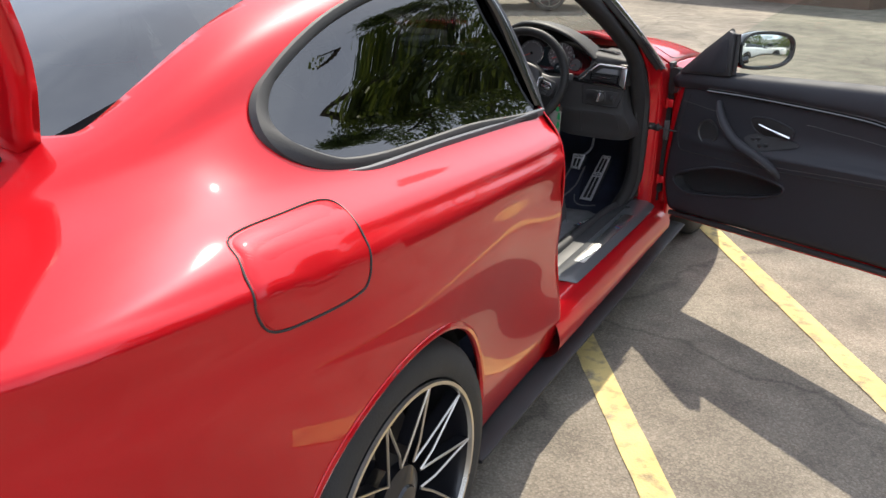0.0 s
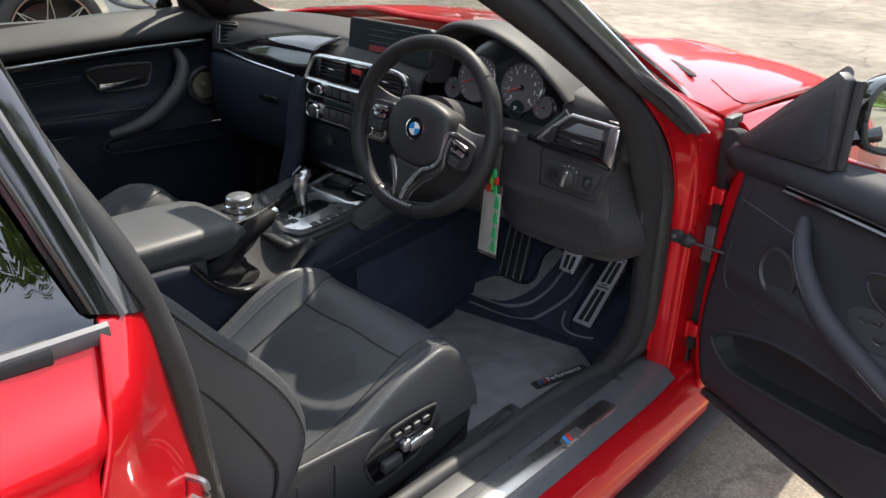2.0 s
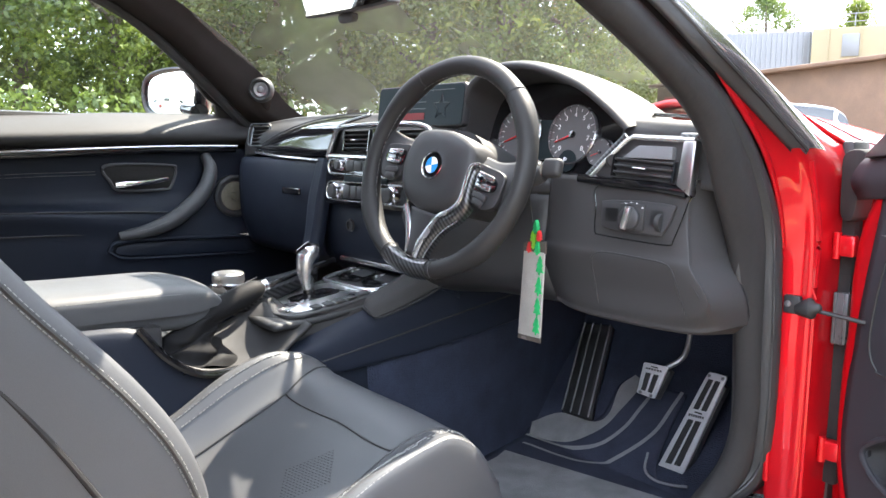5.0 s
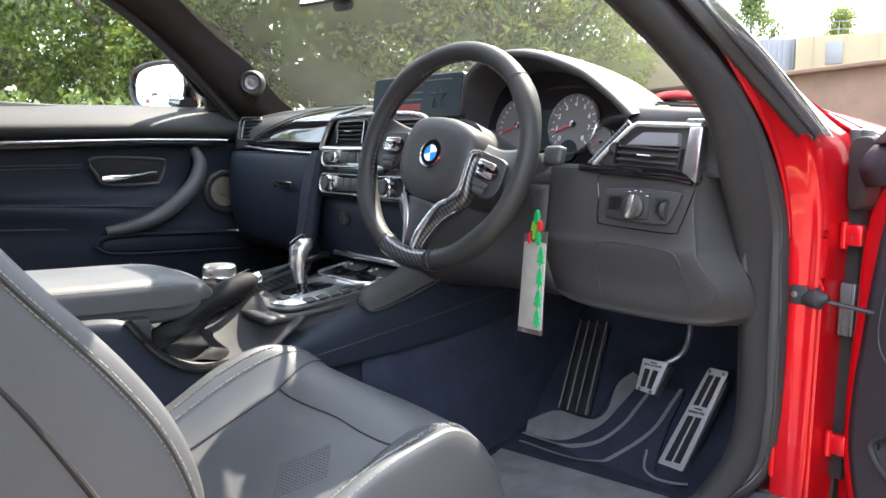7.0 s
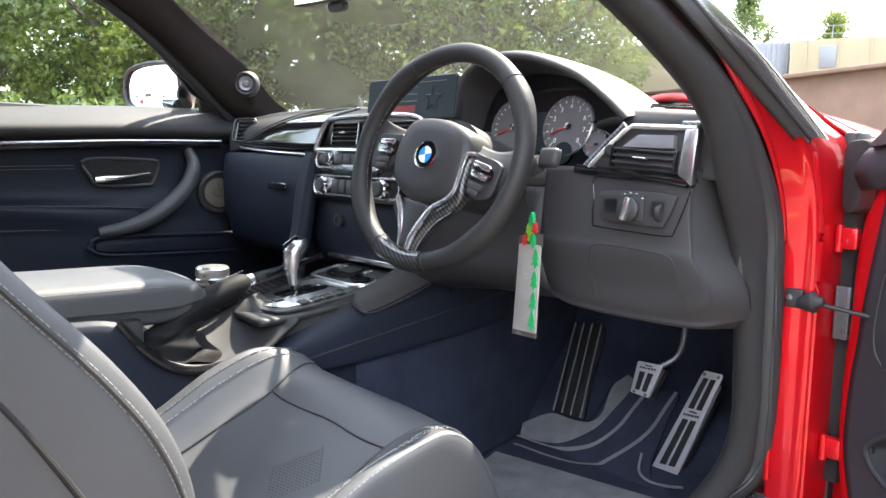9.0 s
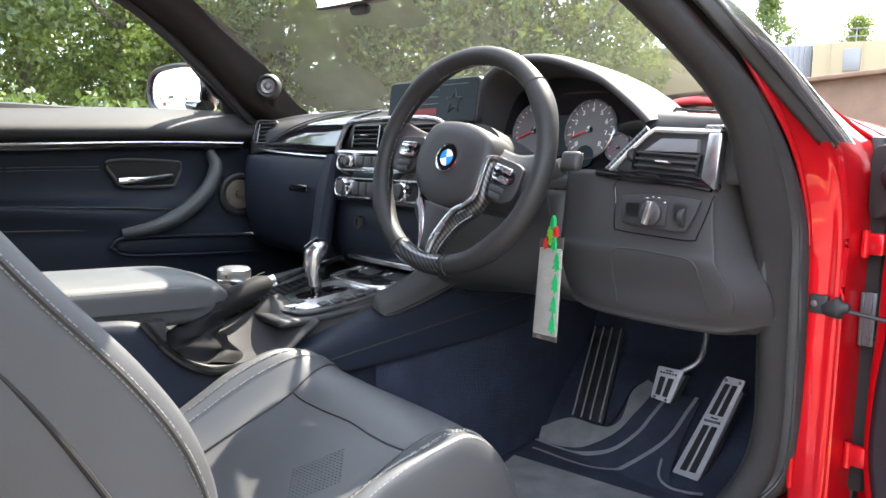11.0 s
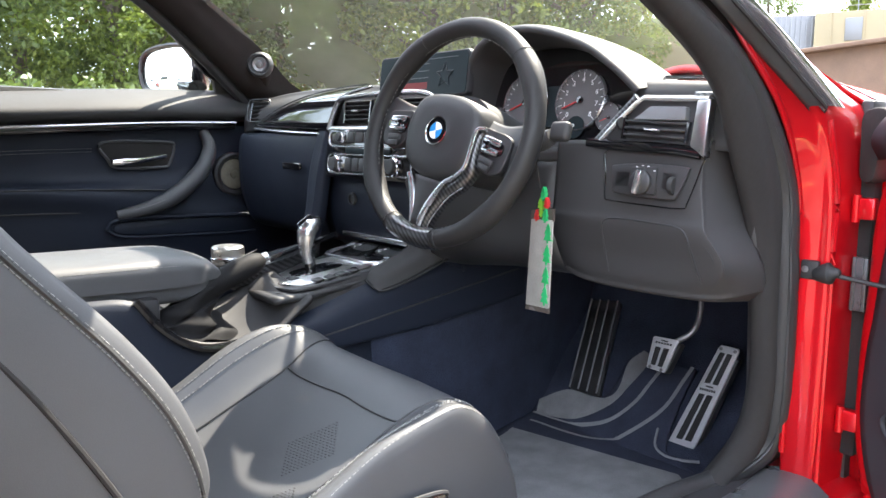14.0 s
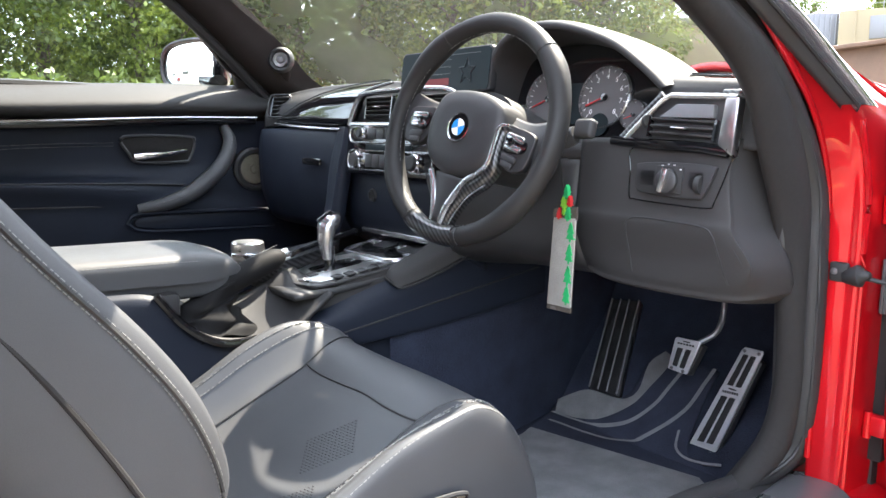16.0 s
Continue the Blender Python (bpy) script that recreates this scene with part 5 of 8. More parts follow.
vent("driver_vent", vc @ Vector((.002, -.008, .014)), .108, .030, (1, 0, -.06), (0, .13, 1), 3)
part("vent_cap", prism([(-.036, .008), (-.008, .027), (.052, .025), (.053, .006)], .018, .002, m=vc), VENTGREY, dash, "grey upper vent cover")
part("vent_frame", tf(tube([(-.096, -.022, .010), (-.066, .006, .012), (-.034, .034, .012), (-.022, .040, .012), (.084, .035, .012)], .0045, 8), vc), SILVER, dash, "silver vent frame")
part("vent_end", prism([(.064, -.030), (.068, .034), (.089, .034), (.088, -.046)], .018, .003, m=vc), ALU, dash, "aluminium vent end cap")
part("vent_blade", tf(tube(cr([(-.125, -.025, .006), (-.06, -.030, .012), (.03, -.034, .014), (.080, -.040, .012)], 16), .0080, 8, False, .7), vc), GLOSS, dash, "gloss black trim under the vent")
part("carbon_strip", tf(tube([(-.112, -.028, .004), (-.082, .0, .006), (-.040, .042, .004)], .009, 8, False, .5, (0, 0, 1)), vc), CARBON, dash, "carbon fibre trim strip")
part("carbon_strip", tf(tube([(.058, .041, .006), (.09, .040, .006), (.096, .036, .004)], .006, 8), vc), CARBON, dash, "carbon fibre trim strip")
part("vent_wheel", tf(lathe([(.010, -.005), (.011, 0), (.010, .005), (0, .005)], 16, Matrix.Rotation(radians(60), 4, "Y")), vc @ Matrix.Translation((-.058, .004, .010))), RUBBER, dash)
dg = frame_m((.592, -.690, .9665), (.93, -.34, -.07), (.34, .93, .0))
part("defrost_vent", join(prism(rrect(.10, .036, .010), .003, .001, m=dg)), GLOSS, dash, "demister vent")
for i in range(5):
    part("defrost_slat", tf(box((0, -.013 + .0065 * i, .004), (.088, .002, .003), 0), dg), PLASTIC, dash)
dc = surf([[(.738, -.66, .965), (.738, -.74, .95), (.735, -.775, .90)], [(.745, -.64, .85), (.745, -.71, .84), (.742, -.755, .80)], [(.748, -.64, .70), (.748, -.70, .70), (.748, -.73, .66)]], 12, 10)
part("dash_end", dc, PLASTIC, dash, "dark dash end panel", solid=0.01)

# steering wheel
SC, SN = Vector((.3423, -.9805, .8843)), Vector((.10, -.956, .273)).normalized()
sup = (Vector((0, 0, 1)) - SN * SN.z).normalized()
SM = frame_m(SC, sup.cross(SN), sup) @ Matrix.Rotation(radians(-10), 4, "Z")
sw = new("steering_wheel")
sw.parent = car
tagged(sw, "leather three-spoke sports steering wheel")
RR = .174
rim_path = [(RR * math.cos(a), RR * math.sin(a), 0) for a in [2 * math.pi * i / 72 for i in range(72)]]
rim_r = [.0155 + .0028 * math.exp(-((abs(math.degrees(2 * math.pi * i / 72)) % 180 - 40) / 14) ** 2) + .0028 * math.exp(-((abs(math.degrees(2 * math.pi * i / 72)) % 180 - 140) / 14) ** 2) for i in range(72)]
part("rim", tf(tube(rim_path, rim_r, 14, True, 1.12), SM), RIMSKIN, sw, "worn black leather rim")
part("rim_stitching", tf(dashes([((RR - .0165) * math.cos(a), (RR - .0165) * math.sin(a), .002) for a in [2 * math.pi * i / 90 for i in range(91)]], .008, .005, .0008), SM), STITCH, sw)
for deg in (52, 128, 250, 290):
    a = radians(deg)
    part("rim_seam", tf(tube([(RR * math.cos(a) + .0172 * (math.cos(t) * math.cos(a)), RR * math.sin(a) + .0172 * math.cos(t) * math.sin(a), .0188 * math.sin(t)) for t in [2 * math.pi * i / 16 for i in range(16)]], .0009, 5, True), SM), RUBBER, sw)
padline = smooth2([(-.072, .036), (-.050, .053), (0, .060), (.050, .053), (.072, .036), (.081, -.004), (.072, -.044), (.050, -.067), (.018, -.079), (-.018, -.079), (-.050, -.067), (-.072, -.044), (-.081, -.004)], 44)
rings = []
for k, w in ((.97, -.045), (1.0, -.015), (1.0, .004), (.965, .013), (.86, .0185), (.6, .0215), (.05, .0225)):
    rings.append([(a * k, b * k, w) for a, b in padline])
pv = [Vector(p) for r in rings for p in r]
pfc = [[i * 44 + j, i * 44 + (j + 1) % 44, (i + 1) * 44 + (j + 1) % 44, (i + 1) * 44 + j] for i in range(6) for j in range(44)]
part("airbag_pad", tf((pv, pfc), SM), AIRBAG, sw, "black airbag pad", angle=50)
part("column_cowl", tf(lathe([(.06, -.20), (.068, -.10), (.07, -.03), (.0, -.03)], 24), SM), PLASTIC, sw, "black column shroud")
rb = SM @ Matrix.Translation((.001, -.004, .0225))
bd = new("wheel_badge")
bd.parent = car
part("badge_ring", lathe([(.0225, 0), (.0225, .003), (.020, .0035), (.014, .003), (.0, .003)], 32, rb), GLOSS, bd, "dark round badge")
part("badge_edge", lathe([(.0228, 0), (.0232, .0036), (.0215, .004), (.021, .003)], 32, rb), CHROME, bd)


def quad_disc(a0, r):
    v = [Vector((0, 0, .0036))] + [Vector((r * math.cos(radians(a0 + 10 * i)), r * math.sin(radians(a0 + 10 * i)), .0036)) for i in range(10)]
    return v, [[0, i, i + 1] for i in range(1, 10)]


part("badge_field", tf(join(quad_disc(20, .0135), quad_disc(200, .0135)), rb), WHITE, bd, "white badge quarters")
part("badge_field", tf(join(quad_disc(110, .0135), quad_disc(290, .0135)), rb), BLUE, bd, "blue badge quarters")
YIN = ((.090, .018), (.076, .012), (.077, -.014), (.077, -.045), (.063, -.064), (.042, -.079), (.026, -.103), (.014, -.130), (.0065, -.155))
YOUT = ((.098, .010), (.088, .004), (.088, -.026), (.091, -.052), (.078, -.078), (.054, -.098), (.037, -.120), (.026, -.142), (.020, -.160))
for sx in (1, -1):
    sp = surf([[(sx * .060, .034, -.026), (sx * .060, .010, -.010), (sx * .060, -.034, -.026)], [(sx * .11, .030, -.022), (sx * .11, .0, -.008), (sx * .11, -.040, -.022)], [(sx * .166, .042, -.008), (sx * .169, .0, -.004), (sx * .164, -.046, -.010)]], 16, 14)
    part("spoke", tf(sp, SM), PLASTIC, sw, "black spoke", solid=0.012, offset=0)
    part("button_pod", tf(prism(smooth2([(sx * .082, .017), (sx * .104, .019), (sx * .140, .012), (sx * .144, -.012), (sx * .138, -.040), (sx * .110, -.048), (sx * .086, -.030)], 36), .012, .004, 3, m=Matrix.Translation((0, 0, -.006))), SM), AIRBAG, sw, "black button pod")
    part("button_bezel", tf(prism(smooth2([(sx * .090, .009), (sx * .118, .006), (sx * .134, -.002), (sx * .130, -.018), (sx * .098, -.020), (sx * .088, -.012)], 30), .004, .0015, m=Matrix.Translation((0, 0, .006))), SM), GLOSS, sw, "gloss black switch bezel")
    for b, w, c in ((.0025, .036, SILVER), (-.0125, .034, SILVER), (-.029, .030, PLASTIC), (-.039, .024, PLASTIC)):
        part("wheel_button", tf(box((sx * (.111 + .06 * b), b, .010), (w, .0105, .006), .003, 2, Matrix.Rotation(radians(-8 * sx), 4, "Z")), SM), c, sw, "silver rocker switch" if c is SILVER else "")
    part("switch_mark", tf(box((sx * .104, -.005, .0125), (.010, .012, .004), .0015), SM), GLOSS, sw)
    zz = [.010, .014, .016, .016, .015, .013, .010, .008, .005]
    inn = [Vector((sx * x, y, w)) for (x, y), w in zip(YIN, zz)]
    out = [Vector((sx * x, y, w - .009)) for (x, y), w in zip(YOUT, zz)]
    if sx < 0:
        part("bright_edge", tf(tube(cr(inn[5:], 24), [.0052 + .0020 * i / 23 for i in range(24)], 8, False, .8), SM), SILVER, sw, "satin silver spoke edge")
        part("spoke_flank", tf(surf([inn[5:], out[5:], [q + Vector((0, 0, -.012)) for q in out[5:]]], 8, 20), SM), AIRBAG, sw, "black spoke flank", angle=60)
        continue
    ci = surf([[p + Vector((0, 0, -.004)) for p in inn], [p.lerp(q, .5) + Vector((0, 0, .002)) for p, q in zip(inn, out)], out, [q + Vector((0, 0, -.012)) for q in out]], 12, 40, flip=sx < 0)
    part("carbon_insert", tf(ci, SM), CARBON, sw, "carbon fibre spoke insert", angle=60)
    part("bright_edge", tf(tube(cr(inn, 48), [.0034 + .0034 * max(0, (i - 22) / 25) for i in range(48)], 8, False, .8), SM), SILVER, sw, "satin silver spoke edge")
    part("bright_edge", tf(tube(cr([q + Vector((0, 0, .001)) for q in out[4:]], 24), .0013, 6), SM), SILVER, sw, "thin bright outer edge")
part("bright_edge", tf(tube(cr([(-.0068, -.1535, .005), (0, -.1575, .005), (.0068, -.1535, .005)], 8), .0048, 8, False, .8), SM), SILVER, sw, "satin silver spoke foot")
core = surf([[(-.030, -.078, .000), (0, -.078, .004), (.030, -.078, .000)], [(-.020, -.11, .000), (0, -.11, .003), (.020, -.11, .000)], [(-.006, -.156, .000), (0, -.156, .002), (.006, -.156, .000)]], 10, 8)
part("spoke_core", tf(core, SM), AIRBAG, sw, "black spoke core", solid=0.01, offset=-1)
wedge = prism([(-.040, -.152), (-.012, -.160), (.012, -.160), (.040, -.152), (.034, -.172), (0, -.178), (-.034, -.172)], .012, .003, m=Matrix.Translation((0, 0, -.002)))
part("carbon_insert", tf(wedge, SM), CARBON, sw, "carbon fibre spoke foot")
part("carbon_insert", tf(tube([(RR * math.cos(a) * 1.0, RR * math.sin(a) * 1.0, .001) for a in [radians(253 + 1.7 * i) for i in range(21)]], .0172, 12, False, 1.08), SM), CARBON, sw, "carbon fibre rim insert")
SM = frame_m(SC, sup.cross(SN), sup)
part("indicator_stalk", join(tf(tube(cr([(.05, -.03, -.075), (.11, -.005, -.075), (.155, .012, -.070)], 12), [.008, .008, .009, .010, .011, .012, .013, .014, .015, .016, .016, .014], 10, False, .7), SM), tf(box((.172, .020, -.068), (.034, .030, .018), .007, 3), SM)), PLASTIC, sw, "grey indicator stalk")
part("indicator_stalk", tf(tube(cr([(-.05, -.03, -.075), (-.11, -.005, -.075), (-.165, .012, -.070)], 12), .011, 10, False, .7), SM), PLASTIC, sw, "grey wiper stalk")

# ---- centre console ----
con = new("centre_console")
con.parent = car
tagged(con, "dark centre console")
top = [(-1.72, .640), (-1.50, .640), (-1.41, .628), (-1.36, .575), (-1.30, .546), (-1.21, .540), (-1.15, .548), (-1.08, .560), (-1.00, .575), (-.91, .596), (-.84, .62)]
side = surf([[(.118, y, z) for y, z in top], [(.130, y, z - .020) for y, z in top], [(.136, y, .50 + (z - .60) * .4) for y, z in top], [(.150, y, .36) for y, z in top], [(.165, y, .22) for y, z in top]], 18, 60)
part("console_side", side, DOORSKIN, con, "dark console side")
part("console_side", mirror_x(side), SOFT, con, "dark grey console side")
part("console_top", surf([[(x, y, z) for x in (-.12, -.04, .04, .12)] for y, z in ((-1.18, .600), (-1.10, .603), (-1.0, .613), (-.92, .628), (-.86, .65))], 20, 10), PLASTIC, con, solid=0.01)
part("console_rear", box((0, -1.55, .60), (.225, .36, .06), .012), PLASTIC, con)
tun = surf([[(x, y, .575 + .05 * max(0, (y + .9))) for x, y in ((.118, -1.0), (.118, -.8), (.10, -.5), (.02, -.2))], [(x, y, .55) for x, y in ((.138, -1.0), (.142, -.8), (.115, -.5), (.03, -.2))], [(x, y, .40) for x, y in ((.150, -1.0), (.15, -.8), (.10, -.5), (.03, -.2))], [(x, y, .215) for x, y in ((.165, -1.0), (.16, -.8), (.10, -.5), (.03, -.2))]], 14, 20)
part("tunnel_carpet", tun, CARPET, con, "dark tunnel carpet")
part("tunnel_carpet", mirror_x(tun), CARPET, con, "dark tunnel carpet")
fl = surf([[(x, y, z) for x, y, z in ((.112, -1.155, .556), (.126, -1.02, .600), (.127, -.80, .655), (.13, -.62, .69))], [(x, y, z) for x, y, z in ((.134, -1.165, .550), (.150, -1.0, .588), (.158, -.80, .63), (.16, -.62, .665))],
           [(x, y, z) for x, y, z in ((.148, -1.17, .54), (.158, -1.0, .562), (.166, -.80, .60), (.168, -.62, .63))], [(x, y, z) for x, y, z in ((.150, -1.17, .505), (.160, -1.0, .512), (.168, -.80, .528), (.170, -.62, .55))], [(x, y, z) for x, y, z in ((.146, -1.17, .50), (.150, -1.0, .505), (.155, -.80, .52), (.158, -.62, .54))]], 30, 30, flip=True)
part("console_flank", fl, DOORSKIN, con, "dark console flank panel", angle=60)
g1 = [Vector((x, y, z)) for x, y, z in ((.152, -1.13, .526), (.162, -.96, .552), (.169, -.78, .580), (.171, -.64, .60))]
part("console_groove", tube(cr(g1, 24), .0018, 6), RUBBER, con, "groove line")
# raised shift console with a rounded nose
NOSE = cr([(-.045, -.90, 0), (-.052, -1.05, 0), (-.056, -1.140, 0), (-.040, -1.166, 0), (.0, -1.160, 0), (.045, -1.148, 0), (.080, -1.125, 0), (.100, -1.085, 0), (.111, -1.045, 0), (.115, -1.0, 0), (.112, -.95, 0), (.10, -.88, 0)], 60)
tan = [(NOSE[min(i + 1, 59)] - NOSE[max(i - 1, 0)]).normalized() for i in range(60)]
lofts = [[p + Vector((-q.y, q.x, 0)) * -o + Vector((0, 0, .604 + .115 * (p.y + 1.16) + dz)) for p, q in zip(NOSE, tan)] for o, dz in ((-.030, .001), (-.006, .001), (.0, -.001), (.003, -.006), (.003, -.014), (.006, -.016), (.010, -.040), (.016, -.066), (.030, -.085))]
lv = [p for r in lofts for p in r]
part("shift_console", (lv, [[i * 60 + j, i * 60 + j + 1, (i + 1) * 60 + j + 1, (i + 1) * 60 + j] for i in range(8) for j in range(59)]), SOFT, con, "dark shift console with a rounded nose", angle=35)
# knee pad on the tunnel
part("knee_pad", surf([[(.118, -.992, .612), (.140, -.994, .607), (.156, -.988, .596)], [(.114, -.980, .626), (.143, -.980, .617), (.160, -.974, .600)], [(.112, -.955, .637), (.147, -.955, .626), (.164, -.950, .606)], [(.114, -.90, .660), (.155, -.90, .648), (.170, -.90, .622)], [(.12, -.82, .702), (.168, -.82, .686), (.180, -.82, .655)]], 30, 14), SOFT, con, "dark knee pad on the tunnel", solid=0.006, angle=60)
part("pad_joint", tube(cr([(.120, -.994, .611), (.142, -.996, .605), (.160, -.985, .596), (.168, -.95, .604), (.174, -.90, .620), (.183, -.82, .653)], 30), .0018, 6), RUBBER, con, "dark joint round the pad")
# shifter plate
sh = frame_m((.012, -1.05, .612), (1, 0, 0), (0, 1, .12))
part("shift_plate", prism(smooth2([(-.075, -.065), (-.02, -.095), (.06, -.092), (.098, -.06), (.098, .10), (.04, .12), (-.06, .12), (-.08, .05)], 44), .007, .003, m=sh), PLASTIC, con, "dark shift surround")
part("shift_frame", prism(smooth2([(-.064, -.042), (-.01, -.084), (.058, -.078), (.084, -.04), (.082, .088), (.01, .104), (-.06, .085)], 40), .010, .002, m=sh), ALU, con, "aluminium shift frame")
part("shift_gate", prism(rrect(.062, .10, .02, 4, .004, .012), .0108, .001, m=sh), GLOSS, con)
for a, b in ((.028, -.052), (.083, -.03), (.086, -.005), (.086, .02), (.086, .045)):
    part("console_button", tf(box((a, b, .011), (.022, .018, .004), .002), sh), PLASTIC, con)
gl = new("gear_lever")
gl.parent = car
part("lever_stem", tube([(.005, -1.045, .612), (.004, -1.045, .66)], .011, 10), GLOSS, gl)
lev = cr([(.006, -1.050, .635), (.004, -1.053, .668), (.001, -1.046, .700), (-.002, -1.022, .716)], 14)
part("lever_grip", tube(lev, [.010, .0105, .011, .012, .013, .0145, .016, .017, .018, .0185, .0185, .017, .014, .008], 16, False, 1.15, (1, 0, 0)), SILVER, gl, "satin silver lever grip")
part("lever_face", tube([(-.004, -1.063, .708), (.0, -1.040, .722), (.0, -1.02, .718)], [.008, .013, .008], 10, False, .6), GLOSS, gl, "gloss black lever top")
# cup holder
ch = frame_m((.0, -.895, .634), (1, 0, 0), (0, 1, .14))
part("cup_frame", tf(tube([(x, y, .006) for x, y in rrect(.19, .13, .03)], .006, 8, True), ch), SILVER, con, "silver cup holder frame")
part("cup_tray", prism(rrect(.185, .125, .03), .002, 0, m=ch), RUBBER, con)
for a in (-.045, .045):
    part("cup_ring", lathe([(.042, .002), (.042, .010), (.038, .010), (.036, .003), (0, .003)], 28, ch @ Matrix.Translation((a, 0, 0))), GLOSS, con)
# carbon panel and round controller
part("carbon_panel", surf([[(-.118, -1.27, .640), (-.05, -1.27, .642), (.022, -1.27, .640)], [(-.118, -1.12, .640), (-.06, -1.12, .640), (-.005, -1.14, .638)], [(-.12, -.96, .660), (-.10, -.96, .656), (-.085, -.97, .648)]], 20, 12), CARBON, con, "carbon fibre console panel", solid=0.03, offset=-1)
part("carbon_edge", tube(cr([(.028, -1.29, .640), (.015, -1.18, .646), (-.02, -1.10, .650), (-.07, -1.0, .660), (-.085, -.93, .672)], 20), .0065, 8), GLOSS, con, "gloss black carbon panel edge")
ctl = new("round_controller")
ctl.parent = car
part("controller_base", lathe([(.034, 0), (.034, .012), (.030, .014), (0, .014)], 32, Matrix.Translation((-.055, -1.185, .642))), CHROME, ctl, "bright controller ring")
part("controller_top", lathe([(.029, .012), (.031, .018), (.030, .030), (.027, .033), (.0, .034)], 32, Matrix.Translation((-.055, -1.185, .642))), ALU, ctl, "silver controller cap")
# armrest
arm = new("armrest")
arm.parent = car
tagged(arm, "black leather armrest")
ar = surf([[(x, -1.275, z) for x, z in ((-.11, .645), (-.105, .668), (-.05, .676), (.04, .676), (.088, .668), (.094, .645))], [(x, -1.33, z) for x, z in ((-.115, .64), (-.11, .678), (-.05, .688), (.05, .688), (.098, .678), (.104, .64))],
           [(x, -1.5, z) for x, z in ((-.115, .64), (-.11, .682), (-.05, .692), (.05, .692), (.098, .682), (.104, .645))], [(x, -1.75, z) for x, z in ((-.115, .65), (-.11, .69), (-.05, .70), (.05, .70), (.098, .69), (.104, .65))]], 24, 26)
front = surf([[(x, -1.275, z) for x, z in ((-.11, .645), (-.105, .668), (-.05, .676), (.04, .676), (.088, .668), (.094, .645))], [(x * .97, -1.262, .645 + (z - .645) * .45) for x, z in ((-.11, .645), (-.105, .668), (-.05, .676), (.04, .676), (.088, .668), (.094, .645))], [(x * .93, -1.27, .640) for x in (-.11, -.105, -.05, .04, .088, .094)]], 8, 26)
part("armrest_pad", join(ar, front), LEATHER, arm, angle=60)
part("armrest_base", box((-.005, -1.52, .632), (.20, .48, .04), .012, 3), LEATHER, arm)
part("armrest_stitching", dashes(cr([(.101, -1.75, .684), (.101, -1.5, .678), (.101, -1.34, .674), (.092, -1.285, .664)], 30)), STITCH, arm)
part("armrest_stitching", dashes(cr([(-.09, -1.335, .687), (0, -1.335, .6895), (.085, -1.335, .684)], 30)), STITCH, arm)
# handbrake with leather gaiter
hb = new("handbrake")
hb.parent = car
part("brake_grip", tube(cr([(.080, -1.315, .610), (.078, -1.27, .632), (.072, -1.215, .652), (.064, -1.17, .664)], 16), [.0165 + .0045 * math.sin(i / 15 * 3.0) for i in range(13)] + [.0175, .0140, .0060], 14), GAITERSKIN, hb, "leather handbrake grip")
part("brake_stitching", dashes([Vector(p) + Vector((0, -.004, .0200)) for p in cr([(.080, -1.305, .615), (.078, -1.27, .632), (.072, -1.215, .652), (.066, -1.18, .662)], 20)]), STITCH, hb)
part("brake_button", lathe([(.010, 0), (.010, .010), (.007, .013), (0, .013)], 14, frame_m((.062, -1.163, .666), (1, 0, 0), (0, -.3, 1))), SILVER, hb)
gt = []
for i, (r, y, z) in enumerate(((.021, -1.275, .634), (.030, -1.292, .622), (.031, -1.305, .610), (.042, -1.318, .600), (.041, -1.325, .588), (.056, -1.325, .576), (.056, -1.325, .566), (.068, -1.322, .554), (.070, -1.320, .546))):
    gt.append([(.078 + r * .72 * math.cos(a) * (1 + .13 * math.sin(5 * a + 1.3 * i)), y + r * 1.15 * math.sin(a) * (1 + .12 * math.cos(4 * a + .9 * i)), z + .006 * math.sin(3 * a + i * 1.7)) for a in [2 * math.pi * k / 20 for k in range(20)]])
part("gaiter", surf(gt, 40, 60, True), GAITERSKIN, hb, "creased leather gaiter", angle=60)
bowl = surf([[(.015, -1.43, .620), (.07, -1.43, .605), (.100, -1.43, .612), (.118, -1.43, .632)], [(.012, -1.34, .585), (.07, -1.34, .550), (.11, -1.34, .546), (.138, -1.34, .562)], [(.008, -1.25, .588), (.06, -1.25, .552), (.105, -1.25, .543), (.139, -1.25, .546)],
             [(.0, -1.19, .604), (.05, -1.19, .574), (.10, -1.19, .556), (.139, -1.19, .552)], [(-.005, -1.15, .622), (.05, -1.15, .604), (.10, -1.15, .588), (.137, -1.15, .576)], [(-.01, -1.115, .626), (.05, -1.115, .614), (.10, -1.115, .606), (.134, -1.115, .600)]], 30, 24)
part("gaiter_tray", bowl, SOFT, con, "dark moulded tray round the handbrake", solid=0.008, angle=60)
part("tray_edge", tube(cr([(.128, -1.415, .632), (.136, -1.375, .580), (.142, -1.32, .545), (.142, -1.25, .543), (.138, -1.19, .546), (.122, -1.155, .552)], 24), [.007 - .004 * max(0, (i - 17) / 6) for i in range(24)], 8), GLOSS, con, "glossy tray edge")

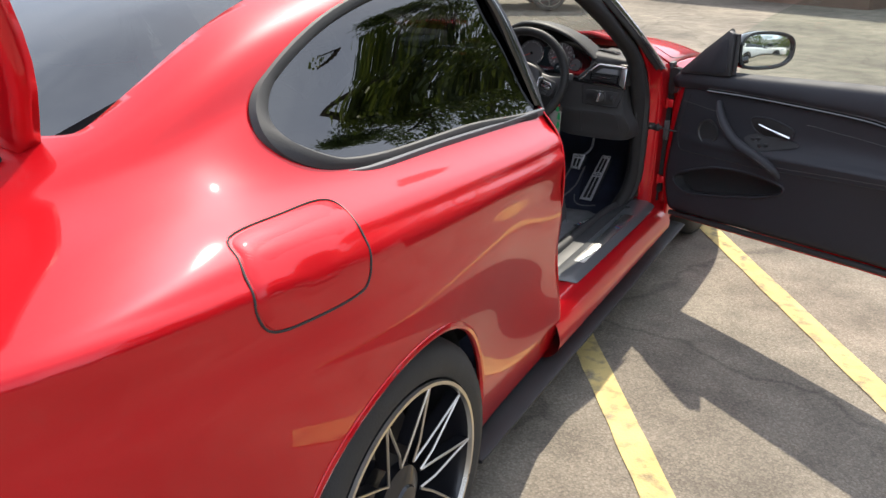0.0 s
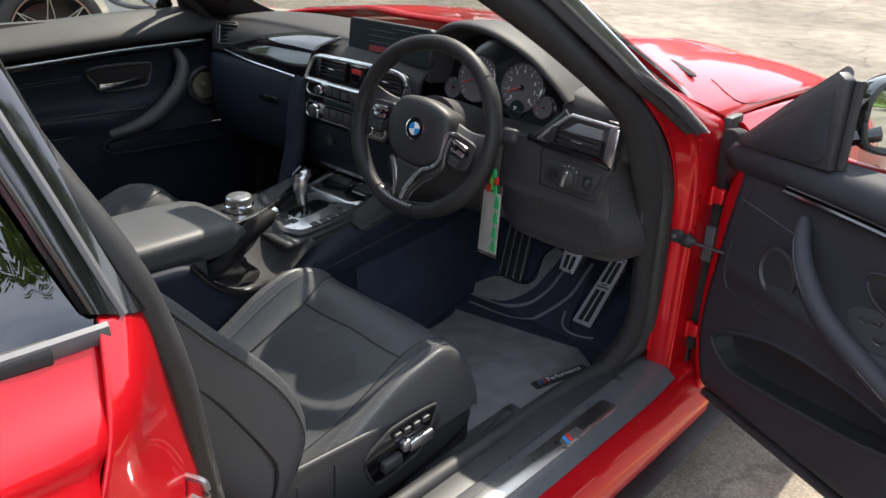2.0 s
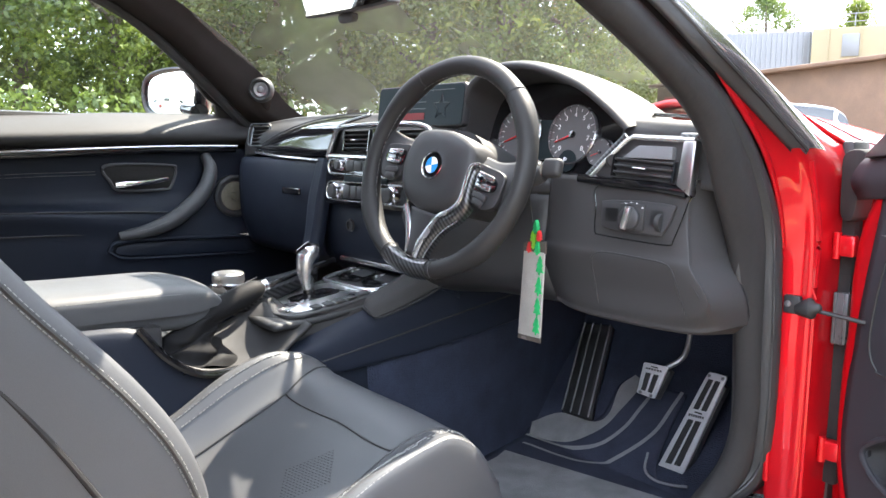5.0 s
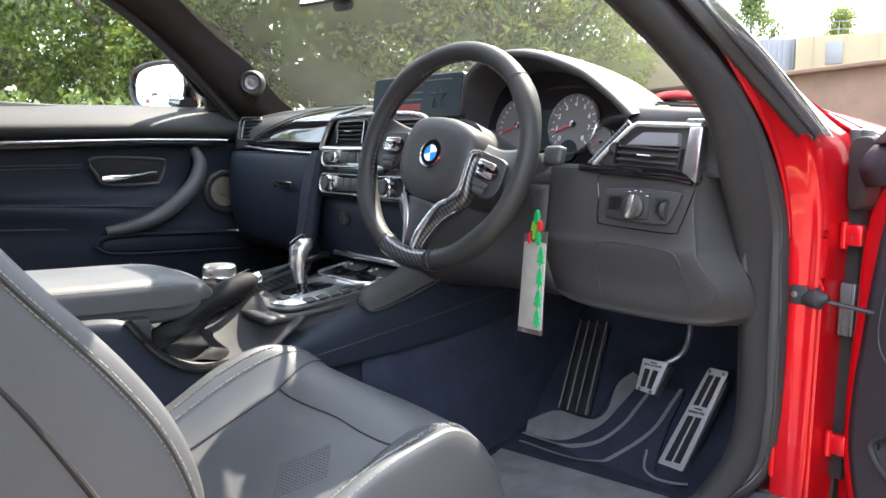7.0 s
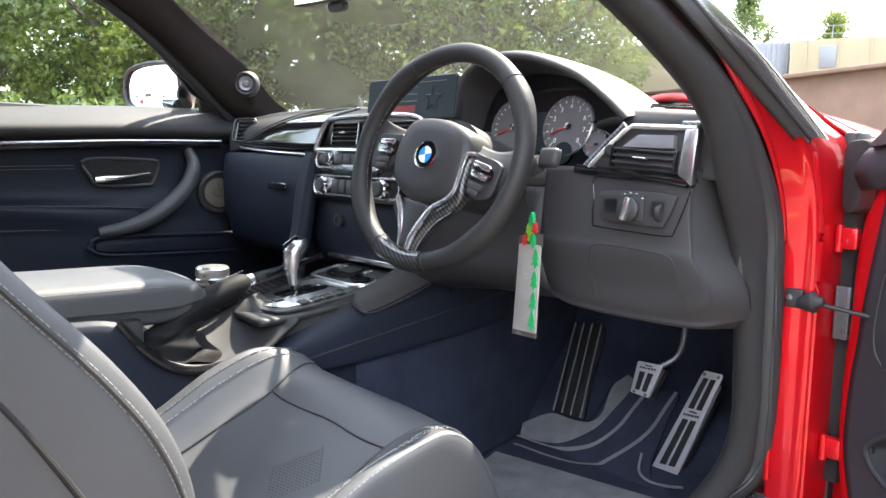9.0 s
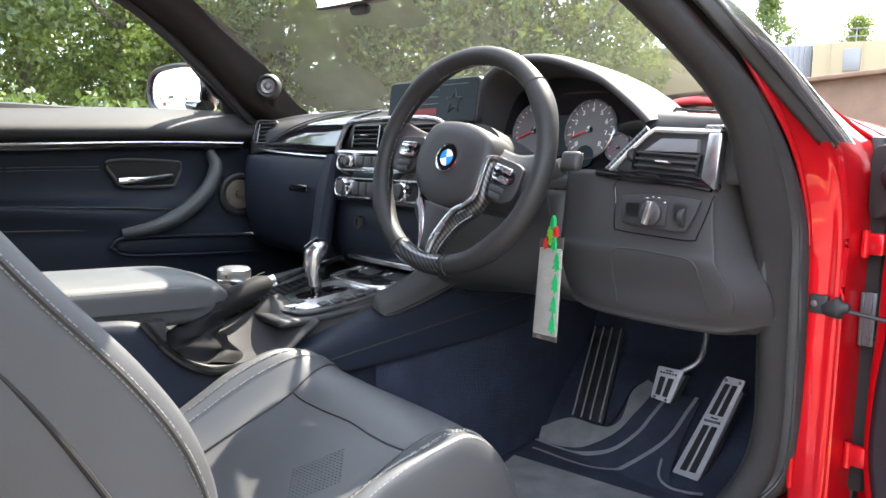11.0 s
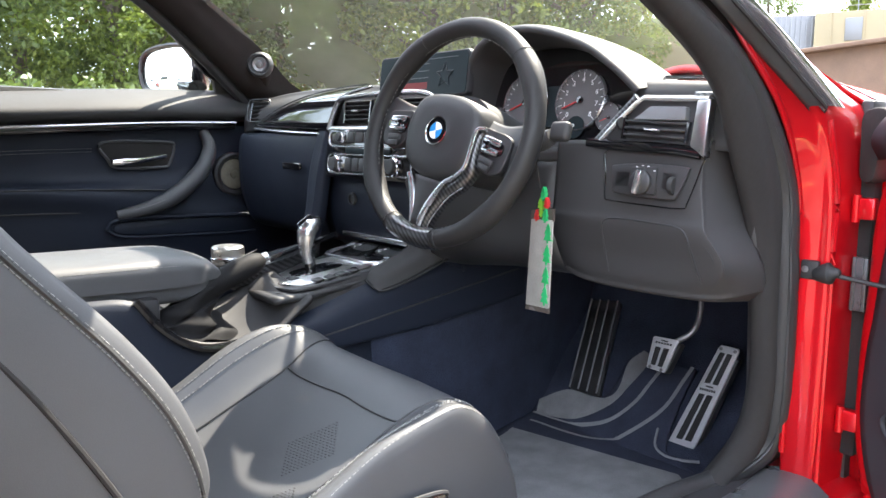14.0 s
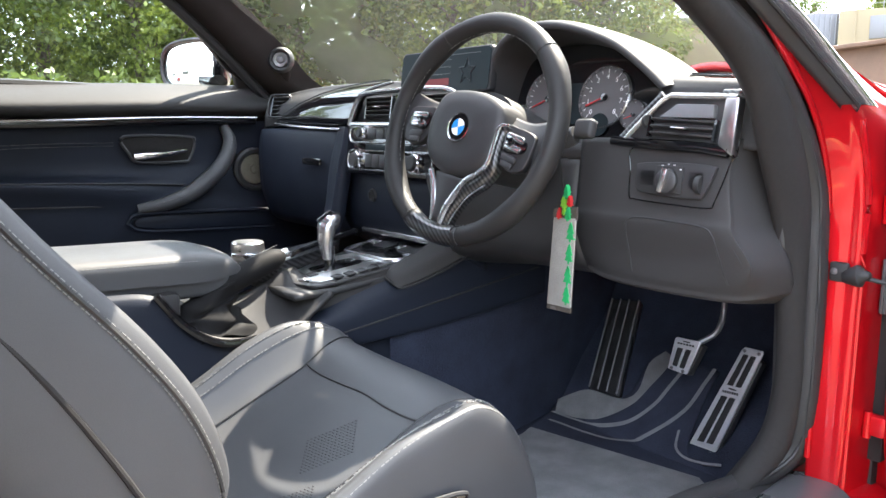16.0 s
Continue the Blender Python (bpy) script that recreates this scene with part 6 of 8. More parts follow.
# ---- front seats ----
def front_seat(cx, name, label):
    st = new(name)
    st.parent = car
    tagged(st, label)
    XO = (-.235, -.207, -.150, -.055, .055, .150, .205, .233, .240)
    ZR = ((-1.56, (.33, .42, .395, .385, .385, .395, .40, .38, .32)), (-1.40, (.34, .488, .432, .416, .416, .430, .466, .455, .34)), (-1.30, (.37, .543, .474, .457, .457, .468, .513, .504, .37)), (-1.225, (.38, .566, .507, .494, .494, .505, .533, .523, .38)),
          (-1.17, (.38, .556, .533, .522, .522, .527, .541, .526, .38)), (-1.12, (.38, .525, .528, .525, .525, .522, .515, .49, .38)), (-1.085, (.38, .46, .48, .487, .487, .475, .455, .43, .38)), (-1.08, (.36, .39, .40, .405, .405, .40, .39, .38, .36)))
    cush = surf([[(cx + x, y, z) for x, z in zip(XO, zz)] for y, zz in ZR], 50, 60)
    part("cushion", cush, LEATHER, st, "black leather cushion with side bolsters", angle=70)
    sheet = fitter([p for p in cush[0] if p.z > .40], 2, (0, 1), 14)
    zc = lambda x, y: sheet(cx + x, y)
    for path in ([(-.150, -1.50), (-.150, -1.35), (-.148, -1.22), (-.165, -1.14), (-.18, -1.10)], [(.150, -1.50), (.150, -1.35), (.150, -1.22), (.175, -1.14), (.19, -1.10)], [(-.148, -1.215), (-.07, -1.21), (0, -1.205), (.07, -1.21), (.150, -1.215)]):
        pts = [Vector((p.x + cx, p.y, zc(p.x, p.y) + .0005)) for p in cr([(x, y, 0) for x, y in path], 30)]
        part("seam", tube(pts, .0016, 6), RUBBER, st)
    for off in (0.0, .010):
        lst = [Vector((cx - .193 + off, y, zc(-.193 + off, y) + .0022)) for y in [-1.50 + .012 * i for i in range(33)]]
        part("stitching", dashes(cr(lst[::4], 40), .0066, .0046, .0010), STITCH, st)
        for o2 in (.0, .028):
            rst = [Vector((cx + .199 + off * .8 + o2, y, zc(.199 + off * .8 + o2, y) + .0022)) for y in [-1.50 + .012 * i for i in range(34)]]
            part("stitching", dashes(cr(rst[::3], 40), .0066, .0046, .0009), STITCH, st)
    for ox, oy in ((.052, -1.290), (.110, -1.390)):
        dots = []
        for i in range(12):
            for j in range(14):
                x, y = ox + .0048 * (i - 5.5) + .0030 * (j - 6.5), oy - .0036 * (i - 5.5) + .0042 * (j - 6.5)
                dots.append(box((cx + x, y, zc(x, y) + .0004), (.0030, .0014, .0008), 0))
        part("perforation", join(*dots), RUBBER, st, "perforated patch")
    # side valance with the adjuster switches
    val = surf([[(cx + .236, -1.58, .48), (cx + .248, -1.58, .42), (cx + .245, -1.58, .30)], [(cx + .236, -1.30, .46), (cx + .244, -1.30, .40), (cx + .240, -1.30, .30)], [(cx + .222, -1.10, .45), (cx + .228, -1.10, .40), (cx + .225, -1.10, .32)], [(cx + .17, -1.04, .43), (cx + .175, -1.035, .40), (cx + .175, -1.035, .34)]], 24, 14)
    part("side_valance", val, PLASTIC, st, "black plastic seat side cover", solid=0.01)
    SWL = smooth2([(y, z - .014) for y, z in ((-1.392, .432), (-1.350, .458), (-1.318, .468), (-1.225, .466), (-1.214, .450), (-1.244, .393), (-1.265, .376), (-1.355, .364), (-1.378, .380))], 40)
    side_m = Matrix(((0, 0, 1, cx + .243), (1, 0, 0, 0), (0, 1, 0, 0), (0, 0, 0, 1)))
    part("switch_pocket", prism(SWL, .004, .001, m=side_m), GLOSS, st, "gloss black seat switch panel")
    part("pocket_rim", tube([Vector((cx + .247, y, z)) for y, z in SWL], .003, 6, True), PLASTIC, st)
    for y, z, l, c in ((-1.262, .398, .062, SILVER), (-1.335, .386, .046, PLASTIC), (-1.300, .406, .020, SILVER)):
        part("seat_switch", box((cx + .254, y, z), (.016, l, .024), .005, 3), c, st, "silver seat switch" if c is SILVER else "")
    for k in range(4):
        part("memory_button", box((cx + .251, -1.318 + .024 * k, .436), (.010, .018, .012), .003), PLASTIC, st)
    for y0 in (-1.457, -1.535):
        part("valance_joint", tube([(cx + .246, y0, .45), (cx + .250, y0 - .004, .40), (cx + .248, y0 - .012, .35)], .0016, 5), RUBBER, st)
    part("seat_base", box((cx, -1.28, .31), (.42, .44, .12), .02), PLASTIC, st)
    part("seat_rail", box((cx + .21, -1.16, .245), (.035, .52, .04), .005), STEEL, st, "steel seat rail")
    part("seat_rail", box((cx - .21, -1.16, .245), (.035, .52, .04), .005), STEEL, st, "steel seat rail")
    part("height_strap", tube([(cx + .265, -1.10, .30), (cx + .265, -1.0, .325)], .014, 6, False, .5), RUBBER, st)
    # backrest: a wide shell with deep wings
    dy, dz = -.56, .828
    def B(x, h, d):
        return (cx + x, -1.585 + dy * h + dz * d, .50 + dz * h - dy * d)
    rowsb = []
    for h, wd, wing in ((-.105, .215, -.045), (-.070, .240, .015), (-.036, .250, .064), (.0, .254, .100), (.075, .258, .122), (.16, .262, .124), (.27, .265, .112), (.40, .262, .098), (.52, .225, .05), (.60, .17, .03), (.64, .10, .02)):
        mid, flat = min(.02, wing - .015), min(.01, wing - .02)
        rowsb.append([B(-wd, h, -.06), B(-wd, h, (wing - .06) * .5 + .012), B(-wd * .90, h, wing), B(-wd * .62, h, mid), B(-wd * .25, h, flat), B(wd * .25, h, flat), B(wd * .62, h, mid), B(wd * .90, h, wing), B(wd, h, (wing - .06) * .5 + .012), B(wd, h, -.06), B(wd * .6, h, -.10), B(0, h, -.11), B(-wd * .6, h, -.10)])
    bk = surf(rowsb, 60, 90, True)
    part("backrest", bk, LEATHER, st, "black leather backrest with deep side wings", angle=70)
    def crest(j):
        k = int(j)
        return [bk[0][i * 90 + k].lerp(bk[0][i * 90 + k + 1], j - k) for i in range(4, 54)]
    nrm = Vector((.0012, .0012, .0012))
    part("piping", tube([p + nrm * .3 for p in crest(51.2)], .0024, 6), RUBBER, st, "dark seam piping")
    for j in (50.93, 51.47):
        row = crest(j)
        side_row = crest(j + 1)
        out = [(row[min(i + 1, 49)] - row[max(i - 1, 0)]).cross(side_row[i] - row[i]).normalized() for i in range(50)]
        out = [q if q.x + q.y > 0 else -q for q in out]
        part("stitching", dashes([p + q * .0008 for p, q in zip(row, out)], .0062, .0044, .0007), STITCH, st)
    # soft shade along the wing's edge, drawn as a thin near-black tube
    part("back_shade_line", tube(cr([B(.262, h, d) for h, d in ((-.035, -.07), (-.018, -.018), (.022, .021), (.075, .032), (.177, .040), (.263, .039), (.40, .034))], 40), .0032, 8), BOOTIN, st, "dark line standing in for the soft shade at the wing's edge")
    hr = surf([[B(.10 * math.cos(a), .66 + dh, -.02 + .045 * math.sin(a)) for a in [2 * math.pi * k / 10 for k in range(10)]] for dh in (0, .05, .12, .17)] + [[B(.04 * math.cos(a), .845, -.02 + .02 * math.sin(a)) for a in [2 * math.pi * k / 10 for k in range(10)]]], 20, 30, True)
    part("headrest", hr, LEATHER, st, "black leather headrest", angle=70)
    return st


front_seat(.372, "driver_seat", "black leather sports seat with grey stitching")
front_seat(-.372, "passenger_seat", "black leather sports seat beside the console")
bk2 = new("seat_buckle")
bk2.parent = car
part("buckle_body", box((.156, -1.479, .478), (.026, .046, .10), .006, 2, Matrix.Rotation(radians(-12), 4, "X")), PLASTIC, bk2)
part("buckle_button", box((.156, -1.485, .531), (.022, .034, .010), .003), REDP, bk2, "red seat belt release")

# ---- pedals and mats ----
def plate_pedal(name, label, o, v, quad, slots, screws):
    """A flat pedal from its four corners (bottom left, bottom right, top right, top left), with rubber strips at (u0, u1, v0, v1)."""
    pd = new(name)
    pd.parent = car
    m = frame_m(o, (1, 0, 0), v)
    q = [Vector((*p, 0)) for p in quad]
    at2 = lambda a, b: q[0].lerp(q[1], a).lerp(q[3].lerp(q[2], a), b)
    ring = [at2(*p) for p in ((.06, 0), (.94, 0), (1, .03), (1, .97), (.94, 1), (.06, 1), (0, .97), (0, .03))]
    part("pedal_plate", prism([p[:2] for p in ring], .006, .0015, m=m), PEDALALU, pd, label)
    for a, b, c, d in slots:
        part("rubber_insert", prism([at2(a, c)[:2], at2(b, c)[:2], at2(b, d)[:2], at2(a, d)[:2]], .0085, .001, m=m), RUBBER, pd, "black rubber grip")
    for a, b in screws:
        part("pedal_screw", lathe([(.0035, .005), (.0035, .0075), (0, .008)], 10, m @ Matrix.Translation(at2(a, b))), STEEL, pd)
    part("pedal_base", prism([at2(*p)[:2] for p in ((.08, .04), (1.05, -.02), (1.12, .9), (.1, .96))], -.020, .004, m=m), PLASTIC, pd)
    return pd, m, at2


pd, pm, at2 = plate_pedal("accelerator_pedal", "brushed aluminium accelerator pedal", (.50, -.442, .352), (0, .22, 1), [(-.068, -.120), (-.006, -.114), (.058, .118), (.016, .118)],
                          ((.22, .46, .13, .56), (.56, .80, .13, .56), (.20, .44, .66, .94), (.56, .80, .66, .94)), ((.12, .05), (.88, .05), (.15, .97), (.85, .97)))
part("pedal_marks", join(*[tf(box((*at2(.18 + .1 * k, .60)[:2], .0066), (.0034, .005, .0006), 0), pm) for k in range(7)], tf(box((*at2(.5, .632)[:2], .0066), (.016, .003, .0006), 0), pm)), RUBBER, pd)
BP = Vector((.417, -.470, .437))
pd2, pm2, at3 = plate_pedal("brake_pedal", "brushed aluminium brake pedal", BP, (0, .25, 1), [(-.028, -.035), (.016, -.037), (.034, .034), (-.024, .032)], ((.22, .44, .14, .70), (.58, .80, .14, .70)), ((.2, .06), (.8, .06)))
part("pedal_marks", join(*[tf(box((*at3(.2 + .12 * k, .83)[:2], .0066), (.0042, .004, .0006), 0), pm2) for k in range(6)], tf(box((*at3(.5, .91)[:2], .0066), (.016, .0025, .0006), 0), pm2)), RUBBER, pd2)
part("pedal_arm", tube(cr([BP + Vector((.012, .02, .02)), BP + Vector((.045, .05, .06)), BP + Vector((.055, .05, .18))], 10), .006, 8), STEEL, pd2, "thin steel pedal arm")
FR = [Vector(p) for p in ((.160, -.455, .295), (.245, -.455, .300), (.150, -.262, .470), (.062, -.262, .460))]
part("foot_rest", surf([[FR[0], FR[1]], [FR[3], FR[2]]], 8, 6), PLASTIC, car, "black ribbed foot rest", solid=0.014)
for a in (.05, .35, .65, .97):
    part("foot_rest_rib", tube([FR[0].lerp(FR[1], a) + Vector((0, -.004, .003)), FR[3].lerp(FR[2], a) + Vector((0, -.004, .003))], .0022, 6), RIB, car, "grey rubber rib")

mat_t = thing("floor_mat", "grey-black textile floor mat in the driver's footwell", "floor mat", (.40, -.75, .222))


def local(g, o):
    return tf(g, Matrix.Translation(-Vector(o)))


MAT_O = (.40, -.75, .222)
MATZ = lambda x, y: .226 + max(0, y + .52) * .8
def ribbon(a, b, lift, n=40, k=8):
    """A strip of the mat between two lines (x, y), laid onto the floor."""
    pa, pb = cr([(*p, 0) for p in a], n), cr([(*p, 0) for p in b], n)
    v = [Vector((p.x, p.y, MATZ(p.x, p.y) + lift)) for i in range(n) for p in [pa[i].lerp(pb[i], j / (k - 1)) for j in range(k)]]
    return v, [[i * k + j, i * k + j + 1, (i + 1) * k + j + 1, (i + 1) * k + j] for i in range(n - 1) for j in range(k - 1)]


part("mat_base", local(ribbon([(.16, -1.08), (.155, -.80), (.115, -.60), (.105, -.50), (.16, -.46), (.255, -.44), (.255, -.36), (.27, -.335)], [(.66, -1.08), (.66, -.80), (.655, -.64), (.62, -.56), (.56, -.52), (.46, -.50), (.43, -.42), (.42, -.34)], .003, 60, 24), MAT_O), DARKMAT, mat_t, "near-black mat pile", solid=0.006, offset=1)
part("mat_textile", local(ribbon([(.17, -1.075), (.175, -.85), (.17, -.70), (.15, -.632)], [(.65, -1.075), (.65, -.85), (.62, -.64), (.521, -.556)], .013, 40, 24), MAT_O), MATTEX, mat_t, "worn grey textile field")
part("mat_patch", local(ribbon([(.104, -.497), (.158, -.460), (.231, -.457), (.266, -.450), (.278, -.425), (.262, -.37), (.280, -.337)], [(.125, -.530), (.18, -.52), (.237, -.504), (.286, -.459), (.300, -.413), (.308, -.38), (.311, -.345)], .016, 40, 8), MAT_O), MATTEX, mat_t, "grey textile patch")
for pts in ([(.15, -.575), (.177, -.572), (.25, -.567), (.311, -.550), (.366, -.496), (.404, -.438), (.410, -.377), (.412, -.346)], [(.12, -.533), (.18, -.53), (.248, -.517), (.304, -.491), (.334, -.446), (.342, -.402), (.350, -.350)]):
    c0 = cr([(*p, 0) for p in pts], 40)
    nrm = [(c0[min(i + 1, 39)] - c0[max(i - 1, 0)]).normalized().cross(Vector((0, 0, 1))) * .0045 for i in range(40)]
    part("mat_band", local(ribbon([(p - q)[:2] for p, q in zip(c0, nrm)], [(p + q)[:2] for p, q in zip(c0, nrm)], .017, 60, 3), MAT_O), RIB, mat_t, "lighter grey band")
LBX, LBY = .565, -.70
part("mat_label", local(prism(rrect(.17, .028, .004), .002, 0, m=frame_m((LBX, LBY, .2395), (.25, 1, 0), (-1, .25, 0))), MAT_O), PLASTIC, mat_t, "black woven label")
ml = frame_m((LBX, LBY + .015, .2418), (.25, 1, 0), (-1, .25, 0))
part("mat_writing", local(text_geo("Performance", .021, ml, .0004), MAT_O), WHITE, mat_t)
for k, c in enumerate((STEEL, BLUE, REDP)):
    part("mat_badge", local(prism([(-.085 + .008 * k, -.008), (-.079 + .008 * k, -.008), (-.073 + .008 * k, .008), (-.079 + .008 * k, .008)], .0008, 0, m=ml), MAT_O), c, mat_t)
heel = cr([(.415, -.47, 0), (.43, -.50, 0), (.461, -.511, 0), (.50, -.508, 0), (.531, -.501, 0)], 20)
part("heel_edge", tube([Vector((p.x, p.y, MATZ(p.x, p.y) + .010)) for p in heel], .003, 6), RIB, car, "raised heel pad edge")

# ---- passenger door, closed ----
pdr = new("passenger_door")
pdr.parent = car
tagged(pdr, "closed passenger door with black leather lining")
X = -.74
def PD(y, z, x=0.0):
    return (X + x, y, z)
pc = surf([[PD(y, .25, -.01) for y in (-1.80, -1.45, -1.1, -.80, -.60)], [PD(y, .45, .01) for y in (-1.80, -1.45, -1.1, -.80, -.60)], [PD(y, z, .03) for y, z in ((-1.80, .63), (-1.45, .625), (-1.1, .615), (-.80, .60), (-.60, .60))],
           [PD(y, z, .035) for y, z in ((-1.80, .70), (-1.45, .695), (-1.2, .675), (-.80, .64), (-.60, .64))], [PD(y, z, x) for y, z, x in ((-1.80, .745, .052), (-1.45, .74, .052), (-1.2, .72, .045), (-.95, .70, .02), (-.60, .68, .02))],
           [PD(y, z, x) for y, z, x in ((-1.80, .758, .045), (-1.45, .755, .045), (-1.2, .745, .035), (-.95, .74, .012), (-.60, .72, .01))], [PD(y, z, .0) for y, z in ((-1.80, .785), (-1.45, .78), (-1.2, .785), (-.80, .80), (-.60, .80))], [PD(y, z, .0) for y, z in ((-1.80, .89), (-1.45, .89), (-1.1, .903), (-.80, .905), (-.60, .905))]], 44, 40)
part("lining", pc, DOORSKIN, pdr, "black leather door lining", solid=0.015, angle=50)
YS = (-1.80, -1.45, -1.1, -.85, -.66)
pp = surf([[PD(y, z + dz, x) for y, z in zip(YS, (.900, .902, .914, .917, .917))] for dz, x in ((0, .004), (.014, .028), (.032, .030), (.052, .010), (.072, -.022), (.086, -.052), (.078, -.066))], 28, 40)
part("upper_pad", pp, SOFT, pdr, "soft black upper door pad", angle=60)
st1 = cr([PD(-1.80, .888, .012), PD(-1.45, .894, .012), PD(-1.1, .907, .012), PD(-.86, .910, .012)], 24)
part("trim_strip", tube([p + Vector((.010, 0, -.005)) for p in st1], .0105, 8, False, .8, (1, 0, 0)), GLOSS, pdr, "gloss black trim strip")
part("trim_edge", tube([p + Vector((.022, 0, .003)) for p in st1], .0038, 8), SILVER, pdr, "thin bright edge")
part("door_core", box((-.775, -1.2, .905), (.02, 1.28, .10), .004), BOOTIN, pdr, "dark inner door frame")
hbm = Matrix(((0, 0, 1, X), (1, 0, 0, 0), (0, 1, 0, 0), (0, 0, 0, 1)))
part("handle_bowl", prism(smooth2([(-1.205, .862), (-1.05, .862), (-1.025, .850), (-1.04, .805), (-1.06, .797), (-1.17, .797), (-1.195, .82)], 36), .006, .002, m=hbm), BOOTIN, pdr, "recessed handle bowl")
part("bowl_rim", tube([(X + .007, y, z) for y, z in smooth2([(-1.205, .862), (-1.05, .862), (-1.025, .850), (-1.04, .805), (-1.06, .797), (-1.17, .797), (-1.195, .82)], 36)], .004, 6, True), LEATHER, pdr)
part("release_handle", tube(cr([PD(-1.185, .812, .012), PD(-1.12, .816, .022), PD(-1.05, .826, .016)], 12), [.009, .010, .010, .009, .008, .008, .007, .007, .007, .007, .006, .005], 8, False, .6, (1, 0, 0)), CHROME, pdr, "chrome release handle")
pull2 = cr([PD(-.945, .888, .012), PD(-.940, .845, .036), PD(-.972, .785, .050), PD(-1.045, .725, .055), PD(-1.115, .695, .052), PD(-1.19, .680, .04)], 30)
part("pull_handle", tube(pull2, [.013 + .009 * math.sin(i / 29 * math.pi) for i in range(30)], 10), LEATHER, pdr, "curved leather pull handle")
part("handle_stitching", dashes([p + Vector((.018, 0, .008)) for p in pull2[3:-3]]), STITCH, pdr)
spk = Matrix(((0, 0, 1, X + .010), (1, 0, 0, -.862), (0, 1, 0, .772), (0, 0, 0, 1)))
sk = new("door_speaker")
sk.parent = car
part("speaker_ring", lathe([(.060, -.01), (.060, .010), (.054, .014), (.046, .012), (.042, .002), (0, .002)], 32, spk), PLASTIC, sk, "black speaker ring")
CONE = mat("speaker_cone", (0.16, 0.145, 0.11), rough=0.6, var=0.2, scale=60, bump=0.2)
part("speaker_cone", lathe([(.041, .006), (.036, .008), (.012, .003), (.010, .007), (0, .009)], 28, spk), CONE, sk, "tan speaker cone")
part("pocket_lip", tube(cr([PD(-1.22, .645, .045), PD(-1.19, .668, .045), PD(-1.05, .668, .045), (X + .045, -.82, .66)], 20), .005, 8), DOORSKIN, pdr)
part("pocket_lip", tube(cr([PD(-1.22, .645, .045), PD(-1.18, .625, .045), PD(-1.05, .618, .045), (X + .045, -.82, .612)], 20), .004, 8), DOORSKIN, pdr)
part("door_pocket", prism(smooth2([(-1.20, .645), (-1.17, .66), (-1.0, .66), (-.80, .655), (-.80, .62), (-1.0, .622), (-1.17, .63)], 30), .010, .002, m=hbm @ Matrix.Translation((0, 0, .030))), DOORSKIN, pdr, "dark door pocket")
for zz, xx in ((.757, .047), (.700, .040)):
    part("lining_seam", tube(cr([PD(-1.80, zz, xx), PD(-1.45, zz - .003, xx), PD(-1.2, zz - .012, xx - .008), PD(-1.06, zz - .02, xx - .02)], 24), .0022, 6), RUBBER, pdr, "dark seam line")
for zz in (.842, .834):
    part("stitching", dashes(cr([PD(-1.78, zz - .02, .003), PD(-1.45, zz, .003), PD(-1.23, zz + .005, .003)], 24)), STITCH, pdr)
pskin = surf([[(-.86, y, .24) for y in (-1.78, -1.4, -1.0, -.58)], [(-.90, y, .55) for y in (-1.82, -1.4, -1.0, -.58)], [(-.905, y, .82) for y in (-1.87, -1.4, -1.0, -.58)], [(-.815, y, .965) for y in (-1.93, -1.4, -1.0, -.58)]], 16, 14)
part("outer_skin", pskin, PAINT, pdr, solid=0.01, offset=1)
part("window_seal", tube([(-.79, -1.93, .985), (-.79, -1.4, .985), (-.79, -.9, .975), (-.785, -.74, .965)], .012, 8), RUBBER, pdr)
pw = part("door_window", ([Vector(p) for p in ((-.79, -1.90, .98), (-.79, -.90, .975), (-.745, -.98, 1.08), (-.69, -1.13, 1.20), (-.64, -1.30, 1.29), (-.64, -1.98, 1.30))], [[0, 1, 2, 3, 4, 5]]), PANE, pdr, "clear passenger window")
pw.visible_shadow = False
part("mirror_sail", prism([(-.905, 1.085), (-.880, .978), (-.735, .978), (-.80, 1.03)], .02, .004, m=hbm @ Matrix.Translation((0, 0, -.052))), PLASTIC, pdr, "black mirror corner cover")
wing_mirror(pdr, (-.925, -.965, 1.064), (.96, .28, 0), (-.28, .96, 0), -1, 1.1)
part("mirror_arm", tube([(-.79, -.93, 1.01), (-.87, -.93, 1.02)], .028, 10, False, .7), GLOSS, pdr, "gloss black mirror arm")
OUT = ((-.757, -.70, .93), (-.752, -.815, .985), (-.735, -.915, 1.055), (-.685, -1.07, 1.175), (-.60, -1.32, 1.305))
INN = ((-.69, -.60, .965), (-.665, -.74, 1.025), (-.64, -.83, 1.10), (-.605, -.97, 1.20), (-.52, -1.22, 1.32))
OUT, INN = [Vector(p).lerp(Vector(q), .05) for p, q in zip(OUT, INN)], [Vector(q).lerp(Vector(p), .12) for p, q in zip(OUT, INN)]
lin2 = surf([[Vector(p) + Vector((-.02, .05, 0)) for p in OUT], OUT, [Vector(p).lerp(Vector(q), .35) + Vector((.022, -.022, 0)) for p, q in zip(OUT, INN)], [Vector(p).lerp(Vector(q), .7) + Vector((.018, -.020, 0)) for p, q in zip(OUT, INN)], INN, [Vector(q) + Vector((0, .05, 0)) for q in INN]], 20, 40, flip=True)
part("pillar_lining", lin2, ALCANTARA, car, "brown-black suede pillar lining", angle=60)
part("pillar_pod", tube([(-.690, -.775, 1.010), (-.676, -.793, 1.055), (-.676, -.813, 1.10)], [.010, .033, .012], 16, False, .8), ALCANTARA, car, "suede tweeter pod")
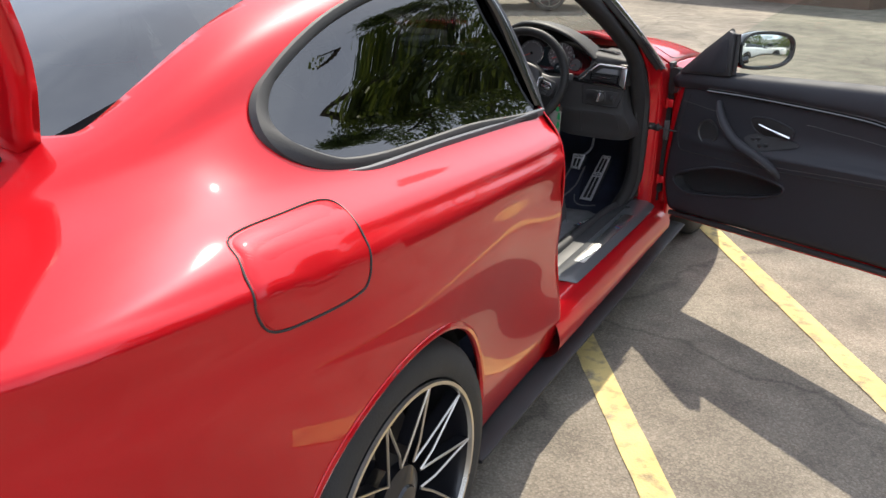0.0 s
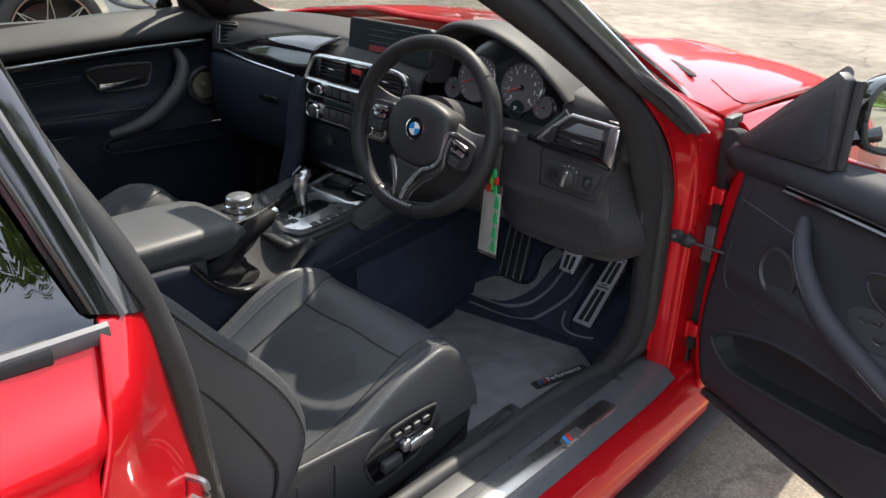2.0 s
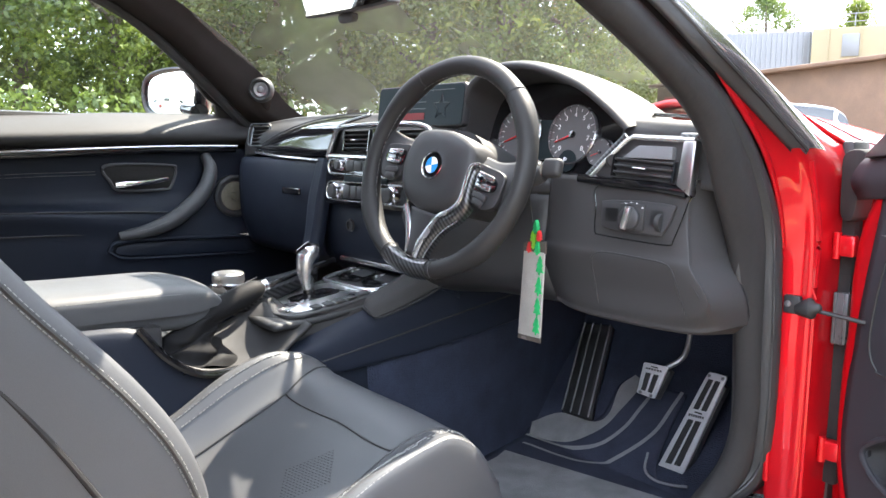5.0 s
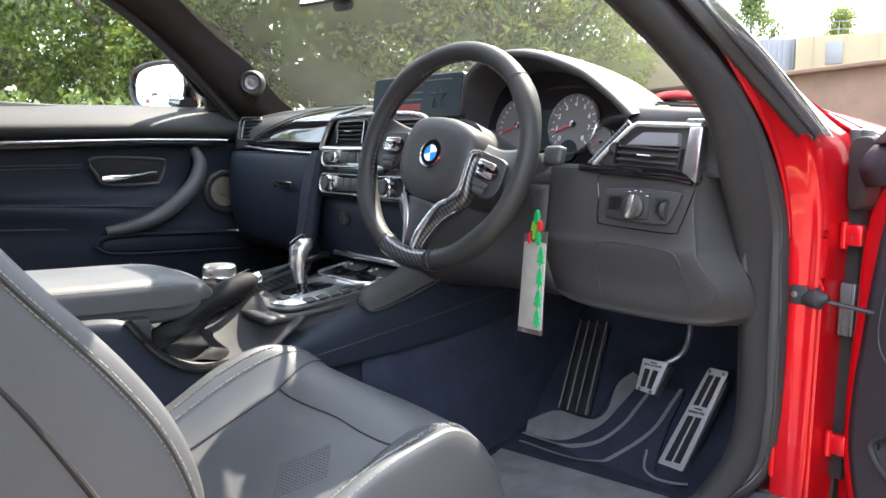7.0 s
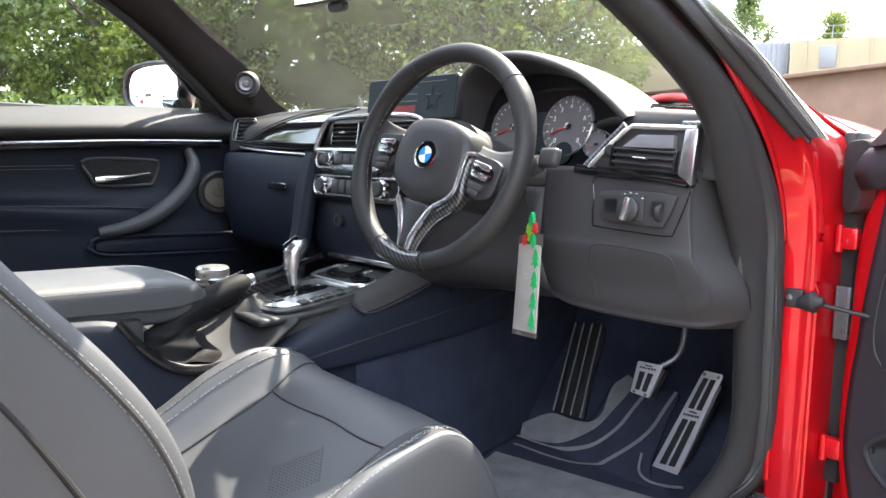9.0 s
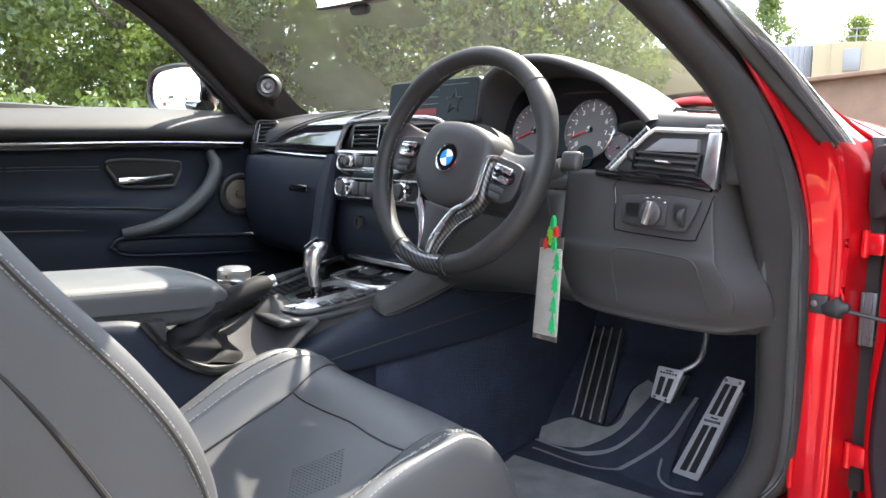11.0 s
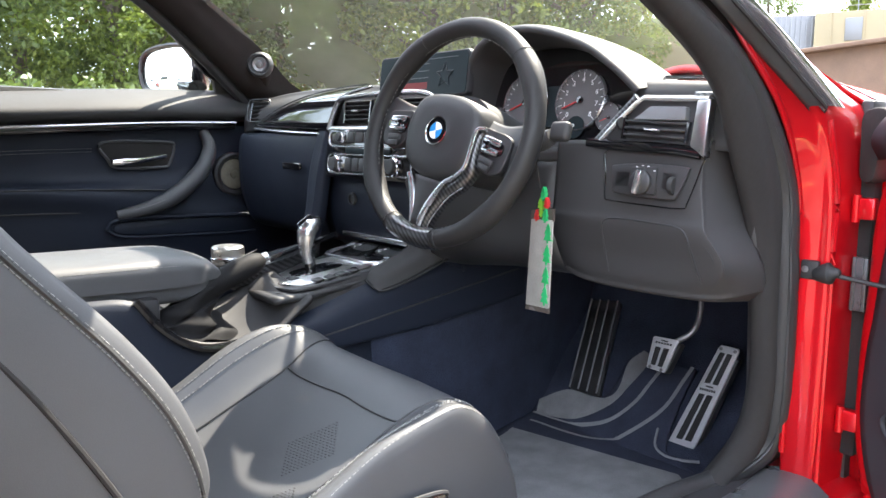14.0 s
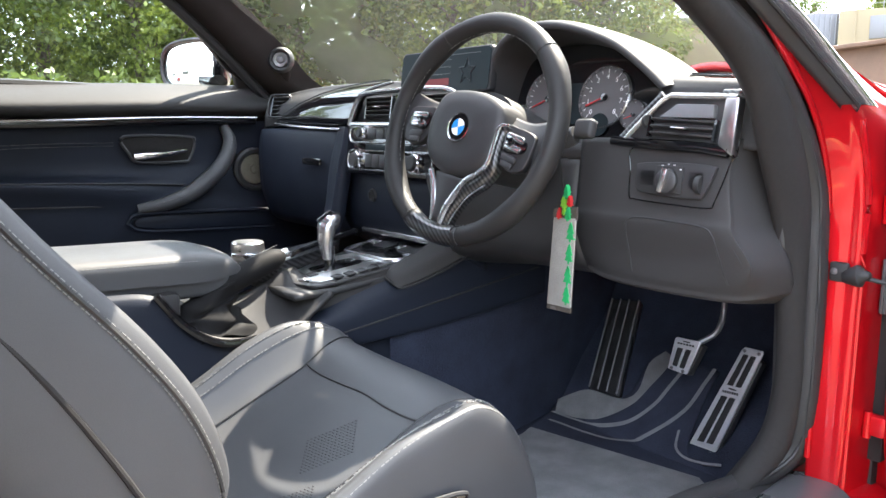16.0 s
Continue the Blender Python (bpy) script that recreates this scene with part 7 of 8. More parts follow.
tw = frame_m((-.642, -.815, 1.067), (.62, .78, 0), (.1, .1, 1))
tp = new("tweeter")
tp.parent = car
part("tweeter_ring", lathe([(.035, -.014), (.033, .003), (.028, .008), (.024, .006), (.022, .001), (0, .001)], 28, tw), PLASTIC, tp, "dark pillar tweeter ring")
part("tweeter_cone", lathe([(.021, .002), (.018, .005), (.010, .003), (.007, .007), (0, .008)], 24, tw), STEEL, tp, "grey tweeter cone")
sealL = cr([(-.72, -.70, .90), (-.74, -.80, .96), (-.70, -.95, 1.08), (-.645, -1.15, 1.22), (-.59, -1.36, 1.30)], 30)
part("door_seal", tube(sealL, .014, 8), RUBBER, car, "black rubber door seal")
rmir = new("rear_view_mirror")
rmir.parent = car
RVM = frame_m((-.004, -.945, 1.211), (1, .16, .02), (0, -.12, 1))
part("mirror_housing", prism(smooth2([(-.118, -.020), (-.100, -.031), (.100, -.031), (.122, -.020), (.126, .012), (.112, .031), (-.112, .031), (-.126, .010)], 48), .034, .008, 3, m=RVM @ Matrix.Translation((0, 0, -.026))), PLASTIC, rmir, "black mirror housing")
part("mirror_glass", prism(smooth2([(-.112, -.018), (-.096, -.026), (.096, -.026), (.115, -.017), (.119, .011), (.106, .026), (-.106, .026), (-.119, .009)], 48), .002, 0, m=RVM @ Matrix.Translation((0, 0, .0085))), MIRROR, rmir)
part("mirror_stem", tube(cr([(-.020, -.915, 1.215), (-.018, -.885, 1.225), (-.015, -.835, 1.228)], 10), [.012, .011, .011, .012, .013, .015, .017, .019, .021, .022], 10), PLASTIC, rmir)
part("mirror_sensor", prism(smooth2([(-.016, -.010), (.016, -.010), (.019, .006), (-.019, .006)], 24), .016, .004, 2, m=RVM @ Matrix.Translation((-.008, -.040, -.016))), PLASTIC, rmir, "small sensor below the mirror")

# ---- hanging tag on the indicator stalk ----
tag = thing("hanging_air_freshener", "hanging air freshener in grey foil with coloured tree shapes", "air freshener", (.45, -.872, .80))
TO = (.45, -.872, .80)
tm = frame_m((.452, -.872, .685), (1, -.10, -.03), (.03, .02, 1))
part("cord", local(tube(cr([(.462, -.905, .855), (.452, -.885, .825), (.448, -.874, .795)], 10), .0016, 6), TO), RUBBER, tag, "thin black cord")
part("sachet", local(prism([(-.029, -.086), (.027, -.082), (.025, .062), (-.026, .058)], .004, .001, m=tm), TO), SACHET, tag, "grey foil sachet")
for end in ([(-.030, -.094), (.028, -.090), (.027, -.080), (-.029, -.084)], [(-.029, .056), (.027, .060), (.026, .080), (-.028, .072)]):
    part("film_end", local(prism(end, .003, 0, m=tm), TO), FILM, tag, "dark crimped film end")
leaf = [(0, .018), (.006, .008), (.004, .008), (.009, -.002), (.005, -.002), (.010, -.013), (.002, -.013), (.002, -.018), (-.002, -.018), (-.002, -.013), (-.010, -.013), (-.005, -.002), (-.009, -.002), (-.004, .008), (-.006, .008)]
for b in (.040, .005, -.030, -.062):
    part("green_tree_print", local(prism([(.017 + x * .9, b + y * .9) for x, y in leaf], .0052, 0, m=tm), TO), GREEN, tag, "green tree print")
for a, b, c, k in ((.002, .102, GREEN, .62), (-.003, .086, LIME, .60), (.010, .088, REDP, .50), (-.012, .066, REDP, .52), (.009, .068, GREEN, .66), (-.001, .072, LIME, .42)):
    part("coloured_tree", local(prism([(a + x * k, b + y * k) for x, y in leaf], .006 + .001 * k, 0, m=tm), TO), c, tag)

# ---- ground ----
def ground_z(x, y):
    d = max(0.0, math.hypot(x, y + 1.5) - 4.5)
    z = 0.0 if y < -1 else 0.018 * min(d, 40) * min(1, (y + 1) / 4)
    # the next bay lies a little higher
    side = max(0.0, min(1.0, (-1.4 - x) / 1.4)) * max(0.0, min(1.0, (4.5 - y) / 3))
    return z + 0.21 * side


GX = [-600, -150, -60] + [-40 + 2 * i for i in range(18)] + [-5 + .5 * i for i in range(21)] + [6 + 2 * i for i in range(18)] + [60, 150, 600]
gvv = [Vector((x, y, ground_z(x, y))) for y in GX for x in GX]
ng = len(GX)
gff = [[j * ng + i, j * ng + i + 1, (j + 1) * ng + i + 1, (j + 1) * ng + i] for j in range(ng - 1) for i in range(ng - 1)]
def tarmac_mat(name, worn=None):
    """Coarse weathered tarmac: pale stones in a darker binder, stains, fine cracks; with worn, a paint rubbed off in places."""
    m, nt, b = nodes_of(name)
    N, L = nt.nodes.new, nt.links.new
    co = N("ShaderNodeTexCoord")

    def noise(scale, detail=4):
        n = N("ShaderNodeTexNoise")
        n.inputs["Scale"].default_value, n.inputs["Detail"].default_value = scale, detail
        L(co.outputs["Object"], n.inputs["Vector"])
        return n

    def ramp(src, p0, p1, c0, c1):
        r = N("ShaderNodeValToRGB")
        r.color_ramp.elements[0].position, r.color_ramp.elements[0].color = p0, (*c0, 1)
        r.color_ramp.elements[1].position, r.color_ramp.elements[1].color = p1, (*c1, 1)
        L(src, r.inputs[0])
        return r.outputs[0]

    def mix(kind, fac, a, c):
        x = N("ShaderNodeMix")
        x.data_type, x.blend_type = "RGBA", kind
        if isinstance(fac, float):
            x.inputs["Factor"].default_value = fac
        else:
            L(fac, x.inputs["Factor"])
        L(a, x.inputs["A"])
        L(c, x.inputs["B"])
        return x.outputs["Result"]

    vo = N("ShaderNodeTexVoronoi")
    vo.inputs["Scale"].default_value = 150
    L(co.outputs["Object"], vo.inputs["Vector"])
    stones = ramp(vo.outputs["Color"], .15, .95, (.180, .160, .135), (.285, .255, .215))
    gaps = ramp(vo.outputs["Distance"], .25, .62, (1, 1, 1), (.6, .59, .58))
    base = mix("MULTIPLY", 0.45, stones, gaps)
    stain = ramp(noise(.55, 6).outputs[0], .36, .64, (.72, .71, .70), (1.22, 1.2, 1.15))
    base = mix("MULTIPLY", 1.0, base, stain)
    patch = ramp(noise(5, 5).outputs[0], .35, .65, (.80, .79, .78), (1.15, 1.14, 1.12))
    base = mix("MULTIPLY", 1.0, base, patch)
    ck = N("ShaderNodeTexVoronoi")
    ck.feature = "DISTANCE_TO_EDGE"
    ck.inputs["Scale"].default_value = .55
    wv, ad = noise(2.5, 5), N("ShaderNodeVectorMath")
    ad.operation = "MULTIPLY_ADD"
    ad.inputs[1].default_value = (.5, .5, 0)
    L(wv.outputs["Color"], ad.inputs[0])
    L(co.outputs["Object"], ad.inputs[2])
    L(ad.outputs[0], ck.inputs["Vector"])
    base = mix("MULTIPLY", 1.0, base, ramp(ck.outputs["Distance"], .002, .008, (.7, .7, .7), (1, 1, 1)))
    if worn:
        pn = noise(16, 8)
        rub = ramp(pn.outputs[0], .30, .50, (.15, .15, .15), (1, 1, 1))
        col = N("ShaderNodeRGB")
        col.outputs[0].default_value = (*worn, 1)
        base = mix("MIX", rub, base, mix("MULTIPLY", 1.0, col.outputs[0], patch))
    L(base, b.inputs["Base Color"])
    b.inputs["Roughness"].default_value, b.inputs["Specular IOR Level"].default_value = 0.9, 0.25
    bp = N("ShaderNodeBump")
    bp.inputs["Strength"].default_value, bp.inputs["Distance"].default_value = 0.45, 0.004
    L(vo.outputs["Distance"], bp.inputs["Height"])
    L(bp.outputs[0], b.inputs["Normal"])
    return m


TARMAC = tarmac_mat("worn_tarmac")
gr = tagged(new("ground", mesh_of("ground", (gvv, gff), TARMAC)), "worn grey-brown tarmac of a car park", "ground", kind="structure")
YELLOW = tarmac_mat("worn_yellow_paint", (0.60, 0.47, 0.20))


def line_on_ground(a, b, w):
    a, b = Vector((*a, 0)), Vector((*b, 0))
    n = (b - a).normalized().cross(Vector((0, 0, 1))) * (w / 2)
    k = 24
    v = []
    for i in range(k + 1):
        p = a.lerp(b, i / k)
        j = 0.006 * math.sin(i * 2.3) + .004 * math.sin(i * 5.1)
        v += [Vector((p.x + n.x * (1 + j * 9), p.y + n.y, .004)), Vector((p.x - n.x, p.y - n.y * (1 + j * 9), .004))]
    return v, [[2 * i, 2 * i + 1, 2 * i + 3, 2 * i + 2] for i in range(k)]


for a, b in (((.50, -.86), (1.60, -2.50)), ((.75, .45), (2.30, -1.95))):
    tagged(new("parking_line", mesh_of("parking_line", line_on_ground(a, b, .095), YELLOW)), "worn yellow parking bay line on the tarmac", "road marking", "parking lines", "structure")

# ---- surroundings: trees, hedge, cars, buildings ----
def leaf_mat(name, dark, light):
    m, nt, b = nodes_of(name)
    N, L = nt.nodes.new, nt.links.new
    nt.nodes.remove(b)
    ge, rp, co, no, mx0 = N("ShaderNodeNewGeometry"), N("ShaderNodeValToRGB"), N("ShaderNodeTexCoord"), N("ShaderNodeTexNoise"), N("ShaderNodeMath")
    rp.color_ramp.elements[0].color, rp.color_ramp.elements[1].color = (*dark, 1), (*light, 1)
    no.inputs["Scale"].default_value = 0.8
    L(co.outputs["Object"], no.inputs["Vector"])
    mx0.operation, mx0.inputs[1].default_value = "MULTIPLY_ADD", 0.5
    L(ge.outputs["Random Per Island"], mx0.inputs[0])
    hf = N("ShaderNodeMath")
    hf.operation, hf.inputs[1].default_value = "MULTIPLY", 0.55
    L(no.outputs[0], hf.inputs[0])
    L(hf.outputs[0], mx0.inputs[2])
    L(mx0.outputs[0], rp.inputs[0])
    d, t, g, m1, m2 = N("ShaderNodeBsdfDiffuse"), N("ShaderNodeBsdfTranslucent"), N("ShaderNodeBsdfGlossy"), N("ShaderNodeMixShader"), N("ShaderNodeMixShader")
    g.inputs["Roughness"].default_value = 0.45
    for s in (d, t):
        L(rp.outputs[0], s.inputs[0])
    m1.inputs[0].default_value, m2.inputs[0].default_value = 0.45, 0.04
    L(d.outputs[0], m1.inputs[1])
    L(t.outputs[0], m1.inputs[2])
    L(m1.outputs[0], m2.inputs[1])
    L(g.outputs[0], m2.inputs[2])
    L(m2.outputs[0], nt.nodes["Material Output"].inputs[0])
    return m


LEAF_A = leaf_mat("summer_leaves", (0.026, 0.046, 0.012), (0.25, 0.31, 0.05))
LEAF_B = leaf_mat("dark_leaves", (0.022, 0.042, 0.012), (0.17, 0.23, 0.05))
BARK = mat("tree_bark", (0.10, 0.08, 0.06), rough=0.95, var=0.4, scale=3, grain=30, bump=1.0, dist=0.03)


def leaf_cloud(rng, centres, per, size):
    n = len(centres) * per
    c = np.repeat(np.array([p[:3] for p in centres]), per, 0)
    r = np.repeat(np.array([p[3] for p in centres]), per)
    d = rng.normal(size=(n, 3))
    d /= np.linalg.norm(d, axis=1)[:, None]
    pos = c + d * (r * rng.uniform(.25, 1.0, n) ** .6)[:, None]
    a = rng.normal(size=(n, 3))
    a /= np.linalg.norm(a, axis=1)[:, None]
    b = np.cross(a, rng.normal(size=(n, 3)))
    b /= np.linalg.norm(b, axis=1)[:, None]
    s = (size * rng.uniform(.6, 1.3, n))[:, None]
    v = np.stack([pos - a * s, pos + b * s * .5, pos + a * s, pos - b * s * .5], 1).reshape(-1, 3)
    return v.tolist(), np.arange(4 * n).reshape(-1, 4).tolist()


def tree(name, label, seed, height, spread, leaf, low=.3, clumps=110, per=175, size=.084):
    rng = np.random.default_rng(seed)
    t = thing(name, label, "tree", group="trees round the car park")
    trunk = [tube(cr([(0, 0, -.1), (.08, .05, height * .25), (-.05, .1, height * .5), (.05, 0, height * .78)], 14), [.20 * (1 - .06 * i) for i in range(14)], 8)]
    cs = []
    for i in range(9):
        a, z0 = rng.uniform(0, 6.28), height * rng.uniform(.25, .6)
        l = spread * rng.uniform(.5, .85)
        e = (l * math.cos(a), l * math.sin(a), z0 + height * rng.uniform(.15, .35))
        trunk.append(tube(cr([(0, 0, z0), (e[0] * .5, e[1] * .5, z0 + (e[2] - z0) * .35), e], 8), [.09 - .009 * k for k in range(8)], 6))
    for i in range(clumps):
        a, u = rng.uniform(0, 6.28), rng.uniform(0, 1)
        h = low + (1 - low) * u
        rad = spread * (math.sin(min(1, (h - low) / (1 - low) * 1.05 + .12) * math.pi) ** .6) * rng.uniform(.25, 1.0)
        cs.append((rad * math.cos(a), rad * math.sin(a), height * h, rng.uniform(.35, .85) * spread / 3.0))
    part("trunk", join(*trunk), BARK, t)
    part("crown", leaf_cloud(rng, cs, per, size), leaf, t)
    return t


TREES = [tree("tree", "tall leafy green tree beside the car park", 11, 9.0, 3.2, LEAF_A, .22), tree("tree", "tall leafy green tree beside the car park", 12, 10.5, 3.6, LEAF_B, .18), tree("tree", "broad yellow-green tree beside the car park", 13, 8.0, 3.4, LEAF_A, .12)]
CAM0 = Vector((1.29, -1.78, 0))


def place(yaw, d, z=None):
    x, y = CAM0.x - d * math.sin(radians(yaw)), CAM0.y + d * math.cos(radians(yaw))
    return x, y, ground_z(x, y) if z is None else z


rng = random.Random(5)
spots = [(yaw, 19 + 3 * rng.random() + (4 if 28 < yaw < 44 else 0)) for yaw in (41, 46, 51, 57, 62, 68, 73, 79, 85, 92, 99, 107)]
spots += [(yaw, 27 + 4 * rng.random()) for yaw in (38, 44, 50, 59, 66, 76, 88)]
spots += [(yaw, 62) for yaw in (27.9, 22.4, 15)]
spots += [(yaw, (11.5 if yaw > -70 else 15) + 3 * rng.random()) for yaw in (-25, -31, -37, -43, -50, -58, -66, -75, -88, -102, -118)]
spots += [(yaw, 24 + 4 * rng.random()) for yaw in (-150, 178, 160)]
first = {0, 1, 2}
for i, (yaw, d) in enumerate(spots):
    x, y, z = place(yaw, d)
    k = (i * 7 + 3) % 3
    s = .8 + .35 * rng.random()
    if d < 20 and yaw < 0:
        s *= 1.0 if yaw > -60 else .8
    if d > 50:
        s *= 1.12
    m = Matrix.Translation((x, y, z - .1)) @ Matrix.Rotation(rng.random() * 6.28, 4, "Z") @ Matrix.Diagonal((s, s, s, 1))
    if k in first:
        first.discard(k)
        TREES[k].matrix_basis = m
    else:
        t = copy_thing(TREES[k], m)
        t.matrix_basis = m


def hedge(a, b, h, w, seed, leaf):
    rg = np.random.default_rng(seed)
    a, b = Vector(a), Vector(b)
    n = int((b - a).length / .45)
    cs = []
    for i in range(n):
        p = a.lerp(b, (i + .5) / n)
        for k in range(3):
            cs.append((p.x + rg.normal() * w * .3, p.y + rg.normal() * w * .3, p.z + h * (k + .6) / 3.2, .42))
    ob = new("hedge", mesh_of("hedge", leaf_cloud(rg, cs, 60, .09), leaf))
    return tagged(ob, "overgrown green hedge along the car park edge", "hedge", "", "stuff")


hedge(place(48, 17), place(70, 16), 1.5, .7, 1, LEAF_B)
hedge(place(70, 16), place(110, 15), 1.6, .8, 2, LEAF_B)
hedge((13.5, -9, 0), (13.5, 5, 0), 1.3, .8, 3, LEAF_A)
VERGE = mat("mown_grass", (0.10, 0.16, 0.03), rough=0.95, var=0.4, scale=2, grain=60, bump=0.8, dist=0.03)
tagged(new("grass_verge", mesh_of("grass_verge", box((15, -2, .03), (7, 18, .08), .02), VERGE)), "mown green grass verge", "grass", kind="structure")

# buildings
BRICK = mat("brown_brick", (0.20, 0.13, 0.095), rough=0.9, var=0.25, scale=2, grain=40, bump=0.5, dist=0.01)
CREAM = mat("cream_cladding", (0.27, 0.22, 0.13), rough=0.6, var=0.1, scale=1, grain=30, bump=0.1)
GREYC = mat("grey_corrugated_cladding", (0.20, 0.205, 0.215), rough=0.5, metal=0.3, var=0.12, scale=1, grain=30, bump=0.1)
PALE = mat("pale_render", (0.50, 0.50, 0.49), rough=0.8, var=0.08, scale=1, bump=0.1)
DARKG = mat("dark_window_glass", (0.02, 0.025, 0.03), rough=0.1, var=0.1, bump=0, coat=1)


def wall_block(name, label, a, b, h, depth, material, parts=()):
    """A building as one long block from a to b, as seen from the car park."""
    th = thing(name, label, "building", (a[0], a[1], a[2]))
    A, Bv = Vector(a), Vector(b)
    u = (Bv - A)
    l = u.length
    u.normalize()
    n = Vector((0, 0, 1)).cross(u)
    if n.dot(CAM0 - A) > 0:
        n = -n
    m = Matrix(((u.x, n.x, 0, 0), (u.y, n.y, 0, 0), (0, 0, 1, 0), (0, 0, 0, 1)))
    part("wall", tf(box((l / 2, depth / 2, h / 2 - .3), (l, depth, h + .6), .02), m), material, th)
    return th, m, l


w1, wm, wl = wall_block("brick_garages", "low flat-roofed brown brick garage row", place(34.8, 26.5), place(1.3, 15.6), 2.45, 4, BRICK)
part("roof_edge", tf(box((wl / 2, 1.9, 2.50), (wl + .3, 4.3, .10), .02), wm), BRICK, w1, "brown roof edge")
REDM = mat("red_garage_paint", (0.42, 0.05, 0.04), rough=0.6, var=0.15, scale=3, bump=0.1)
for i in range(2):
    gd = part("garage_door", tf(box((1.6 + 2.7 * i, -.02, 1.05), (2.2, .06, 2.1), .02), wm), REDM if i < 2 else CREAM, w1, "red garage door" if i < 2 else "cream garage door")
w2, wm2, wl2 = wall_block("warehouse", "tall warehouse with grey and cream cladding", place(31.5, 40), place(25.0, 40.5), 5.7, 8, GREYC)
for i in range(20):
    part("rib", tf(box((wl2 * (i + .5) / 20, -.03, 2.9), (.06, .06, 5.6), .01), wm2), GREYC, w2)
w3, wm3, wl3 = wall_block("cream_warehouse", "tall cream-clad warehouse with a small window", place(25.0, 40), place(8, 41), 5.7, 9, CREAM)
for i in range(9):
    part("cladding_joint", tf(box((wl3 * (i + .5) / 9, -.02, 2.9), (.08, .05, 5.6), .01), wm3), CREAM, w3)
part("window", tf(box((1.6, -.03, 4.9), (.7, .08, 1.0), .02), wm3), GREYC, w3, "small grey window")
for i in range(2):
    part("roof_rail", tf(tube([(0, .4, 6.0 + .35 * i), (wl3, .4, 6.0 + .35 * i)], .02, 6), wm3), STEEL, w3)
for i in range(8):
    part("rail_post", tf(tube([(wl3 * i / 7, .4, 5.7), (wl3 * i / 7, .4, 6.4)], .02, 6), wm3), STEEL, w3)
w4, wm4, wl4 = wall_block("cream_house", "cream rendered building behind the trees", place(38.5, 33), place(31.5, 33), 4.7, 8, CREAM)
part("roof_edge", tf(box((wl4 / 2, 3.8, 4.75), (wl4 + .4, 8.4, .2), .02), wm4), GREYC, w4)
w5, wm5, wl5 = wall_block("pale_unit", "pale rendered industrial unit behind the parked cars", (-34, -30, 0), (-6, -34, 0), 6.5, 8, PALE)
for i in range(5):
    part("window", tf(box((4 + 5 * i, -.03, 3.6), (1.8, .1, 1.4), .02), wm5), DARKG, w5, "dark window")
w6, wm6, wl6 = wall_block("workshop", "pale grey workshop across the car park", (24, 12, 0), (24, -22, 0), 5.0, 8, PALE)
for i in range(5):
    part("window", tf(box((4 + 6 * i, -.03, 2.6), (2.4, .1, 1.3), .02), wm6), DARKG, w6, "dark window")


# parked cars
def paint(name, c, metal=0.3):
    return mat(name, c, rough=0.3, metal=metal, var=0.06, scale=2, grain=700, bump=0.02, coat=1.0, dist=0.0004)


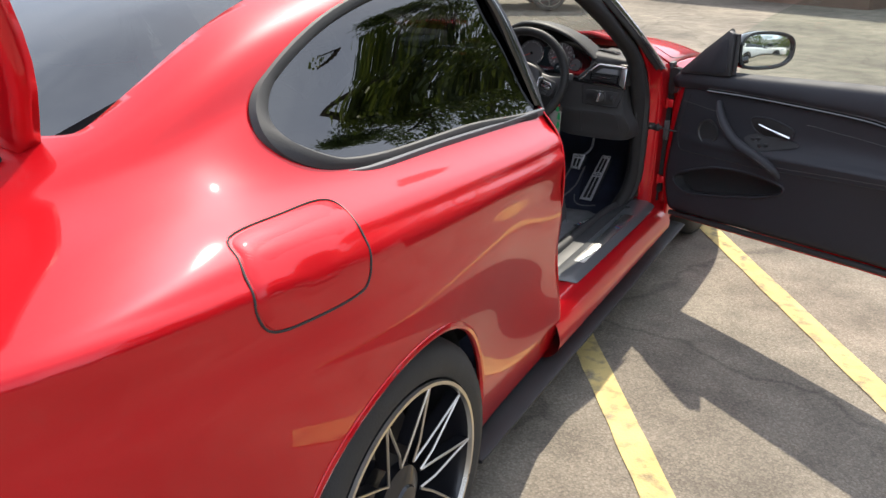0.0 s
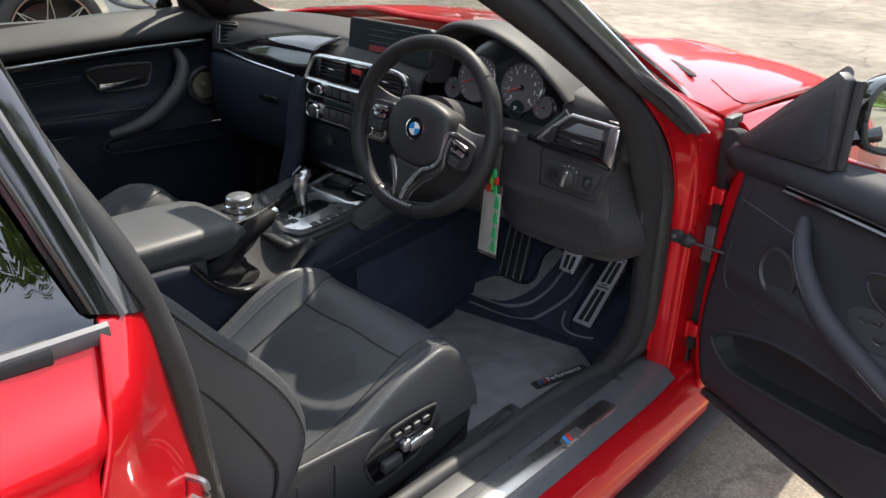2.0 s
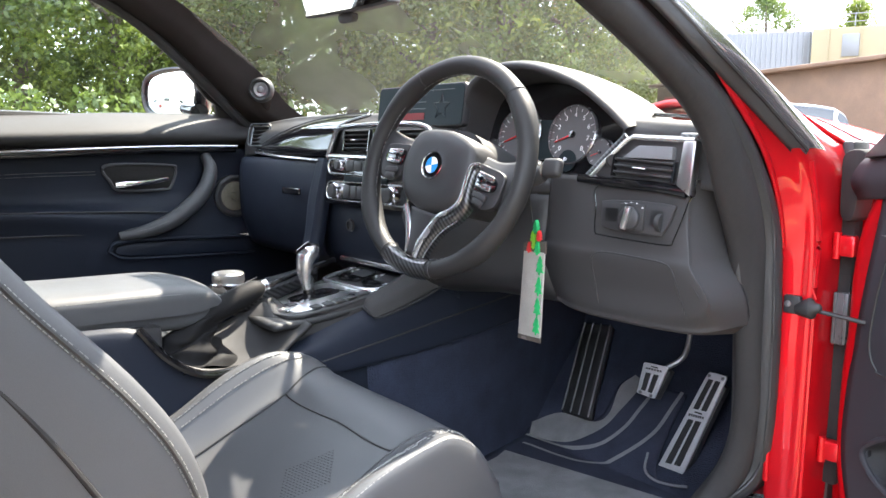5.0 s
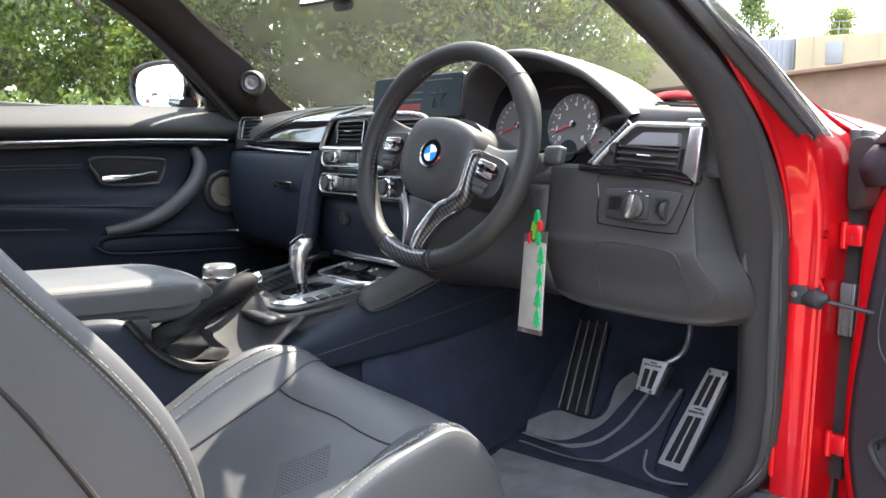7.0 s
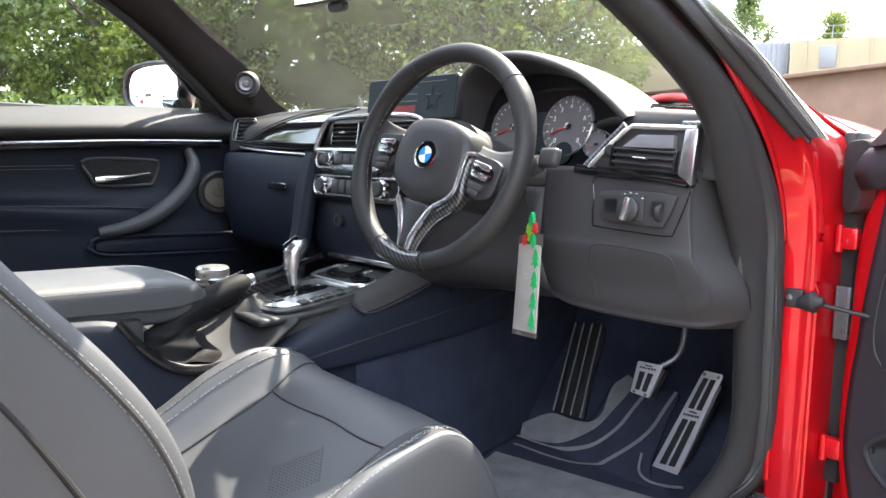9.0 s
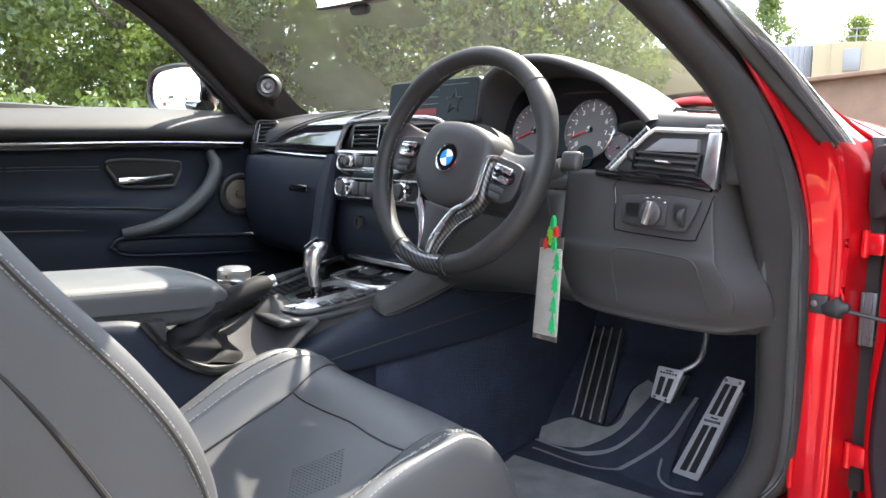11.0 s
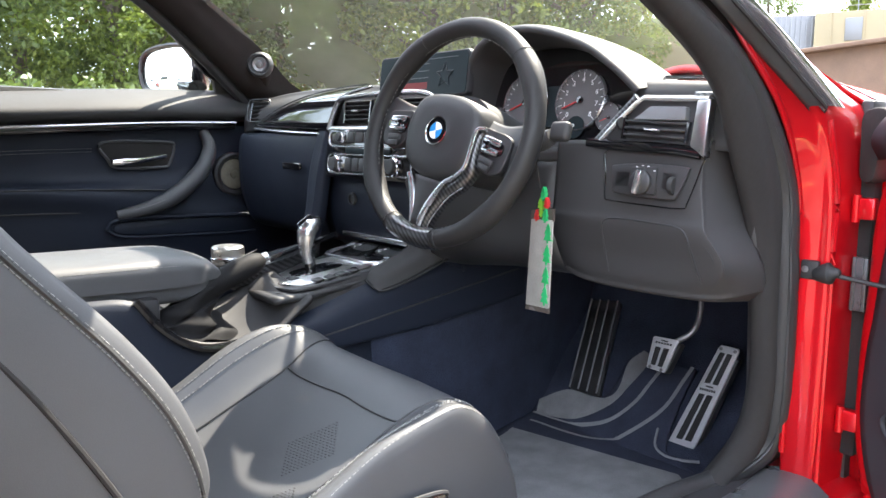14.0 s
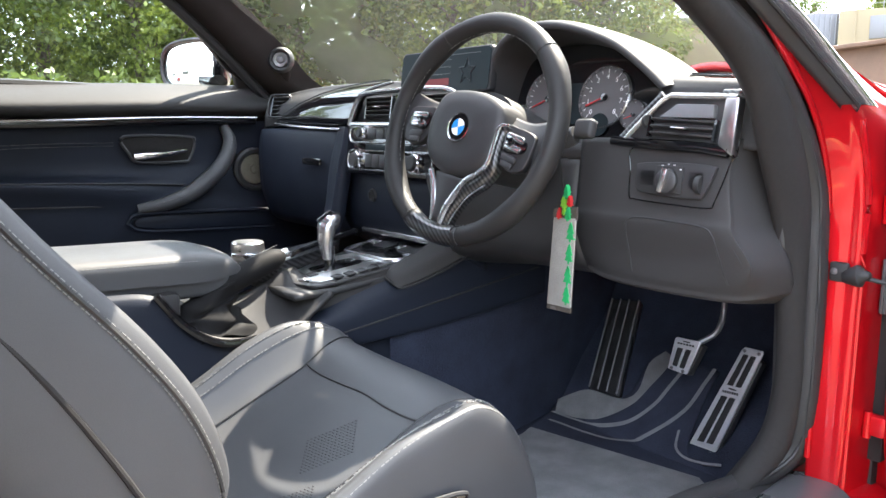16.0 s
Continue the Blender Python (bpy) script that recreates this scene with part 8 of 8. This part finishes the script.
def parked_car(label, m, body_mat, L=4.3, H=1.46, W=1.78, kind="hatch"):
    """Body, greenhouse, wheels, lamps. The car's nose looks along +y."""
    c = thing("parked_car", label, "car", group="parked cars")
    h, w = L / 2, W / 2
    deck = {"hatch": ((-h, .55, .74), (-h + .12, .95, .90), (-h + .7, .97, .97), (-.3, .95, .98), (.45, .93, .98), (1.1, .88, .97), (h - .35, .78, .92), (h - .06, .68, .78), (h, .52, .68)),
            "coupe": ((-h, .58, .76), (-h + .12, 1.0, .90), (-h + .7, 1.0, .98), (-.4, .84, .99), (.35, .80, .98), (1.1, .76, .98), (h - .35, .67, .93), (h - .06, .62, .80), (h, .48, .68))}[kind]
    rows = [[(x, y, z) for x, z in ((w * k * .90, .22), (w * k * .985, .42), (w * k, (.42 + d) / 2 + .05), (w * k * .97, d - .06), (w * k * .86, d), (w * k * .4, d + .035), (0, d + .045))] for y, d, k in deck]
    g = surf(rows, 70, 40)
    wb = 2.62 if kind == "hatch" else 2.75
    ax = (h - .82, h - .82 - wb)
    for y0 in ax:
        g = cut_hole(g, [(y0 + .37, 0)] + [(y0 + .37 * math.cos(a * math.pi / 16), .32 + .37 * math.sin(a * math.pi / 16)) for a in range(17)] + [(y0 - .37, 0)], (1, 2))
    part("body", join(g, mirror_x(g)), body_mat, c, angle=60)
    rf = {"hatch": ((-h + .22, .96, .80), (-h + .45, H - .12, .72), (-.6, H, .70), (.2, H - .03, .70), (1.02, .95, .78)), "coupe": ((-h + .42, .97, .78), (-h + 1.0, H - .14, .66), (-.7, H - .02, .62), (-.35, H - .05, .62), (.35, .84, .78))}[kind]
    gr_rows = [[(W / 2 * k * 1.12 if z < 1.0 else W / 2 * k * 1.12, y, .93), (W / 2 * (k * 1.06), y, .93 + (z - .93) * .5), (W / 2 * k * .98, y, z - .03 if z > 1 else z), (W / 2 * k * .6, y, z + .01), (0, y, z + .02)] for y, z, k in rf]
    gg = surf(gr_rows, 30, 24)
    part("glasshouse", join(gg, mirror_x(gg)), DARKG, c, "dark glass", angle=60)
    top = [r[2:] for r in gr_rows[1:4]]
    tg = surf([[Vector(p) + Vector((0, 0, .012)) for p in r] for r in top], 16, 14)
    part("roof", join(tg, mirror_x(tg)), body_mat, c, angle=60)
    for sx in (1, -1):
        for pth in ([gr_rows[0][0], gr_rows[1][1], gr_rows[1][2]], [gr_rows[4][0], gr_rows[3][1], gr_rows[3][2]]):
            part("pillar", tube(cr([(sx * p[0] * 1.01, p[1], p[2]) for p in pth], 8), .035, 6), body_mat, c)
        bp = gr_rows[2]
        part("pillar", tube([(sx * bp[0][0] * 1.0, bp[0][1] + .3, .95), (sx * bp[2][0] * 1.01, bp[2][1] + .25, bp[2][2])], .03, 6), GLOSS, c)
        part("tail_lamp", surf([[(sx * w * .80, -h + .075, .93), (sx * w * .80, -h + .04, .76)], [(sx * w * .91, -h + .14, .93), (sx * w * .92, -h + .12, .76)], [(sx * w * .965, -h + .34, .91), (sx * w * .985, -h + .30, .80)]], 10, 6), LAMPRED, c, "red tail lamp", solid=0.02, offset=0)
        part("headlamp", surf([[(sx * w * .55, h - .06, .66), (sx * w * .55, h - .03, .58)], [(sx * w * .80, h - .16, .70), (sx * w * .80, h - .12, .60)], [(sx * w * .95, h - .42, .74), (sx * w * .96, h - .40, .66)]], 10, 6), CHROME, c, "clear headlamp", solid=0.02, offset=0)
        part("door_mirror", tf(bevelled(box((0, 0, 0), (.2, .12, .13), 0), .04, 3), Matrix.Translation((sx * (w + .06), .62 if kind == "hatch" else -.05, .92))), body_mat, c)
        part("door_handle", box((sx * (w * .992), -.25, .80), (.03, .18, .03), .01), body_mat, c)
        if kind == "coupe":
            part("side_vent", prism([(-.12, .05), (.10, .02), (.11, -.03), (.05, -.06), (-.12, .03)], .02, .004, m=frame_m((sx * w * .985, ax[0] - .47, .64), (0, 1, -.25), (sx * .1, 0, 1))), RUBBER, c, "dark side gill")
        for y0 in ax:
            car_wheel((sx * (w - .02), y0, .325), sx, c, .325, spokes=7)
    part("bumper", tf(box((0, -h + .03, .50), (W * .80, .10, .22), .05, 3), Matrix.Identity(4)), PLASTIC, c)
    c.matrix_basis = m
    return c


def at(x, y, deg):
    return Matrix.Translation((x, y, ground_z(x, y))) @ Matrix.Rotation(radians(deg), 4, "Z")


SILVERP = paint("silver_blue_paint", (0.50, 0.58, 0.63), 0.5)
WHITEP = paint("white_paint", (0.75, 0.76, 0.76), 0.0)
GREYP = paint("grey_paint", (0.20, 0.20, 0.21), 0.5)
parked_car("silver-blue coupe parked beside the red car", at(-4.21, -1.72, 0), SILVERP, 4.45, 1.35, 1.86, "coupe")
parked_car("light silver hatchback parked across the car park", at(-5.75, 10.15, 122), WHITEP, 4.3, 1.48)
parked_car("grey hatchback parked under the trees", at(-12.1, 8.85, 132), GREYP, 4.3, 1.50)
parked_car("white hatchback parked by the grass verge", at(10.6, -2.6, 4), WHITEP, 4.2, 1.47)
parked_car("pale hatchback parked at the far side", at(1.5, 15.5, 95), WHITEP, 4.2, 1.47)
